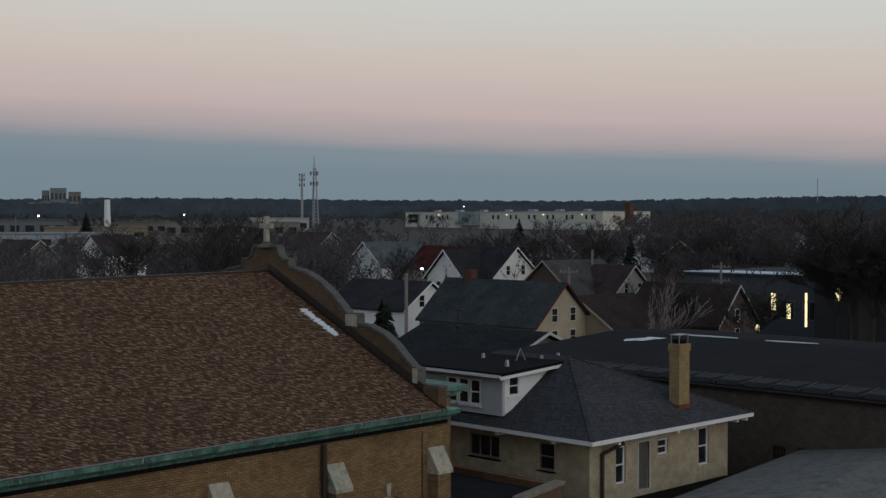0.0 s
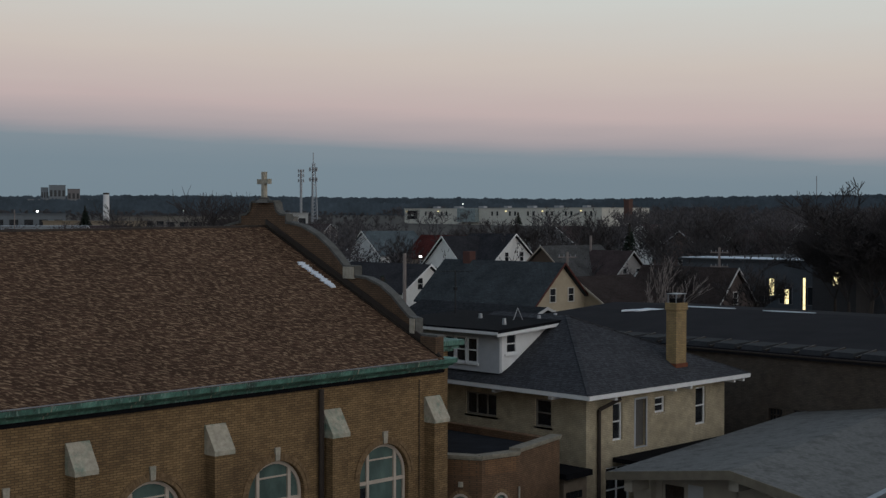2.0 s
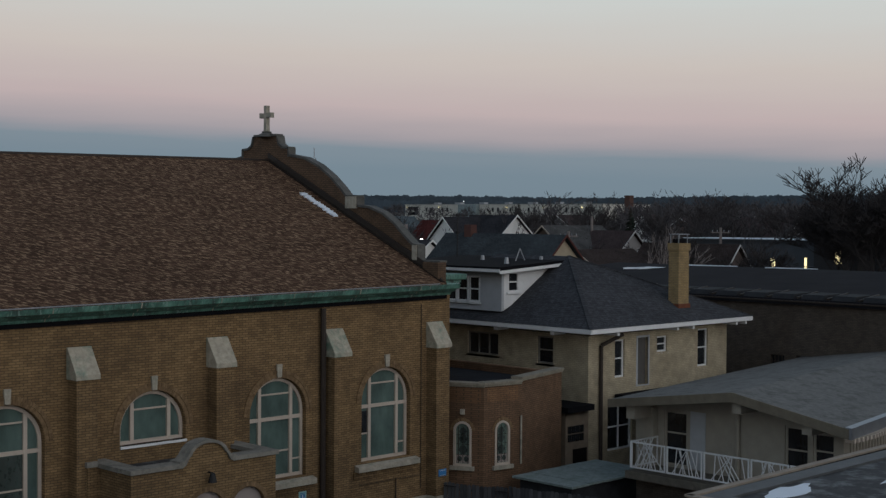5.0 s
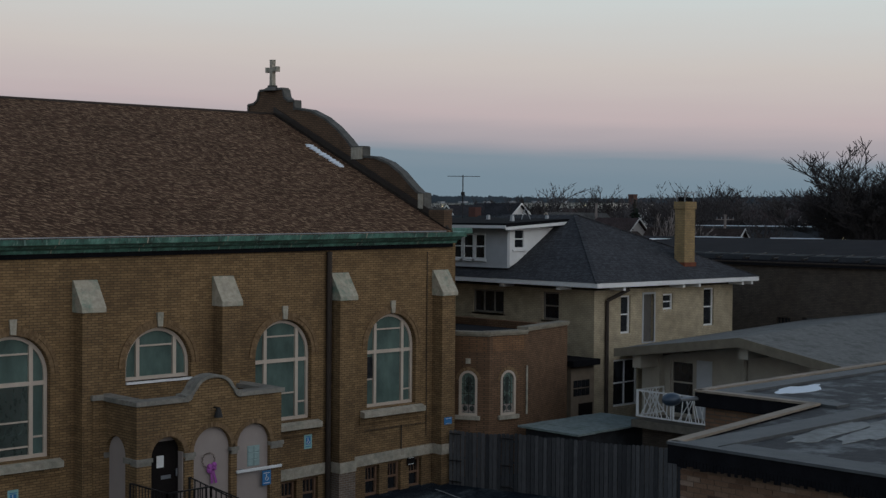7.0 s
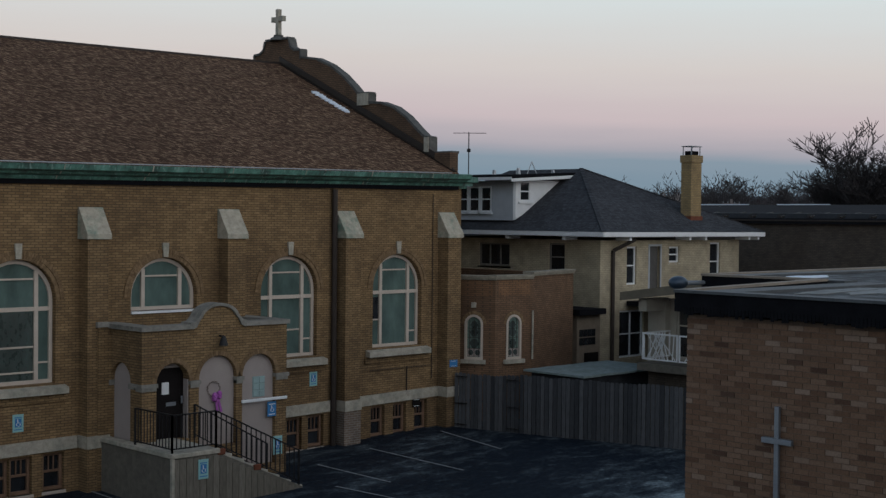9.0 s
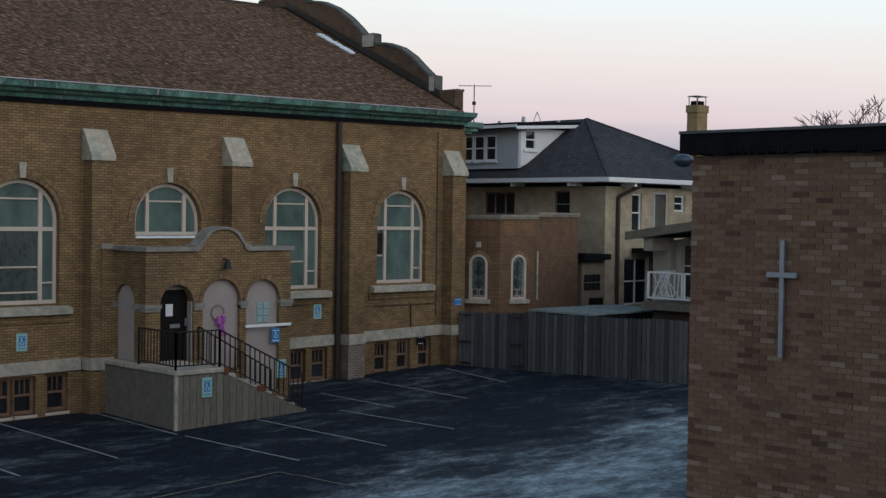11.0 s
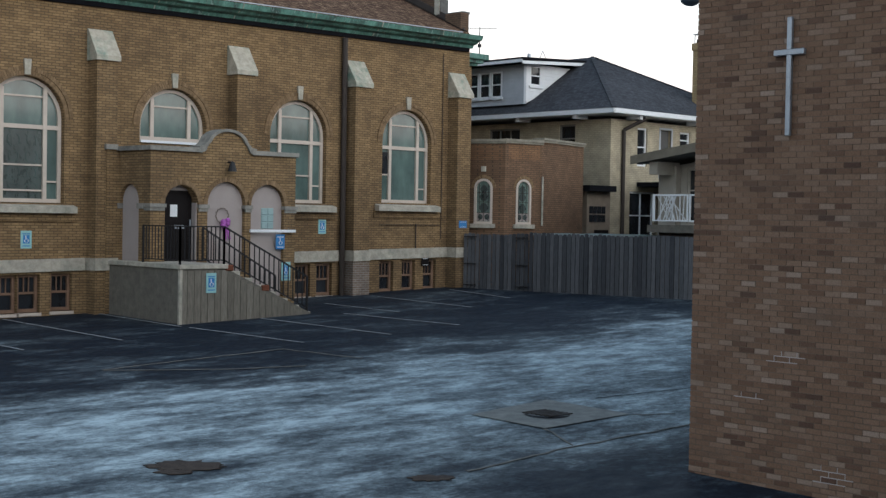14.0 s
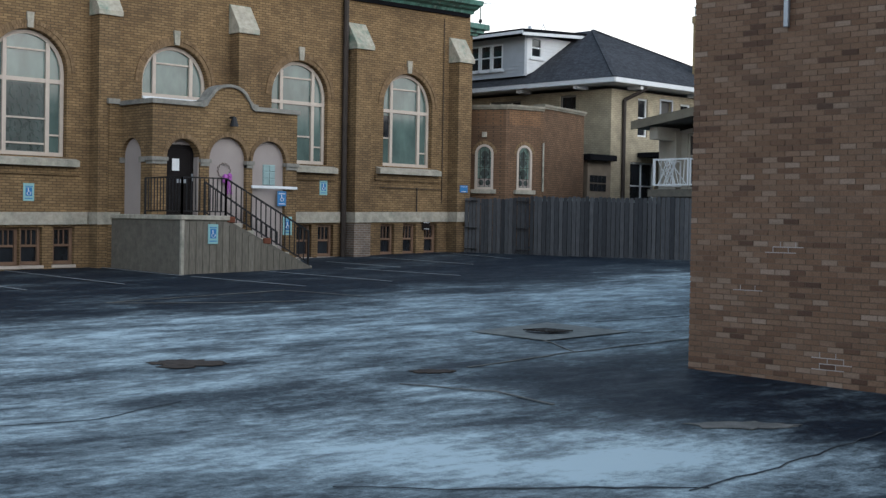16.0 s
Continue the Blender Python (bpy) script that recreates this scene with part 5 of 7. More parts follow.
part("door_trim", slab(rect(43.02, 43.88, 4.8, 6.83), [fdoor], (0, HY - 0.02, 0), (1, 0, 0), (0, 0, 1), (0, 0.06, 0)), GREYP, house, world=True)
EV = 0.78
ex0, ex1, ey0, ey1, ez = HX - EV, HX1 + EV, HY - EV, HY1 + EV, 7.14
bm = slab([(ex0, ey0), (ex1, ey0), (ex1, ey1), (ex0, ey1)], [], (0, 0, ez), (1, 0, 0), (0, 1, 0), (0, 0, 0.06))
part("soffit", bm, WHITE, house, world=True)
for a, b in (((ex0, ey0), (ex1, ey0)), ((ex0, ey0), (ex0, ey1)), ((ex1, ey0), (ex1, ey1))):
    part("fascia", beam(B(), (*a, ez + 0.10), (*b, ez + 0.10), 0.06, 0.17), WHITE, house, "white fascia and gutter", True)
rx, ry0, ry1, rz = 43.3, 36.1, ey1 - 4.6, 9.92
bm = B()
e = [bm.verts.new(p) for p in ((ex0 - 0.04, ey0 - 0.04, ez + 0.19), (ex1 + 0.04, ey0 - 0.04, ez + 0.19), (ex1 + 0.04, ey1, ez + 0.19), (ex0 - 0.04, ey1, ez + 0.19))]
r = [bm.verts.new((rx, ry0, rz)), bm.verts.new((rx, ry1, rz))]
for f in ((e[0], e[1], r[0]), (e[1], e[2], r[1], r[0]), (e[2], e[3], r[1]), (e[3], e[0], r[0], r[1]), (e[3], e[2], e[1], e[0])):
    bm.faces.new(f)
part("roof", bm, HROOF, house, "dark slate-grey shingle roof", True)
for a, b in (((ex0, ey0), (rx, ry0)), ((ex1, ey0), (rx, ry0))):
    part("hip_cap", beam(B(), (*a, ez + 0.2), (*b, rz + 0.01), 0.16, 0.05), HROOF, house, world=True)
for x in (41.0, 44.9, 46.0, 49.2, 49.9):
    part("eave_bracket", boxm(x - 0.07, x + 0.07, ey0 + 0.1, HY, ez - 0.14, ez), WHITE, house, world=True)
for y in (33.6, 36.6):
    part("eave_bracket", boxm(ex0 + 0.1, HX, y - 0.1, y + 0.1, ez - 0.14, ez), WHITE, house, world=True)
bm = beam(B(), (40.7, HY - 0.08, 0.9), (40.7, HY - 0.08, 6.6), 0.11, 0.11, 8)
beam(bm, (40.7, HY - 0.08, 6.6), (41.3, ey0 + 0.1, 7.05), 0.11, 0.11, 8)
part("downpipe", bm, PIPE, house, "dark downpipe", True)
# dormer on the side slope
DX, DY0, DY1, DT = 39.62, 36.55, 42.6, 9.34
dm = part("dormer", slab([(DY0, 7.75), (DY1, 7.75), (DY1, DT), (DY0, DT)], [rect(37.75, 39.75, 8.05, 9.12)], (DX, 0, 0), (0, 1, 0), (0, 0, 1), (0.15, 0, 0)), GREYP, house, "flat-roofed dormer with grey lap siding", True)
for y in (38.08, 38.75, 39.42):
    wsash(dm, "dormer_window", (DX + 0.02, y, 8.06), (0, 1, 0), (-1, 0, 0), 0.62, 1.05, WHITE, None, (), (0.5,), t=0.06)
part("dormer_cheek", slab([(DX + 0.15, 7.78), (43.6, 9.38), (DX + 0.15, 9.38)], [rect(39.98, 40.62, 8.5, 9.3)], (0, DY0, 0), (1, 0, 0), (0, 0, 1), (0, 0.12, 0)), WHITE, dm, "white clapboard cheek", True)
for k in range(11):
    z = 7.86 + k * 0.135
    xs = DX + 0.15 + max(0, (z - 0.14 - 7.78)) / 1.6 * (43.6 - DX - 0.15)
    if xs - DX > 0.25:
        for a, b in (((DX + 0.12, min(39.97, xs)), (40.63, xs)) if 8.45 < z < 9.3 else ((DX + 0.12, xs),)):
            if b - a > 0.05:
                part("clapboard", extruded([(DY0 - 0.018, z - 0.13), (DY0 - 0.004, z), (DY0, z), (DY0, z - 0.13)], a, b), WHITE, dm, world=True)
    if z < 9.2:
        for a, b in (((DY0, 37.74), (39.76, DY1)) if 8.0 < z < 9.2 else ((DY0, DY1),)):
            bm = slab([(DX - 0.018, z - 0.13), (DX - 0.003, z), (DX, z), (DX, z - 0.13)], [], (0, a, 0), (1, 0, 0), (0, 0, 1), (0, b - a, 0))
            part("clapboard", bm, GREYP, dm, world=True)
wsash(dm, "cheek_window", (40.3, DY0 + 0.02, 8.5), (1, 0, 0), (0, -1, 0), 0.66, 0.82, WHITE, None, (), (0.5,))
bm = slab([(DX - 0.55, DT + 0.06), (43.9, DT + 0.34), (43.9, DT + 0.46), (DX - 0.55, DT + 0.2)], [], (0, DY0 - 0.4, 0), (1, 0, 0), (0, 0, 1), (0, DY1 - DY0 + 0.8, 0))
part("dormer_roof", bm, BLACKC, dm, "black low-slope roof", True)
bm = slab([(DX - 0.57, DT + 0.05), (43.5, DT + 0.33), (43.5, DT + 0.20), (DX - 0.57, DT - 0.07)], [], (0, DY0 - 0.43, 0), (1, 0, 0), (0, 0, 1), (0, 0.05, 0))
part("rake_board", bm, WHITE, dm, world=True)
part("rake_board", boxm(DX - 0.58, DX - 0.53, DY0 - 0.4, DY1 + 0.4, DT + 0.0, DT + 0.12), WHITE, dm, world=True)
for x, y in ((40.6, 37.2), (41.9, 39.8), (43.0, 37.4), (44.3, 37.6)):
    bm = B()
    bmesh.ops.create_cone(bm, cap_ends=True, segments=8, radius1=0.10, radius2=0.07, depth=0.26, matrix=Matrix.Translation((x, y, DT + 0.42)))
    part("roof_vent", bm, GREYM, dm, world=True)
part("chimney_base", boxm(45.9, 46.73, 32.37, 32.97, 7.4, 7.98), RUST, house, "rust-red stained chimney foot", True)
ch = part("chimney", boxm(45.95, 46.68, 32.42, 32.92, 7.3, 10.2), CHIMB, house, "yellow brick chimney", True)
part("chimney_cap", boxm(45.91, 46.72, 32.38, 32.96, 10.2, 10.5), CHIMB, ch, world=True)
bm = B()
for x, y in ((46.0, 32.47), (46.62, 32.47), (46.62, 32.87), (46.0, 32.87)):
    beam(bm, (x, y, 10.5), (x, y, 10.86), 0.03)
box(bm, 45.94, 46.69, 32.41, 32.93, 10.86, 10.89)
part("cap_cage", bm, GREYM, ch, "metal rain cap", True)
part("flue", boxm(46.08, 46.55, 32.5, 32.84, 10.5, 10.68), BLACKC, ch, world=True)
ant = thing("roof_antenna", (42.8, 42.25, 10.42), "thin television antenna on a mast", "antenna")
part("mast", beam(B(), (0, 0, -1.1), (0, 0, 1.25), 0.035, 0.035, 6), IRON, ant)
part("boom", beam(B(), (-0.5, 0.5, 1.2), (0.55, -0.55, 1.2), 0.025), IRON, ant)
for k in range(7):
    q = -0.45 + k * 0.15
    part("element", beam(B(), (q - 0.3 + 0.02 * k, -q - 0.3 + 0.02 * k, 1.2), (q + 0.3 - 0.02 * k, -q + 0.3 - 0.02 * k, 1.2), 0.012), IRON, ant)
part("rotor", boxm(-0.07, 0.07, -0.07, 0.07, 0.35, 0.5, bev=0.02), IRON, ant)
fr = thing("roof_bracket", (42.2, 37.9, 9.62), "small metal tripod on the dormer roof", "bracket")
for q in ((-0.2, 0.1), (0.2, -0.15)):
    part("leg", beam(B(), (q[0], q[1], 0), (0, 0, 0.6), 0.03), GREYM, fr)
annex = thing("side_porch", (39.2, 33.2, 0.7), "small tan side porch with dark flat roof", "porch")
part("wall", boxm(38.62, 39.98, 32.3, 34.8, 0.5, 4.2), plain("tan_stucco", (0.20, 0.16, 0.12), 0.9), annex, world=True)
part("roof", boxm(38.4, 39.98, 32.0, 35.0, 4.2, 4.42), BLACKC, annex, world=True)
for a in range(4):
    for b in range(2):
        part("pane", boxm(38.75 + a * 0.24, 38.95 + a * 0.24, 32.27, 32.295, 3.05 + b * 0.32, 3.32 + b * 0.32), DARKG, annex, world=True)
part("door", boxm(39.05, 39.85, 32.26, 32.29, 0.9, 2.75), DOOR, annex, world=True)
part("lower_roof", boxm(41.6, 49.2, 30.3, 32.3, 4.45, 4.62), BLACKC, house, "black tar porch roof", True)
part("lower_roof_edge", boxm(41.5, 49.3, 30.2, 30.3, 4.35, 4.66), PIPE, house, world=True)
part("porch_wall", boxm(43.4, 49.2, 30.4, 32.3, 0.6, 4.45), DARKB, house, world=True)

# ---- low-gabled apartment block with balcony ----
MX, MY0, MY1, MP = 37.25, 19.55, 28.55, 23.6
apt = thing("apartment_block", (44, 24.5, 0.7), "tan apartment block with low-slope gravel roof and balcony", "apartment")
prof = [(MY0, 5.32), (MP, 6.02), (MY1, 5.31), (MY1, 5.09), (MP, 5.78), (MY0, 5.08)]
part("roof", extruded(prof, MX, 62), stone("weathered_gravel", (0.175, 0.173, 0.165), (0.070, 0.068, 0.062), 0.95), apt, "pale worn gravel roof", True)
part("fascia", extruded([(y, z + (0.015 if k < 3 else -0.05)) for k, (y, z) in enumerate(prof)], MX - 0.05, MX), plain("brown_fascia", (0.17, 0.148, 0.112), 0.8), apt, world=True)
part("roof_edge", extruded([(MY0 - 0.09, 5.37), (MY0 + 0.12, 5.39), (MY0 + 0.12, 5.04), (MY0 - 0.09, 5.02)], MX - 0.04, 62), GREYM, apt, world=True)
for k in range(60):
    x = MX + 0.2 + k * 0.25
    part("rafter_tail", boxm(x, x + 0.10, MY0 - 0.06, MY0 + 0.25, 4.90, 5.03), CREAMP, apt, world=True)
TANW = plain("tan_wall", (0.36, 0.33, 0.28), 0.85, var=0.12)
WX = 38.75
gw = [(20.55, 0.5), (28.5, 0.5), (28.5, 4.9), (MP, 5.74), (20.55, 5.1)]
dh = [rect(26.35, 27.3, 3.05, 4.95), rect(21.75, 22.6, 3.05, 4.95), rect(20.85, 21.6, 3.4, 4.85)]
part("gable_wall", slab(gw, dh, (WX, 0, 0), (0, 1, 0), (0, 0, 1), (0.25, 0, 0)), TANW, apt, world=True)
part("side_wall", boxm(WX + 0.25, 61, 20.55, 20.8, 0.5, 4.85), TANW, apt, world=True)
part("side_wall", boxm(WX + 0.25, 61, 28.25, 28.5, 0.5, 4.85), TANW, apt, world=True)
# added black sheet, painted dark for the unlit rooms behind the doors
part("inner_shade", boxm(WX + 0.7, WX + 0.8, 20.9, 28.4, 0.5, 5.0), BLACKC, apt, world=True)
for k in range(26):
    x = WX + 0.3 + k * 0.3
    part("batten", boxm(x, x + 0.06, 20.51, 20.55, 0.6, 4.72), TANW, apt, world=True)
for (y, w, z, h) in ((26.82, 0.95, 3.06, 1.88), (22.17, 0.85, 3.06, 1.88), (21.22, 0.75, 3.4, 1.44)):
    wsash(apt, "glazed_door" if z < 3.2 else "window", (WX + 0.08, y, z), (0, 1, 0), (-1, 0, 0), w, h, TANW, None, (0.5,) if w > 1 else (), (0.6,), sill=False)
part("pale_panel", boxm(WX - 0.03, WX - 0.003, 25.6, 26.2, 3.05, 5.0), GREYP, apt, "pale door panel", True)
part("drain_pipe", beam(B(), (WX - 0.08, 24.3, 3.0), (WX - 0.08, 24.3, 5.3), 0.12, 0.12, 8), TANW, apt, world=True)
for y in (MY1 - 0.75, MP, MY0 + 1.55):
    z = 5.78 - abs(y - MP) * 0.15
    part("beam_end", boxm(MX + 0.25, WX, y - 0.17, y + 0.17, z - 0.45, z - 0.02), TANW, apt, "heavy beam end", True)
part("balcony_slab", boxm(37.1, WX, 20.5, 27.7, 2.75, 3.0), CONC, apt, "concrete balcony slab", True)
for y0, y1 in ((26.1, 27.5), (24.65, 26.05), (22.9, 24.6), (21.5, 22.85), (20.55, 21.45)):
    bal = part("balcony_panel", slab(rect(y0, y1, 3.12, 4.02), [rect(y0 + 0.05, y1 - 0.05, 3.17, 3.97)], (37.15, 0, 0), (0, 1, 0), (0, 0, 1), (0.04, 0, 0)), WHITE, apt, "white metal railing with crossed bars", True)
    rn = random.Random(int(y0 * 10))
    for k in range(9):
        a, b = y0 + 0.06 + (y1 - y0 - 0.12) * (k + rn.random() * 0.6) / 9.6, y0 + 0.06 + (y1 - y0 - 0.12) * rn.random()
        b = max(y0 + 0.06, min(y1 - 0.06, a + (b - a) * 0.55))
        part("crossed_bar", beam(B(), (37.17, a, 3.17), (37.17, b, 3.97), 0.028, 0.02), WHITE, bal, world=True)
bal = part("balcony_panel", slab(rect(37.15, 38.7, 3.12, 4.02), [rect(37.21, 38.65, 3.17, 3.97)], (0, 27.5, 0), (1, 0, 0), (0, 0, 1), (0, 0.04, 0)), WHITE, apt, "white metal railing with crossed bars", True)
for k in range(8):
    part("crossed_bar", beam(B(), (37.26 + k * 0.16, 27.52, 3.17), (37.24 + ((k * 5) % 8) * 0.17, 27.52, 3.97), 0.028, 0.02), WHITE, bal, world=True)
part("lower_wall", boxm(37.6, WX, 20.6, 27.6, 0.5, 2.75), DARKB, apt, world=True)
part("corner_post", boxm(WX - 0.3, WX - 0.01, 27.55, 27.9, 0.5, 5.0), TANW, apt, "pale post beside the door", True)
for ob in apt.children:
    # the block widens away from the balcony end
    if ob.name.split(".")[0] in ("roof", "roof_edge", "rafter_tail", "side_wall", "batten"):
        for v in ob.data.vertices:
            v.co.y += 0.175 * max(0.0, v.co.x + 44 - 38.7)
apt.location.x -= 1.0
apt.location.y -= 0.15

# ---- brick annex with metal cross ----
AX, AY, AZ = 14.15, 10.0, 6.60
wing = thing("brick_annex", (20, 4, 0), "flat-roofed red-brown brick annex with black roof edge", "building")
part("wall_west", boxm(AX + 0.005, AX + 0.32, -9, AY - 0.012, -0.3, AZ), MORTAR, wing, "mortar behind the face bricks", True)
TANCAP = plain("tan_edging", (0.26, 0.215, 0.17), 0.7, var=0.3)
AN = brickwork("annex_side_brick", (0.17, 0.10, 0.062), (0.22, 0.132, 0.086), (0.13, 0.10, 0.078), h=0.0677)
part("wall_north", slab([(AX + 0.32, AY - 0.33), (AX + 0.32, AY - 0.012), (18.8, 10.6), (18.8, 10.3)], [], (0, 0, -0.3), (1, 0, 0), (0, 1, 0), (0, 0, AZ + 0.3)), AN, wing, world=True)
part("wall_step", boxm(18.8, 19.1, 10.3, 12.8, -0.3, AZ), AN, wing, world=True)
part("wall_north", boxm(19.1, 30, 12.5, 12.8, -0.3, AZ), AN, wing, world=True)
part("wall_far", boxm(29.7, 30, -9, 12.5, -0.3, AZ), AN, wing, world=True)
part("wall_south", boxm(AX + 0.3, 29.7, -9, -8.7, -0.3, AZ), AN, wing, world=True)
part("roof", slab([(AX + 0.02, -9), (30, -9), (30, 12.9), (18.75, 12.8), (18.75, 10.65), (AX + 0.02, AY + 0.05)], [], (0, 0, AZ + 0.02), (1, 0, 0), (0, 1, 0), (0, 0, 0.22)), TAR, wing, "dark tar roof with pale worn patches", True)
for a, b in (((AX - 0.06, -9), (AX - 0.06, AY + 0.12)), ((AX - 0.06, AY + 0.08), (18.7, 10.72)), ((18.7, 10.66), (18.7, 12.9)), ((18.66, 12.86), (30, 12.98))):
    e = part("roof_edge", beam(B(), (*a, AZ + 0.15), (*b, AZ + 0.15), 0.11, 0.24), BLACKC, wing, "black drip-stained roof edge", True)
    part("edge_cap", beam(B(), (*a, AZ + 0.29), (*b, AZ + 0.29), 0.16, 0.035), EDGE if a[1] < 0 else TANCAP, e, "metal roof edging", True)
for x0, x1, y0, y1 in ((AX + 0.03, AX + 0.52, -9, AY - 0.5), (AX + 0.03, 18.7, AY - 0.46, AY + 0.02), (18.8, 19.2, 10.4, 12.75), (19.2, 30, 12.35, 12.75)):
    part("edge_flashing", boxm(x0, x1, y0, y1, AZ + 0.243, AZ + 0.285), EDGE, wing, "grey felt band along the roof edge", True)
rn = random.Random(12)
bm = B()
for k in range(90):
    y = AY - 0.05 - k * 0.05
    box(bm, AX - 0.122, AX - 0.114, y - 0.024, y + 0.02, AZ + 0.03 - rn.random() * 0.05, AZ + 0.1)
part("drip_edge", bm, BLACKC, wing, world=True)
for x, y, rx_, ry_, s in ((21.9, 10.2, 2.3, 0.5, 1), (16.6, 9.3, 1.4, 0.25, 7), (26.7, 10.0, 2.0, 0.3, 8), (20.4, 12.0, 0.8, 0.26, 2), (25.2, 11.6, 2.6, 0.40, 3), (19.6, 7.7, 2.6, 0.6, 4), (17.8, 8.9, 1.8, 0.35, 5), (23.5, 8.6, 2.2, 0.45, 6)):
    bm = slab(ragged(x, y, rx_, ry_, s, 20, 0.12), [], (0, 0, AZ + 0.245), (1, 0, 0), (0, 1, 0), (0, 0, 0.008))
    part("ice_patch" if s in (2, 3) else "worn_patch", bm, SNOW if s in (2, 3) else GRAVEL, wing, world=True)
mc = thing("wall_cross", (AX, 8.65, 4.17), "slim grey metal cross fixed to the brick wall", "cross")
part("upright", boxm(-0.07, -0.02, -0.032, 0.032, 0, 1.40, bev=0.006), GREYM, mc)
part("crossbar", boxm(-0.075, -0.018, -0.205, 0.205, 0.95, 1.02, bev=0.006), GREYM, mc)
for z in (0.2, 1.2):
    part("standoff", beam(B(), (-0.03, 0, z), (0.02, 0, z), 0.03, 0.03, 6), GREYM, mc)
fl = thing("flood_light", (18.25, 12.86, 6.66), "grey flood light under the annex roof corner", "flood light")
part("arm", beam(B(), (0.42, 0.0, 0.1), (0, 0.14, 0.1), 0.05, 0.05, 6), GREYM, fl)
bm = B()
bmesh.ops.create_uvsphere(bm, u_segments=12, v_segments=8, radius=0.15, matrix=Matrix.Translation((-0.02, 0.22, 0.1)) @ Matrix.Diagonal((1.3, 1, 0.75, 1)))
part("head", bm, plain("lamp_housing", (0.05, 0.07, 0.10), 0.35, 0.4), fl, smooth=True)

# ---- dark warehouse beyond the house ----
wh = thing("warehouse", (60, 30, 0.8), "long dark brick warehouse with skylit low roof", "warehouse")
part("wall", slab(rect(10, 52, 0.5, 7.76), [rect(32.0, 32.7, 4.7, 5.35), rect(30.7, 31.4, 4.75, 5.4), rect(27.5, 28.3, 4.8, 5.4)], (53.6, 0, 0), (0, 1, 0), (0, 0, 1), (0.4, 0, 0)), DARKB, wh, world=True)
for y in (32.35, 31.05, 27.9):
    wsash(wh, "window", (53.7, y, 4.72), (0, 1, 0), (-1, 0, 0), 0.7, 0.64, PIPE, None, (0.25, 0.5, 0.75), (0.5,), t=0.04, sill=False)
part("roof", slab([(53.4, 7.95), (67, 8.75), (75, 8.3), (75, 8.05), (67, 8.5), (53.4, 7.7)], [], (0, 10, 0), (1, 0, 0), (0, 0, 1), (0, 42, 0)), plain("bitumen", (0.022, 0.022, 0.026), 0.95, var=0.3, scale=0.5, spec=0.05), wh, world=True)
for k in range(26):
    y = 12 + k * 1.5
    sk = part("skylight", slab([(53.45, 7.96), (55.2, 8.06), (55.2, 8.2), (53.6, 8.16)], [], (0, y, 0), (1, 0, 0), (0, 0, 1), (0, 1.1, 0)), SKYL, wh, world=True)
    part("skylight_rib", beam(B(), (53.45, y - 0.2, 8.0), (55.25, y - 0.2, 8.2), 0.08), PIPE, sk, world=True)
part("gutter", beam(B(), (53.35, 10, 7.85), (53.35, 52, 7.85), 0.10, 0.06), PIPE, wh, world=True)
for x, y, a, b, s in ((65.6, 47.4, 3.0, 0.55, 1), (66.8, 44.8, 0.12, 1.7, 2), (66.9, 39.6, 0.10, 1.5, 3)):
    bm = slab(ragged(x, y, a, b, s, 24, -0.2 if s == 1 else 0.1), [], (0, 0, 8.55 if s == 1 else 8.7), (1, 0, 0), (0, 1, 0), (0, 0, 0.09))
    tagged(part("roof_snow", bm, SNOW), "patch of snow left on the warehouse roof", "snow", kind="stuff")

# added unseen wall closes the lot behind the viewer; blocks low afterglow, darkens reflections
tagged(part("wall_south", boxm(-75, 13.5, -16.5, -15.5, -0.3, 12.0), DARKB), "unseen added dark wall closing the lot and blocking low afterglow", "wall", kind="structure")

# out of view, added so that lower church panes mirror something dark
tagged(part("wall_east", boxm(31, 78, -11, -10, -0.3, 9.0), DARKB), "unseen added dark wall for the lower church panes to reflect", "wall", kind="structure")

# ---- the neighbourhood beyond ----


def paint(c, tag="paint"):
    key = tag + "_%02d%02d%02d" % tuple(int(q * 99) for q in c)
    return plain(key, c, 0.85, var=0.15, scale=0.8, fine=6)


def far_roof(c):
    key = "roof_%02d%02d%02d" % tuple(int(q * 99) for q in c)
    if key not in MATS:
        shingles(key, tuple(q * 0.75 for q in c), tuple(q * 1.05 for q in c), tuple(q * 1.5 for q in c), 0.5, 0.24, streak=0.75)
    return MATS[key]


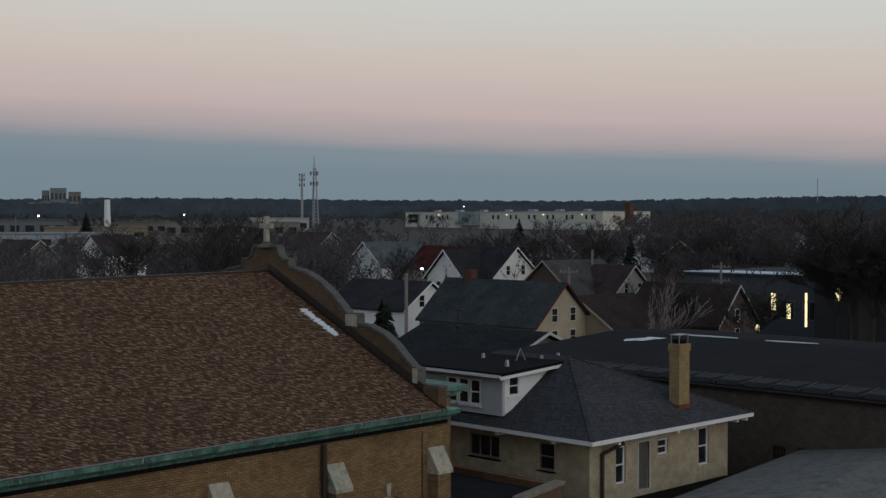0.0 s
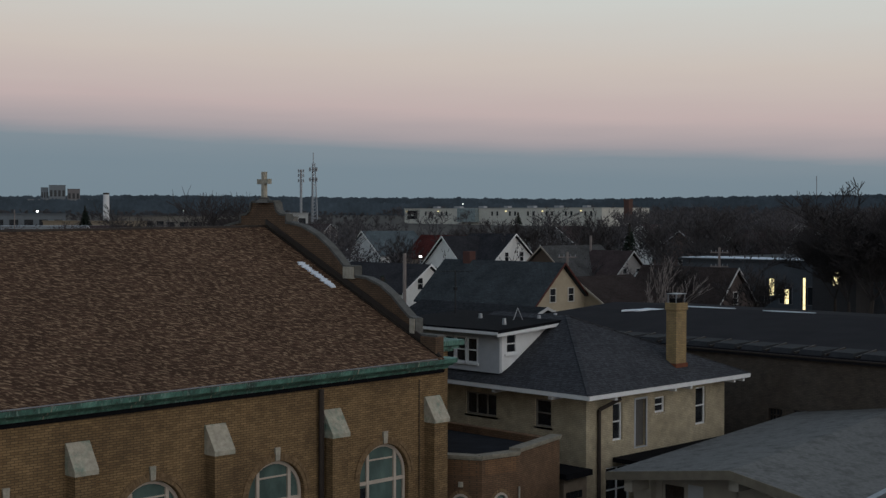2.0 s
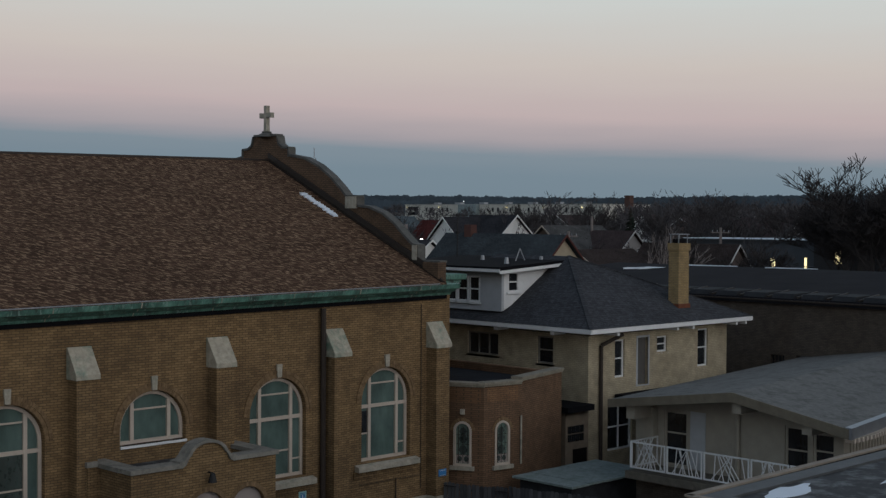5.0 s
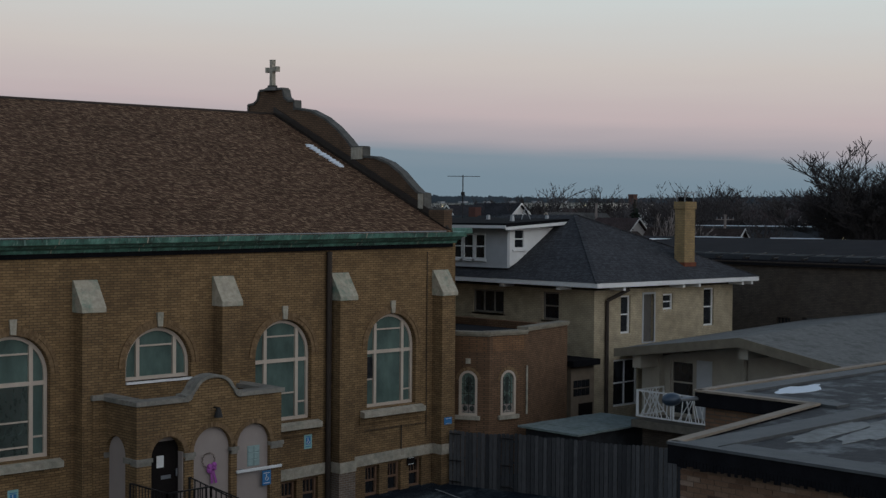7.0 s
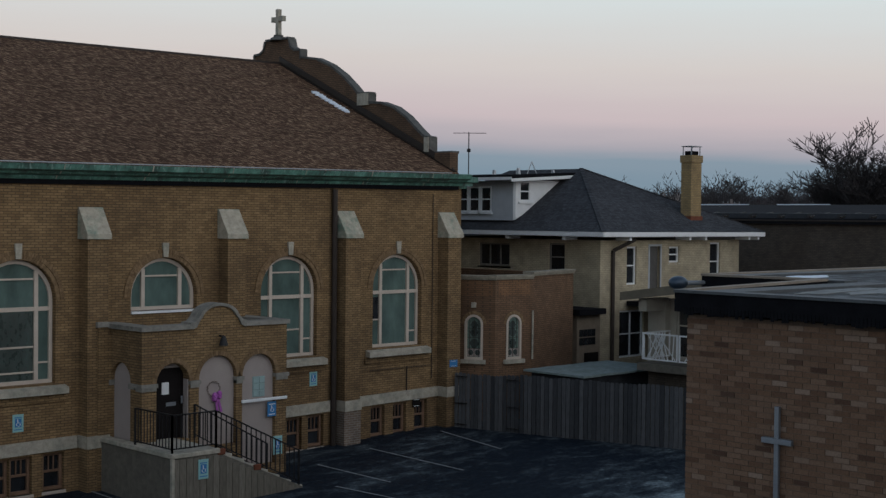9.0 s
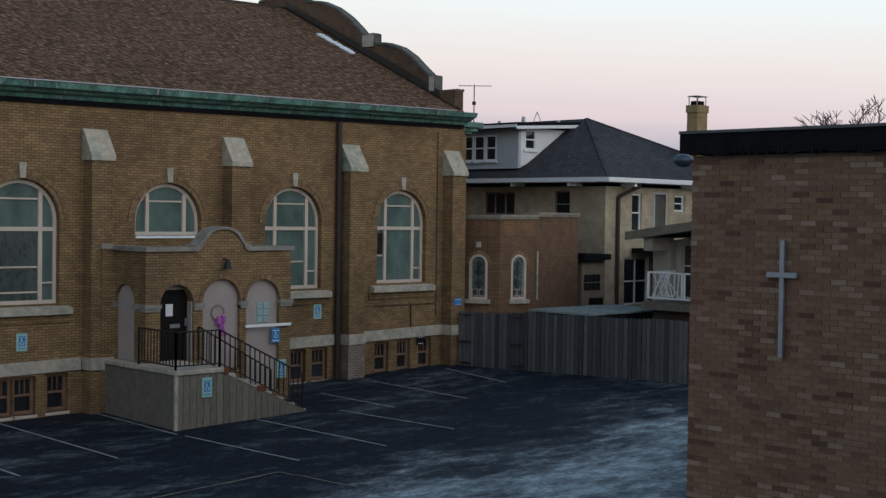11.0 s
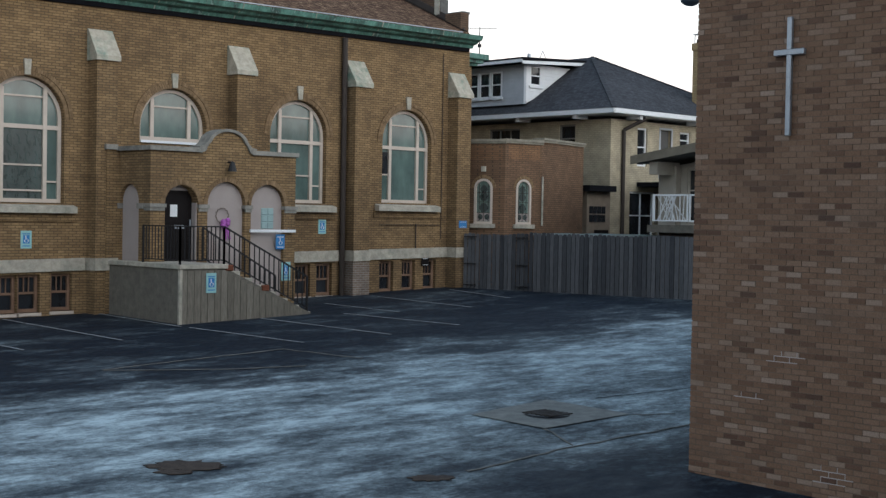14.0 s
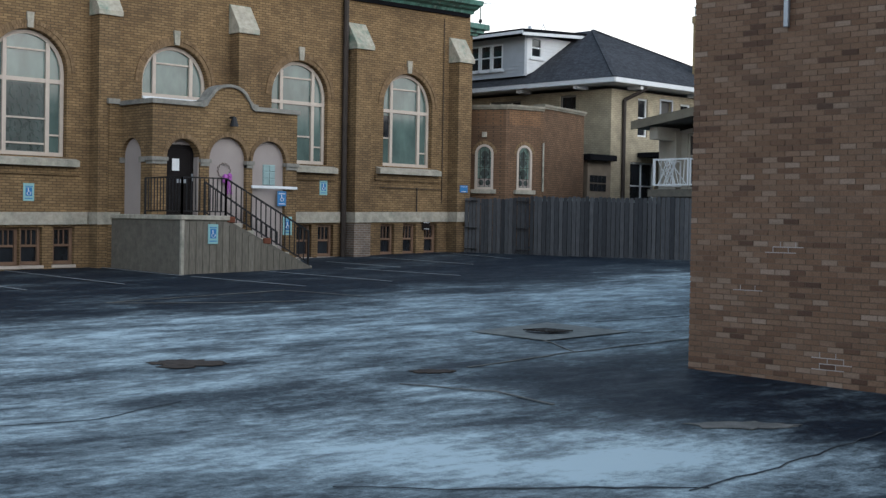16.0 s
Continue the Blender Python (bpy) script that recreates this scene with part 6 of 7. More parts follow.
def far_house(name, label, x0, x1, y0, y1, z0, ez, pz, wall, roof, along="y", trim=None, wins=(2, 1), chimney=False):
    """A gabled house on the street grid: walls, two roof slopes, gable trim and windows."""
    h = thing(name, ((x0 + x1) / 2, (y0 + y1) / 2, z0), label, "house", "houses of the neighbourhood")
    cx, cy = (x0 + x1) / 2, (y0 + y1) / 2
    wm, rm, tm = paint(wall), far_roof(roof), paint(trim or (0.6, 0.6, 0.6))
    wt = paint((0.5, 0.48, 0.44)) if trim and trim[1] < 0.1 else tm
    o = 0.4
    if along == "y":
        part("wall", slab([(x0, z0), (x1, z0), (x1, ez), (cx, pz - 0.12), (x0, ez)], [], (0, y0, 0), (1, 0, 0), (0, 0, 1), (0, y1 - y0, 0)), wm, h, world=True)
        s = (pz - ez) / (cx - x0)
        pr = [(x0 - o, ez - o * s), (cx, pz), (x1 + o, ez - o * s), (x1 + o, ez - o * s + 0.18), (cx, pz + 0.2), (x0 - o, ez - o * s + 0.18)]
        part("roof", slab(pr, [], (0, y0 - o, 0), (1, 0, 0), (0, 0, 1), (0, y1 - y0 + 2 * o, 0)), rm, h, world=True)
        part("gable_trim", slab([(a, b + 0.02) for a, b in pr], [], (0, y0 - o - 0.08, 0), (1, 0, 0), (0, 0, 1), (0, 0.075, 0)), tm, h, world=True)
    else:
        part("wall", slab([(y0, z0), (y1, z0), (y1, ez), (cy, pz - 0.12), (y0, ez)], [], (x0, 0, 0), (0, 1, 0), (0, 0, 1), (x1 - x0, 0, 0)), wm, h, world=True)
        s = (pz - ez) / (cy - y0)
        pr = [(y0 - o, ez - o * s), (cy, pz), (y1 + o, ez - o * s), (y1 + o, ez - o * s + 0.18), (cy, pz + 0.2), (y0 - o, ez - o * s + 0.18)]
        part("roof", slab(pr, [], (x0 - o, 0, 0), (0, 1, 0), (0, 0, 1), (x1 - x0 + 2 * o, 0, 0)), rm, h, world=True)
        part("gable_trim", slab([(a, b + 0.02) for a, b in pr], [], (x0 - o - 0.08, 0, 0), (0, 1, 0), (0, 0, 1), (0.075, 0, 0)), tm, h, world=True)
    for k in range(wins[0]):
        c = x0 + (x1 - x0) * (k + 1) / (wins[0] + 1)
        for z in ((ez - 1.9,) if along == "x" else (ez - 1.9, ez + 0.1) if abs(c - cx) < 1.6 else (ez - 1.9,)):
            wsash(h, "window", (c, y0 - 0.03, z), (1, 0, 0), (0, -1, 0), 0.9, 1.35, wt, None, (), (0.5,), t=0.09, sill=False)
    for k in range(wins[1]):
        c = y0 + (y1 - y0) * (k + 1) / (wins[1] + 1)
        wsash(h, "window", (x0 - 0.03, c, ez - 1.9), (0, 1, 0), (-1, 0, 0), 0.9, 1.35, wt, None, (), (0.5,), t=0.09, sill=False)
    if chimney:
        part("chimney", boxm(cx - 0.4, cx + 0.4, y1 - 3.4, y1 - 2.5, pz - 1, pz + 1.0), paint((0.09, 0.042, 0.035)), h, "red brick chimney", True)
    return h


G0 = 0.8
CRE, WHT, DRK, SLT = (0.40, 0.34, 0.25), (0.76, 0.77, 0.76), (0.035, 0.035, 0.040), (0.050, 0.058, 0.064)
far_house("neighbour_house", "cream house with broad slate roof and red gable trim", 88, 95.6, 78, 92.6, G0, 6.0, 9.5, CRE, SLT, "y", (0.085, 0.026, 0.022), (2, 3), True)
far_house("neighbour_house", "white gabled house with dark roof", 129, 138, 122, 130, G0, 7.3, 11.0, WHT, DRK, "y", WHT, (2, 2))
far_house("neighbour_house", "white cross-gabled house with dark roof", 126, 133, 124.5, 131.5, G0, 7.2, 10.7, WHT, DRK, "x", WHT, (1, 2))
far_house("neighbour_house", "tan house with dark red roof", 160, 168, 160, 172, G0, 6.2, 9.8, (0.28, 0.22, 0.18), (0.075, 0.022, 0.02), "y", (0.5, 0.45, 0.4), (2, 2))
far_house("neighbour_house", "pale blue-grey house with slate roof", 156, 168, 174.5, 183.5, G0, 6.5, 10.4, (0.55, 0.57, 0.58), (0.10, 0.125, 0.14), "x", WHT, (2, 2))
far_house("neighbour_house", "dark-roofed house with white gable end", 93.5, 101, 101, 113, G0, 5.9, 8.5, WHT, (0.04, 0.04, 0.045), "y", WHT, (2, 2))
far_house("neighbour_house", "brown shingled house with grey roof", 124, 135, 104, 113, G0, 6.0, 9.8, (0.09, 0.065, 0.05), (0.085, 0.085, 0.085), "x", (0.35, 0.3, 0.25), (2, 2))
far_house("neighbour_house", "grey gabled house with dark roof", 128, 136, 101, 107, G0, 5.8, 9.2, (0.26, 0.25, 0.25), (0.06, 0.045, 0.045), "y", (0.4, 0.4, 0.4), (2, 2))
far_house("neighbour_house", "dark cottage with brown roof", 95, 103, 74, 84, G0, 4.9, 8.1, (0.30, 0.25, 0.18), (0.045, 0.035, 0.033), "x", (0.4, 0.36, 0.3), (2, 1))
far_house("neighbour_house", "grey-blue house with slate roof", 120, 127.5, 87, 93.5, G0, 4.7, 7.6, (0.19, 0.205, 0.22), (0.062, 0.075, 0.082), "x", (0.5, 0.52, 0.52), (2, 2))
far_house("neighbour_house", "dark house with pale barge boards", 114, 121, 76.5, 88, G0, 4.6, 8.3, (0.10, 0.08, 0.075), (0.05, 0.04, 0.04), "y", (0.55, 0.55, 0.55), (1, 1))
far_house("neighbour_house", "dark low house with flat brown roof", 66, 76, 62, 74, G0, 5.4, 7.4, (0.12, 0.11, 0.10), (0.028, 0.030, 0.034), "y", (0.5, 0.5, 0.5), (2, 2))
for k, (a, r, c) in enumerate(((9.0, 330, WHT), (12.5, 420, WHT), (15.5, 360, (0.3, 0.3, 0.3)), (17.8, 300, WHT), (-14, 300, WHT), (-9, 420, (0.3, 0.28, 0.26)), (10.8, 250, (0.14, 0.10, 0.09)), (13.8, 260, (0.12, 0.09, 0.08)), (16.4, 240, (0.12, 0.09, 0.08)), (-17.5, 260, (0.2, 0.18, 0.16)), (5.5, 300, (0.2, 0.2, 0.2)), (-5.5, 330, (0.22, 0.2, 0.2)))):
    x, y = spot(a, r)
    z = land_z(x, y)
    far_house("neighbour_house", "far gabled house among bare trees", x - 5, x + 5, y - 6, y + 6, z, z + 5.5, z + 9.5, c, (0.06, 0.05, 0.05), "y" if k % 2 else "x", (0.5, 0.5, 0.5), (2, 1))

# low modern building with lit openings
mb = thing("modern_building", (148, 85, G0), "long low grey building with snowy roof and lit windows", "building")
part("wall", boxm(140, 165, 62, 99, G0, 8.2), paint((0.075, 0.085, 0.10)), mb, world=True)
part("flat_roof", boxm(139.6, 165, 61.6, 99.4, 8.2, 8.45), paint((0.05, 0.055, 0.06)), mb, world=True)
part("snow_strip", boxm(139.8, 145.5, 74, 99.0, 8.46, 8.55), SNOW, mb, "snow lying along the roof edge", True)
part("tower_block", boxm(136, 146, 73, 78.4, G0, 10.2), paint((0.05, 0.05, 0.055)), mb, world=True)
part("soffit_light", boxm(135.95, 135.99, 73.3, 78.0, 9.35, 9.6), LAMPY, mb, "lit strip under the roof edge", True)
for y, z0, z1, w in ((75.0, 5.9, 7.4, 0.8), (81.6, 2.4, 6.4, 0.28), (83.8, 3.2, 5.0, 0.5), (85.8, 4.2, 6.2, 0.6), (68.6, 3.2, 4.6, 0.6), (88.0, 1.6, 2.6, 0.6)):
    x = 135.95 if 73 < y < 78 else 139.95
    part("lit_window", boxm(x, x + 0.04, y, y + w, z0, z1), LAMPY, mb, "warm lit window strip", True)
for k in range(8):
    wsash(mb, "window", (139.97, 75.5 + k * 2.9, 3.2), (0, 1, 0), (-1, 0, 0), 1.8, 2.2, paint((0.2, 0.2, 0.22)), None, (0.5,), (), sill=False)

# long pale factory on the far side
fac = thing("factory_building", (710, 640, 5), "long pale two-storey factory with flat roof", "factory")
part("wall", boxm(688, 740, 552, 742, -8, 13.4), paint((0.55, 0.54, 0.49)), fac, world=True)
part("roof_edge", boxm(687.6, 740, 551.6, 742.4, 13.4, 14.0), paint((0.40, 0.40, 0.37)), fac, world=True)
part("glass_bay", boxm(684, 688, 664, 682, 4, 13.8), glass("factory_glass", (0.22, 0.27, 0.28)), fac, "glazed entrance bay", True)
for k in range(11):
    y = 560 + k * 17
    if 660 < y < 685:
        continue
    for j in range(2):
        part("window", boxm(687.8, 687.98, y + j * 5, y + j * 5 + 1.6, 8.5, 11.5), DARKG, fac, world=True)
    if k % 2 == 0:
        part("wall_light", boxm(687.4, 687.9, y + 9, y + 9.9, 11.4, 12.0), LAMPY, fac, "lit wall lamp", True)
for y in (735, 739):
    part("window", boxm(687.8, 687.98, y - 7, y, 6.0, 8.3), DARKG, fac, world=True)
    part("window", boxm(687.8, 687.98, y - 7, y, 9.6, 12.2), DARKG, fac, world=True)
for k in range(7):
    y = 570 + k * 24
    part("roof_unit", boxm(695, 699, y, y + 4 + k % 3, 14.0, 15.4), GREYM, fac, world=True)

fac.location.z += 1.4

# masts
def lattice_mast(a, r, z0, z1, w):
    x, y = spot(a, r)
    m = thing("radio_mast", (x, y, z0), "tall grey lattice radio mast with aerials", "mast", "radio masts")
    c = [(-w, -w), (w, -w), (0, w)]
    h = z1 - z0
    for q in c:
        part("leg", beam(B(), (q[0], q[1], 0), (q[0] * 0.35, q[1] * 0.35, h), 0.45), GREYM, m)
    bm = B()
    n = int(h / 2.2)
    for k in range(n):
        f0, f1 = 1 - 0.65 * k / n, 1 - 0.65 * (k + 1) / n
        for i in range(3):
            p, q = c[i], c[(i + 1) % 3]
            beam(bm, (p[0] * f0, p[1] * f0, h * k / n), (q[0] * f1, q[1] * f1, h * (k + 1) / n), 0.22)
    part("lattice", bm, GREYM, m)
    part("tip", beam(B(), (0, 0, h), (0, 0, h + 7), 0.4), GREYM, m)
    for zz in (h * 0.74, h * 0.90):
        for k in range(6):
            t = k * math.pi / 3
            part("aerial", beam(B(), (2.6 * math.cos(t), 2.6 * math.sin(t), zz - 1.3), (2.6 * math.cos(t), 2.6 * math.sin(t), zz + 1.3), 0.7, 0.5), GREYM, m)
        bm = B()
        for k in range(6):
            t = k * math.pi / 3
            beam(bm, (0, 0, zz), (2.6 * math.cos(t), 2.6 * math.sin(t), zz), 0.15)
        part("aerial_frame", bm, GREYM, m)


lattice_mast(-5.53, 892, 3, 45, 2.2)
x, y = spot(-6.05, 880)
mp = thing("monopole_mast", (x, y, 6), "slim monopole mast with clustered aerials", "mast", "radio masts")
part("pole", beam(B(), (0, 0, 0), (0, 0, 34), 1.2, 1.2, 8), GREYM, mp)
for zz in (27, 30.5, 33.5):
    for k in range(6):
        t = k * math.pi / 3
        part("aerial", beam(B(), (1.9 * math.cos(t), 1.9 * math.sin(t), zz - 1.1), (1.9 * math.cos(t), 1.9 * math.sin(t), zz + 1.1), 0.45, 0.25), GREYM, mp)
    part("aerial_frame", beam(B(), (-1.9, 0, zz), (1.9, 0, zz), 0.25), GREYM, mp)
x, y = spot(15.7, 1500)
rm = thing("radio_mast", (x, y, 15), "thin distant radio mast", "mast", "radio masts")
part("mast", beam(B(), (0, 0, 0), (0, 0, 36), 0.6), GREYM, rm)
x, y = spot(-14.15, 720)
st = thing("smoke_stack", (x, y, 5), "white smoke stack with dark rim", "chimney stack")
bm = B()
bmesh.ops.create_cone(bm, cap_ends=True, segments=16, radius1=1.8, radius2=1.5, depth=17, matrix=Matrix.Translation((0, 0, 8.5)))
part("shaft", bm, WHITE, st, smooth=False)
bm = B()
bmesh.ops.create_cone(bm, cap_ends=True, segments=16, radius1=1.65, radius2=1.65, depth=0.9, matrix=Matrix.Translation((0, 0, 17.2)))
part("rim", bm, PIPE, st)
x, y = spot(7.95, 850)
bt = thing("brick_tower", (x, y, 6), "square brown brick tower among trees", "tower")
part("shaft", boxm(-2, 2, -2, 2, 0, 14), paint((0.10, 0.055, 0.045)), bt)
part("belfry", boxm(-2.2, 2.2, -2.2, 2.2, 14, 15), paint((0.10, 0.055, 0.045)), bt)
for k, (a, r, w, d, z1, c) in enumerate(((-13.0, 420, 40, 16, 7.5, (0.22, 0.20, 0.17)), (-11.2, 700, 60, 18, 10.0, (0.16, 0.15, 0.14)), (-17.0, 480, 60, 26, 8.0, (0.30, 0.34, 0.38)), (-16.1, 2300, 26, 22, 52, (0.17, 0.19, 0.21)), (-15.45, 2300, 20, 20, 46, (0.17, 0.16, 0.165)), (-16.6, 2300, 12, 16, 48, (0.14, 0.165, 0.19)), (-15.9, 1900, 90, 40, 26, (0.22, 0.23, 0.24)), (-19.0, 640, 70, 34, 11.5, (0.13, 0.15, 0.17)), (-14.6, 560, 40, 20, 9.0, (0.24, 0.20, 0.15)), (-9.0, 620, 60, 20, 10.5, (0.20, 0.19, 0.17)), (-7.0, 700, 30, 16, 12, (0.4, 0.41, 0.41)), (1.8, 300, 30, 14, 7.6, (0.42, 0.45, 0.47)), (-18.5, 330, 50, 20, 6.6, (0.20, 0.23, 0.26)))):
    x, y = spot(a, r)
    z0 = land_z(x, y) - 2
    b = thing("tower_block" if r > 2000 else "industrial_building", (x, y, z0), "far flat-roofed block on the plain", "building", rz=VIEW - a - 90)
    part("wall", boxm(-w / 2, w / 2, -d / 2, d / 2, 0, z1 - z0), paint(c), b)
    part("roof", boxm(-w / 2 - 0.4, w / 2 + 0.4, -d / 2 - 0.4, d / 2 + 0.4, z1 - z0, z1 - z0 + 0.5), paint(tuple(q * 0.8 for q in c)), b)
    n = max(3, int(w / 6))
    for j in range(n):
        q = -w / 2 + w * (j + 0.5) / n
        part("window", boxm(q - w / n * 0.3, q + w / n * 0.3, -d / 2 - 0.06, -d / 2 - 0.01, (z1 - z0) * 0.55, (z1 - z0) * 0.8), DARKG, b)

# poles
def utility_pole(a, r, z1, arms=1, w=0.24):
    x, y = spot(a, r)
    p = thing("utility_pole", (x, y, land_z(x, y)), "grey wooden utility pole with crossarm", "utility pole", "utility poles", rz=VIEW - a - 90)
    h = z1 - land_z(x, y)
    part("shaft", beam(B(), (0, 0, -0.3), (0, 0, h), w, w, 8), PALEB, p)
    for k in range(arms):
        arm = part("crossarm", beam(B(), (-1.1, 0, h - 0.6 - k * 1.7), (1.1, 0, h - 0.6 - k * 1.7), 0.14), PALEB, p)
        for q in (-0.95, -0.4, 0.4, 0.95):
            part("insulator", beam(B(), (q, 0, h - 0.55 - k * 1.7), (q, 0, h - 0.3 - k * 1.7), 0.08, 0.08, 6), GREYM, arm)


for q in ((-1.65, 118, 10.6, 0), (6.35, 170, 11.2, 0), (11.75, 165, 9.9, 2), (5.35, 160, 9.4, 1), (-16.9, 190, 9, 0), (-10.0, 260, 10, 1), (-17.8, 420, 14, 0), (9.2, 300, 11, 1)):
    utility_pole(*q)

# street lights and far lamps, lit
for a, r, z, m, s in ((-0.95, 205, 7.1, LAMPW, 0.34), (3.25, 185, 8.0, LAMPW, 0.36), (3.05, 180, 5.6, LAMPR, 0.38), (3.42, 186, 6.2, LAMPW, 0.34), (-16.9, 900, 12, LAMPW, 1.1), (-8.2, 700, 4, LAMPY, 0.8), (-8.9, 650, 6.5, LAMPW, 0.7), (-16.5, 260, 3.4, LAMPW, 0.32), (-8.15, 1900, 17, LAMPW, 1.6), (0.0, 1800, 20, LAMPW, 1.4), (0.9, 1800, 21, LAMPW, 1.2), (8.6, 420, 6, LAMPY, 0.3), (13.0, 520, 9, LAMPW, 0.4), (-12.0, 800, 8, LAMPY, 0.7), (-11.0, 1200, 12, LAMPW, 0.9), (6.2, 420, 5, LAMPY, 0.35)):
    x, y = spot(a, r)
    zg = land_z(x, y)
    lt = thing("street_lamp", (x, y, zg), "lit street lamp on a slim pole", "street lamp", "street lamps")
    part("pole", beam(B(), (0, 0, 0), (0, 0, max(1.0, z - zg)), 0.12 + r * 0.0002), GREYM, lt)
    bm = B()
    bmesh.ops.create_icosphere(bm, subdivisions=2, radius=s * 0.7, matrix=Matrix.Translation((0, 0, max(1.0, z - zg) + s * 0.4)) @ Matrix.Diagonal((1, 1, 0.8, 1)))
    part("lamp_head", bm, m, lt, "lit lamp head")


# ---- trees ----
def grow(seed, h, spread, levels=5, thick=0.02, split=3, fine=0.012, up=0.25, bare=0.28):
    """Segments (a, b, ra, rb) of a bare tree of height h."""
    rn = random.Random(seed)
    out = []

    def limb(p, d, ln, r, lv):
        q = p
        n = 3 if lv < 2 else 2
        for k in range(n):
            d = (d + Vector((rn.uniform(-1, 1), rn.uniform(-1, 1), rn.uniform(-0.3, 0.7))) * 0.16).normalized()
            e = q + d * ln / n
            r2 = r * 0.86
            out.append((q, e, r, r2))
            if lv >= 1 and lv < levels and k < n - 1:
                sd = (d + Vector((rn.uniform(-1, 1), rn.uniform(-1, 1), rn.uniform(-0.2, 0.6))) * spread).normalized()
                limb(e, sd, ln * rn.uniform(0.5, 0.75), r2 * 0.6, lv + 1)
            q, r = e, r2
        if lv < levels:
            for k in range(split if lv else split + 1):
                sd = (d + Vector((rn.uniform(-1, 1), rn.uniform(-1, 1), rn.uniform(-0.15, up))) * spread).normalized()
                limb(q, sd, ln * rn.uniform(0.55, 0.85), max(fine, r * 0.62), lv + 1)

    limb(Vector((0, 0, -0.2)), Vector((0, 0, 1)), h * bare, h * thick, 0)
    top = max(e.z for _, e, _, _ in out)
    k = h / top
    return [(a * k, b * k, r, s) for a, b, r, s in out]


def limb_mesh(name, segs, sides_of):
    vs, fs = [], []
    for a, b, ra, rb in segs:
        ax = (b - a).normalized()
        s = ax.cross(Vector((0, 0, 1)) if abs(ax.z) < 0.9 else Vector((1, 0, 0))).normalized()
        u = s.cross(ax)
        n = sides_of(ra)
        i = len(vs)
        for c, r in ((a, ra), (b, rb)):
            vs += [c + s * (r * math.cos(2 * math.pi * k / n)) + u * (r * math.sin(2 * math.pi * k / n)) for k in range(n)]
        fs += [(i + k, i + (k + 1) % n, i + n + (k + 1) % n, i + n + k) for k in range(n)]
    me = bpy.data.meshes.new(name)
    me.from_pydata([tuple(v) for v in vs], [], fs)
    return me


def bare_tree(x, y, h, seed, spread, label, bark=None, twig=None, levels=5, split=3, fine=0.02, thick=0.02, bare=0.28):
    t = thing("bare_tree", (x, y, land_z(x, y)), label, "tree", "bare trees")
    segs = grow(seed, h, spread, levels, thick, split, fine, bare=bare)
    cut = h * thick * 0.42
    for nm, pick, mat in (("trunk", [q for q in segs if q[2] > cut], bark or BARK), ("crown", [q for q in segs if q[2] <= cut], twig or TWIG)):
        me = limb_mesh(nm, pick, lambda r: 7 if r > 0.12 else 3)
        me.materials.append(mat)
        ob = new(nm, me)
        ob.parent = t
    return t


x, y = spot(17.7, 140)
bare_tree(x, y, 16.8, 4, 0.95, "large dark bare tree with broad spreading crown", levels=6, split=3, fine=0.040, thick=0.022, bare=0.17)
x, y = spot(8.4, 112)
bare_tree(x, y, 9.8, 9, 0.55, "pale-barked bare tree with upright limbs", PALEB, PALEB, 5, 2, 0.022, 0.015, 0.16)
for k, (a, r, h) in enumerate(((-11.0, 150, 16.5), (-9.6, 160, 17.2), (-8.2, 165, 16.8), (-13.0, 170, 15.5), (9.6, 130, 11.5), (11.9, 175, 12.0), (18.3, 175, 15), (14.7, 190, 13), (5.4, 260, 13), (13.2, 130, 9.5), (1.2, 240, 11.5), (19.6, 160, 14), (-1.6, 200, 11), (4.4, 190, 11.5), (8.9, 235, 12.5))):
    x, y = spot(a, r)
    bare_tree(x, y, h - land_z(x, y), 20 + k, 0.75, "bare winter tree with fine brown twigs", levels=5, split=3, fine=0.03, thick=0.018)

for k, (a, r, h) in enumerate(((0.9, 210, 11.0), (2.6, 250, 11.6), (3.9, 230, 11.8), (6.3, 220, 13.0), (7.1, 240, 13.2), (9.3, 210, 11.8), (10.4, 235, 12.6), (11.2, 222, 13.4), (12.6, 240, 12.2))):
    x, y = spot(a, r)
    bare_tree(x, y, h + 1.3 - land_z(x, y), 80 + k, 0.7, "slender bare tree behind the houses", PALEB, TWIG, levels=5, split=3, fine=0.038, thick=0.015)


def fir_tree(a, r, z1, w, label):
    x, y = spot(a, r)
    t = thing("fir_tree", (x, y, land_z(x, y)), label, "tree", "fir trees")
    h = z1 - land_z(x, y)
    part("trunk", beam(B(), (0, 0, 0), (0, 0, h * 0.95), 0.3, 0.3, 6), BARK, t)
    rn = random.Random(int(r))
    bm = B()
    for k in range(420):
        f = rn.random() ** 0.8
        z = h * (0.08 + 0.9 * f)
        rad = w * (1 - f) * rn.uniform(0.6, 1.1) + 0.15
        t0 = rn.uniform(0, 2 * math.pi)
        d = Vector((math.cos(t0), math.sin(t0), 0))
        s = Vector((-d.y, d.x, 0)) * rad * 0.22
        p = Vector((0, 0, z))
        q = p + d * rad - Vector((0, 0, rad * 0.32))
        vs = [bm.verts.new(v) for v in (p, p + d * rad * 0.6 + s, q, p + d * rad * 0.6 - s - Vector((0, 0, 0.12)))]
        bm.faces.new(vs)
    part("crown", bm, NEEDLE, t)


fir_tree(3.25, 410, 14.2, 5.0, "dark conical fir tree")
fir_tree(8.0, 230, 12.5, 3.2, "dark green fir by a lit yard")
fir_tree(-2.6, 125, 8.5, 3.0, "dark rounded evergreen between houses")
fir_tree(-15.0, 520, 16, 5.0, "dark evergreen clump by the works")


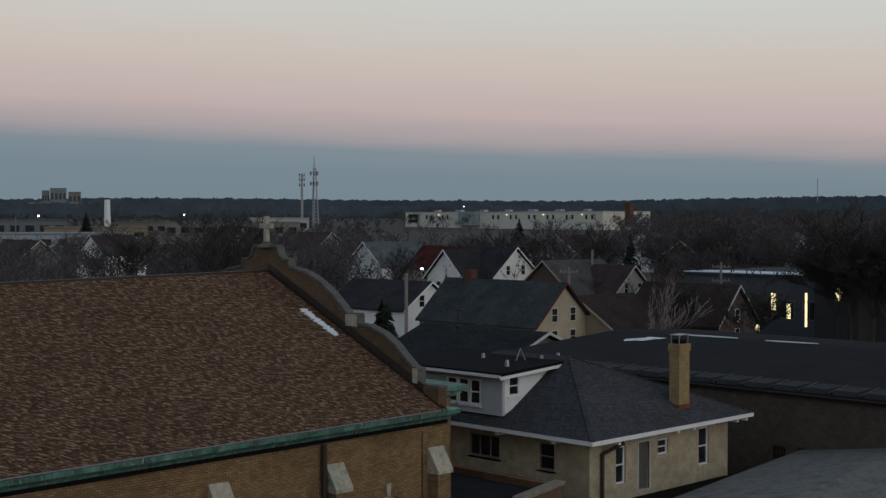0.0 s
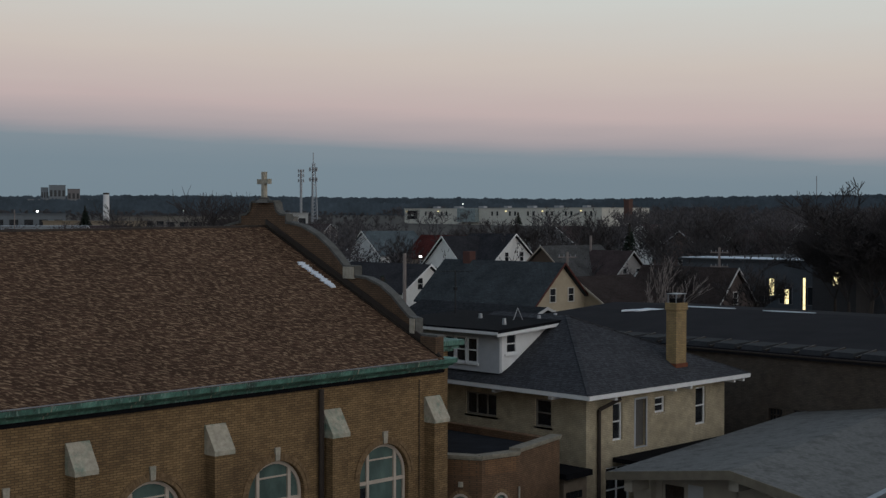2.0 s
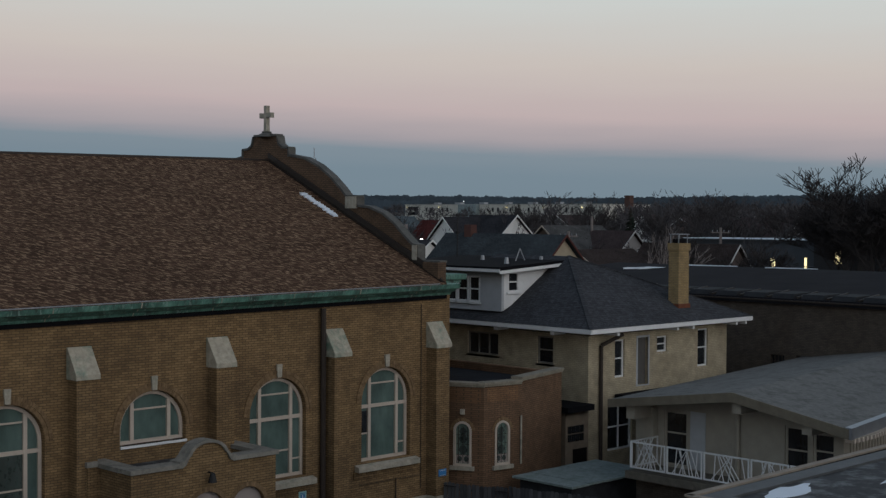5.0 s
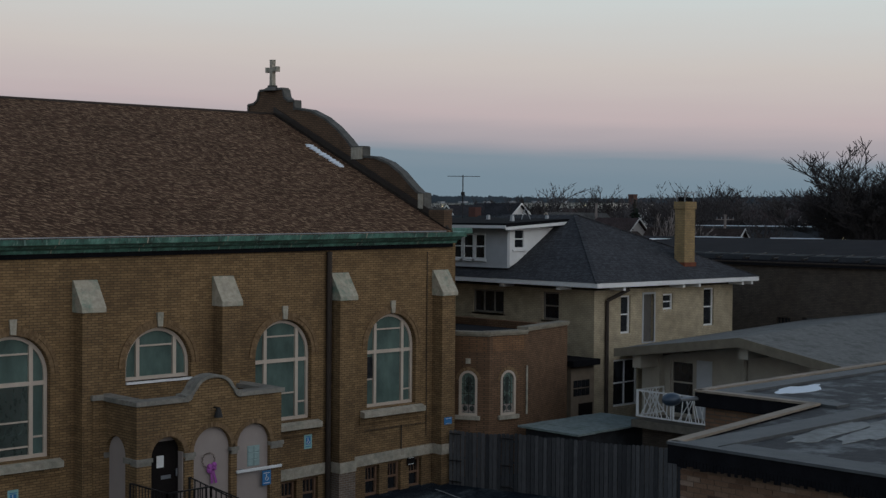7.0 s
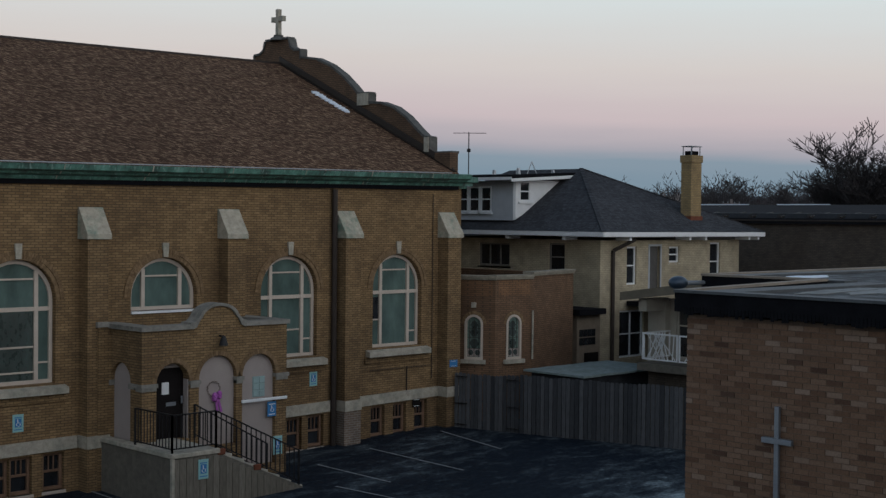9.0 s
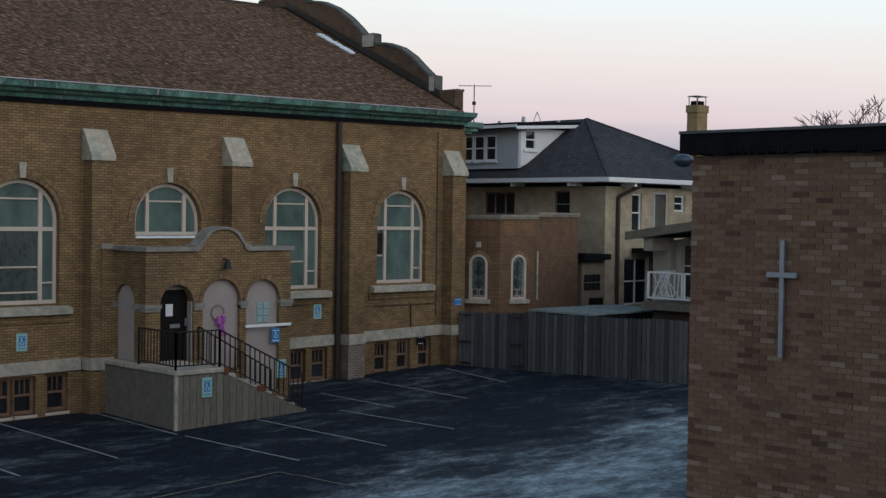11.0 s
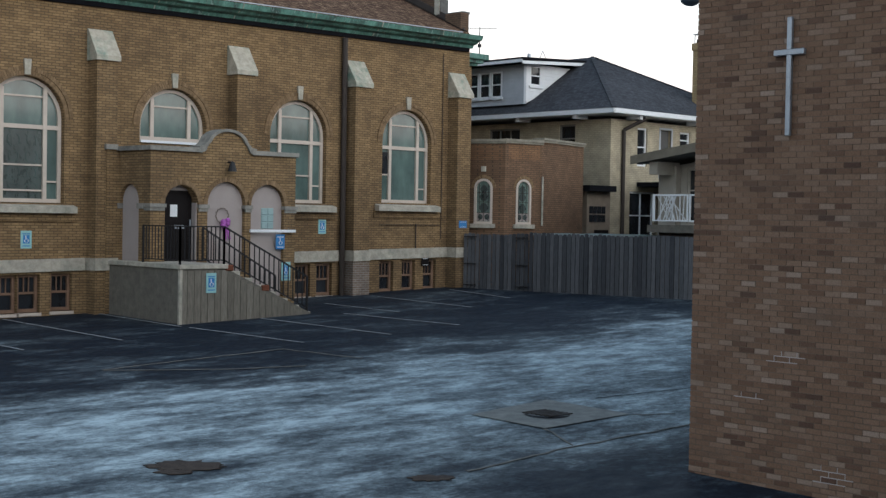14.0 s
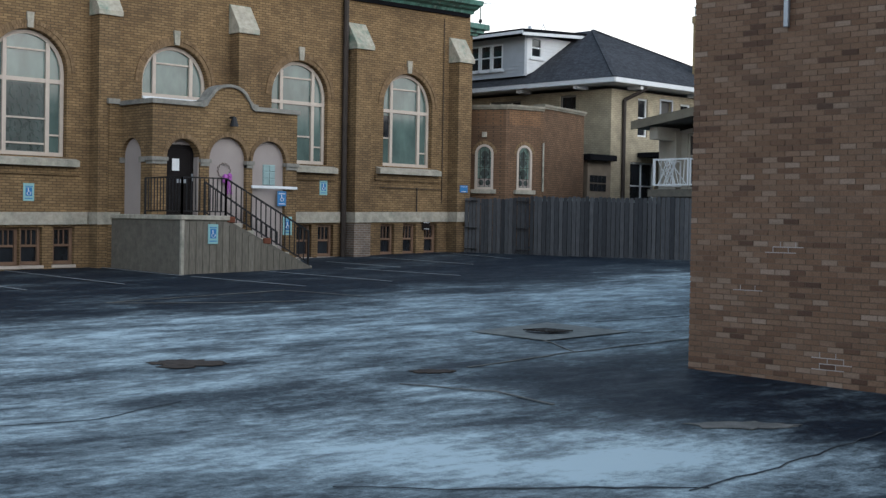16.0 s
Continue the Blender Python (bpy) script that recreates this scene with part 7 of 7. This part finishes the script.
def far_woods():
    """Thousands of bare crowns over the plain, joined."""
    rn = np.random.RandomState(5)
    protos = []
    for s in range(6):
        segs = grow(60 + s, 10, 0.8, 4, 0.016, 2, 0.05)
        protos.append(np.array([[*a, *b, r] for a, b, r, _ in segs if r > 0.0]))
    V, F = [], []
    base = 0
    n = 3300
    rs = 150 + (1500 - 150) * rn.rand(n) ** 1.25
    an = rn.uniform(-24, 24, n)
    for i in range(n):
        r, a = rs[i], an[i]
        if 60 < r < 235 and -3.5 < a < 19 and rn.rand() < 0.80:
            continue
        x, y = spot(a, r)
        if 670 < x < 745 and 540 < y < 750 or 135 < x < 166 and 60 < y < 100 or (a > -3 and a < 8 and 300 < r < 900 and rn.rand() < 0.9):
            continue
        z = land_z(x, y) - 0.3
        h = rn.uniform(6.5, 12.0) * (1.3 if a > 4 and 230 < r < 520 else 1.15 if a > 8 and r > 250 else 1) * (0.62 if a < -2 and r > 330 else 1.0)
        p = protos[rn.randint(6)]
        if r > 500:
            p = p[rn.rand(len(p)) < 0.62]
        k = h / 10
        t = rn.uniform(0, 6.28)
        c, s = math.cos(t), math.sin(t)
        A, Bq = p[:, 0:3] * k, p[:, 3:6] * k
        rot = np.array([[c, -s, 0], [s, c, 0], [0, 0, 1]])
        A, Bq = A @ rot.T + (x, y, z), Bq @ rot.T + (x, y, z)
        wd = np.maximum(p[:, 6] * k, 0.035 + r * 0.00022)[:, None]
        d = Bq - A
        ref = rn.normal(size=d.shape)
        sd = np.cross(d, ref)
        sd /= np.linalg.norm(sd, axis=1)[:, None] + 1e-9
        m = len(A)
        V.append(np.stack((A - sd * wd, A + sd * wd, Bq), 1).reshape(-1, 3))
        F.append(np.arange(base, base + 3 * m).reshape(-1, 3))
        base += 3 * m
    V, F = np.concatenate(V), np.concatenate(F)
    me = bpy.data.meshes.new("far_woods")
    me.vertices.add(len(V)); me.vertices.foreach_set("co", V.ravel())
    me.loops.add(F.size); me.loops.foreach_set("vertex_index", F.ravel().astype(np.int32))
    me.polygons.add(len(F)); me.polygons.foreach_set("loop_start", np.arange(0, F.size, 3, dtype=np.int32)); me.polygons.foreach_set("loop_total", np.full(len(F), 3, dtype=np.int32))
    me.update(calc_edges=True)
    # twig brown lightened and greyed to carry the haze of distance
    me.materials.append(plain("hazed_far_twigs", (0.075, 0.070, 0.075), 0.95, var=0.35, scale=0.02, fine=0.3))
    tagged(new("far_woods", me), "bare brown woods covering the far plain, paled as by haze", "woods", kind="stuff")


for k, (a, r, h) in enumerate(((16.4, 152, 14.5), (18.4, 138, 15.6), (17.5, 160, 15.6), (19.4, 150, 15.0), (16.9, 145, 14.0))):
    x, y = spot(a, r)
    bare_tree(x, y, h - 0.8, 50 + k, 0.95, "dark bare tree with dense twiggy crown", levels=6, split=3, fine=0.030, thick=0.017, bare=0.18)
far_woods()


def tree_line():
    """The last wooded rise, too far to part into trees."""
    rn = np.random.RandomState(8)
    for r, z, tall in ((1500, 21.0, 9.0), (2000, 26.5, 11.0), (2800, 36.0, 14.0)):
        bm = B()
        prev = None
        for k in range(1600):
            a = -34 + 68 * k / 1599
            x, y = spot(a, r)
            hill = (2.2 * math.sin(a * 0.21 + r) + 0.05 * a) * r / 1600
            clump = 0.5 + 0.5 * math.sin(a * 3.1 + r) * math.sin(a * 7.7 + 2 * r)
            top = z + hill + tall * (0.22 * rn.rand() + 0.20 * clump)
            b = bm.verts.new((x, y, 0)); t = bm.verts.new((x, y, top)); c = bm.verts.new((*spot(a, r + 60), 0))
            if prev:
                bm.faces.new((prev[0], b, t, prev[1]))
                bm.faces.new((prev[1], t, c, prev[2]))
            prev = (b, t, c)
        # distance haze is put into this base colour, bluer than the near twigs
        tagged(part("wooded_ridge", bm, plain("hazed_far_wood", (0.060, 0.082, 0.105), 0.95, var=0.45, scale=0.03, fine=0.25)), "low wooded ridge along the horizon, coloured blue-grey for haze", "backdrop", kind="structure")


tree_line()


def raise_land():
    """The plain climbs gently towards the horizon, with all that stands on it."""
    for ob in list(bpy.data.objects):
        if ob.parent or ob.type not in ("MESH", "EMPTY"):
            continue
        if ob.name.split(".")[0] in ("ground", "far_woods", "wooded_ridge"):
            co = np.empty(len(ob.data.vertices) * 3)
            ob.data.vertices.foreach_get("co", co)
            co = co.reshape(-1, 3)
            co[:, 2] += np.maximum(0.0, 0.0064 * np.hypot(co[:, 0], co[:, 1]) - 0.48)
            ob.data.vertices.foreach_set("co", co.ravel())
        else:
            r = math.hypot(ob.location.x, ob.location.y)
            if r > 85:
                ob.location.x += 0.0026 * r
                ob.location.y -= 0.0025 * r
            ob.location.z += max(0.0, 0.0064 * math.hypot(ob.location.x, ob.location.y) - 0.48)


raise_land()

# ---- face bricks of the annex, the lower courses as single pieces ----
BL, BH, JT = 0.2, 0.0575, 0.0102


def brick_cell(bm, y1, y0, z):
    box(bm, AX, AX + 0.03, y0, y1, z, z + BH)


rn = random.Random(31)
brick_me = {}
for ln in (0.197, 0.093):
    bm = boxm(0, 0.03, -ln, 0, 0, BH, bev=0.003)
    me = bpy.data.meshes.new("brick")
    bm.to_mesh(me)
    bm.free()
    me.materials.append(BRICK1)
    brick_me[ln] = me
rest = B()
wall_w = bpy.data.objects["wall_west"]
inv = wing.matrix_basis.inverted()
courses = int((AZ + 0.28) / (BH + JT))
made = 0
for c in range(courses):
    z = -0.28 + c * (BH + JT)
    y = AY
    lead = c % 2 == 1
    while y > 4.9:
        ln = 0.093 if lead else 0.197
        lead = False
        off = rn.uniform(-0.002, 0.003)
        if 4 <= c < 22 and made < 300 and y > 6.2:
            ob = new("brick", brick_me[ln])
            ob.parent = wall_w
            ob.matrix_basis = inv @ Matrix.Translation((AX + off, y, z))
            made += 1
        else:
            box(rest, AX + off, AX + 0.03, y - ln, y, z, z + BH)
        y -= ln + JT
q = part("face_brick", rest, BRICK2, wall_w, world=True)
q["kind"] = "stuff"
for cy, cz, n in ((8.24, 0.14, 3), (8.9, 1.52, 2), (9.35, 1.05, 1)):
    for k in range(n):
        z = -0.28 + (int((cz + 0.28) / (BH + JT)) + k) * (BH + JT)
        y = cy - 0.10 * (k % 2)
        bm = box(B(), AX - 0.003, AX + 0.01, y - 0.42, y, z - JT, z)
        for q in range(2):
            box(bm, AX - 0.003, AX + 0.01, y - 0.21 * q - 0.11, y - 0.21 * q - 0.102, z, z + BH)
        part("pale_mortar", bm, TAUPE, wall_w, "pale repointed mortar", True)
part("side_return", boxm(AX + 0.03, AX + 0.33, AY - 0.012, AY - 0.002, -0.3, AZ), AN, wing, world=True)
part("plain_face", boxm(AX + 0.004, AX + 0.012, -9, 4.7, -0.3, AZ), AN, wing, world=True)
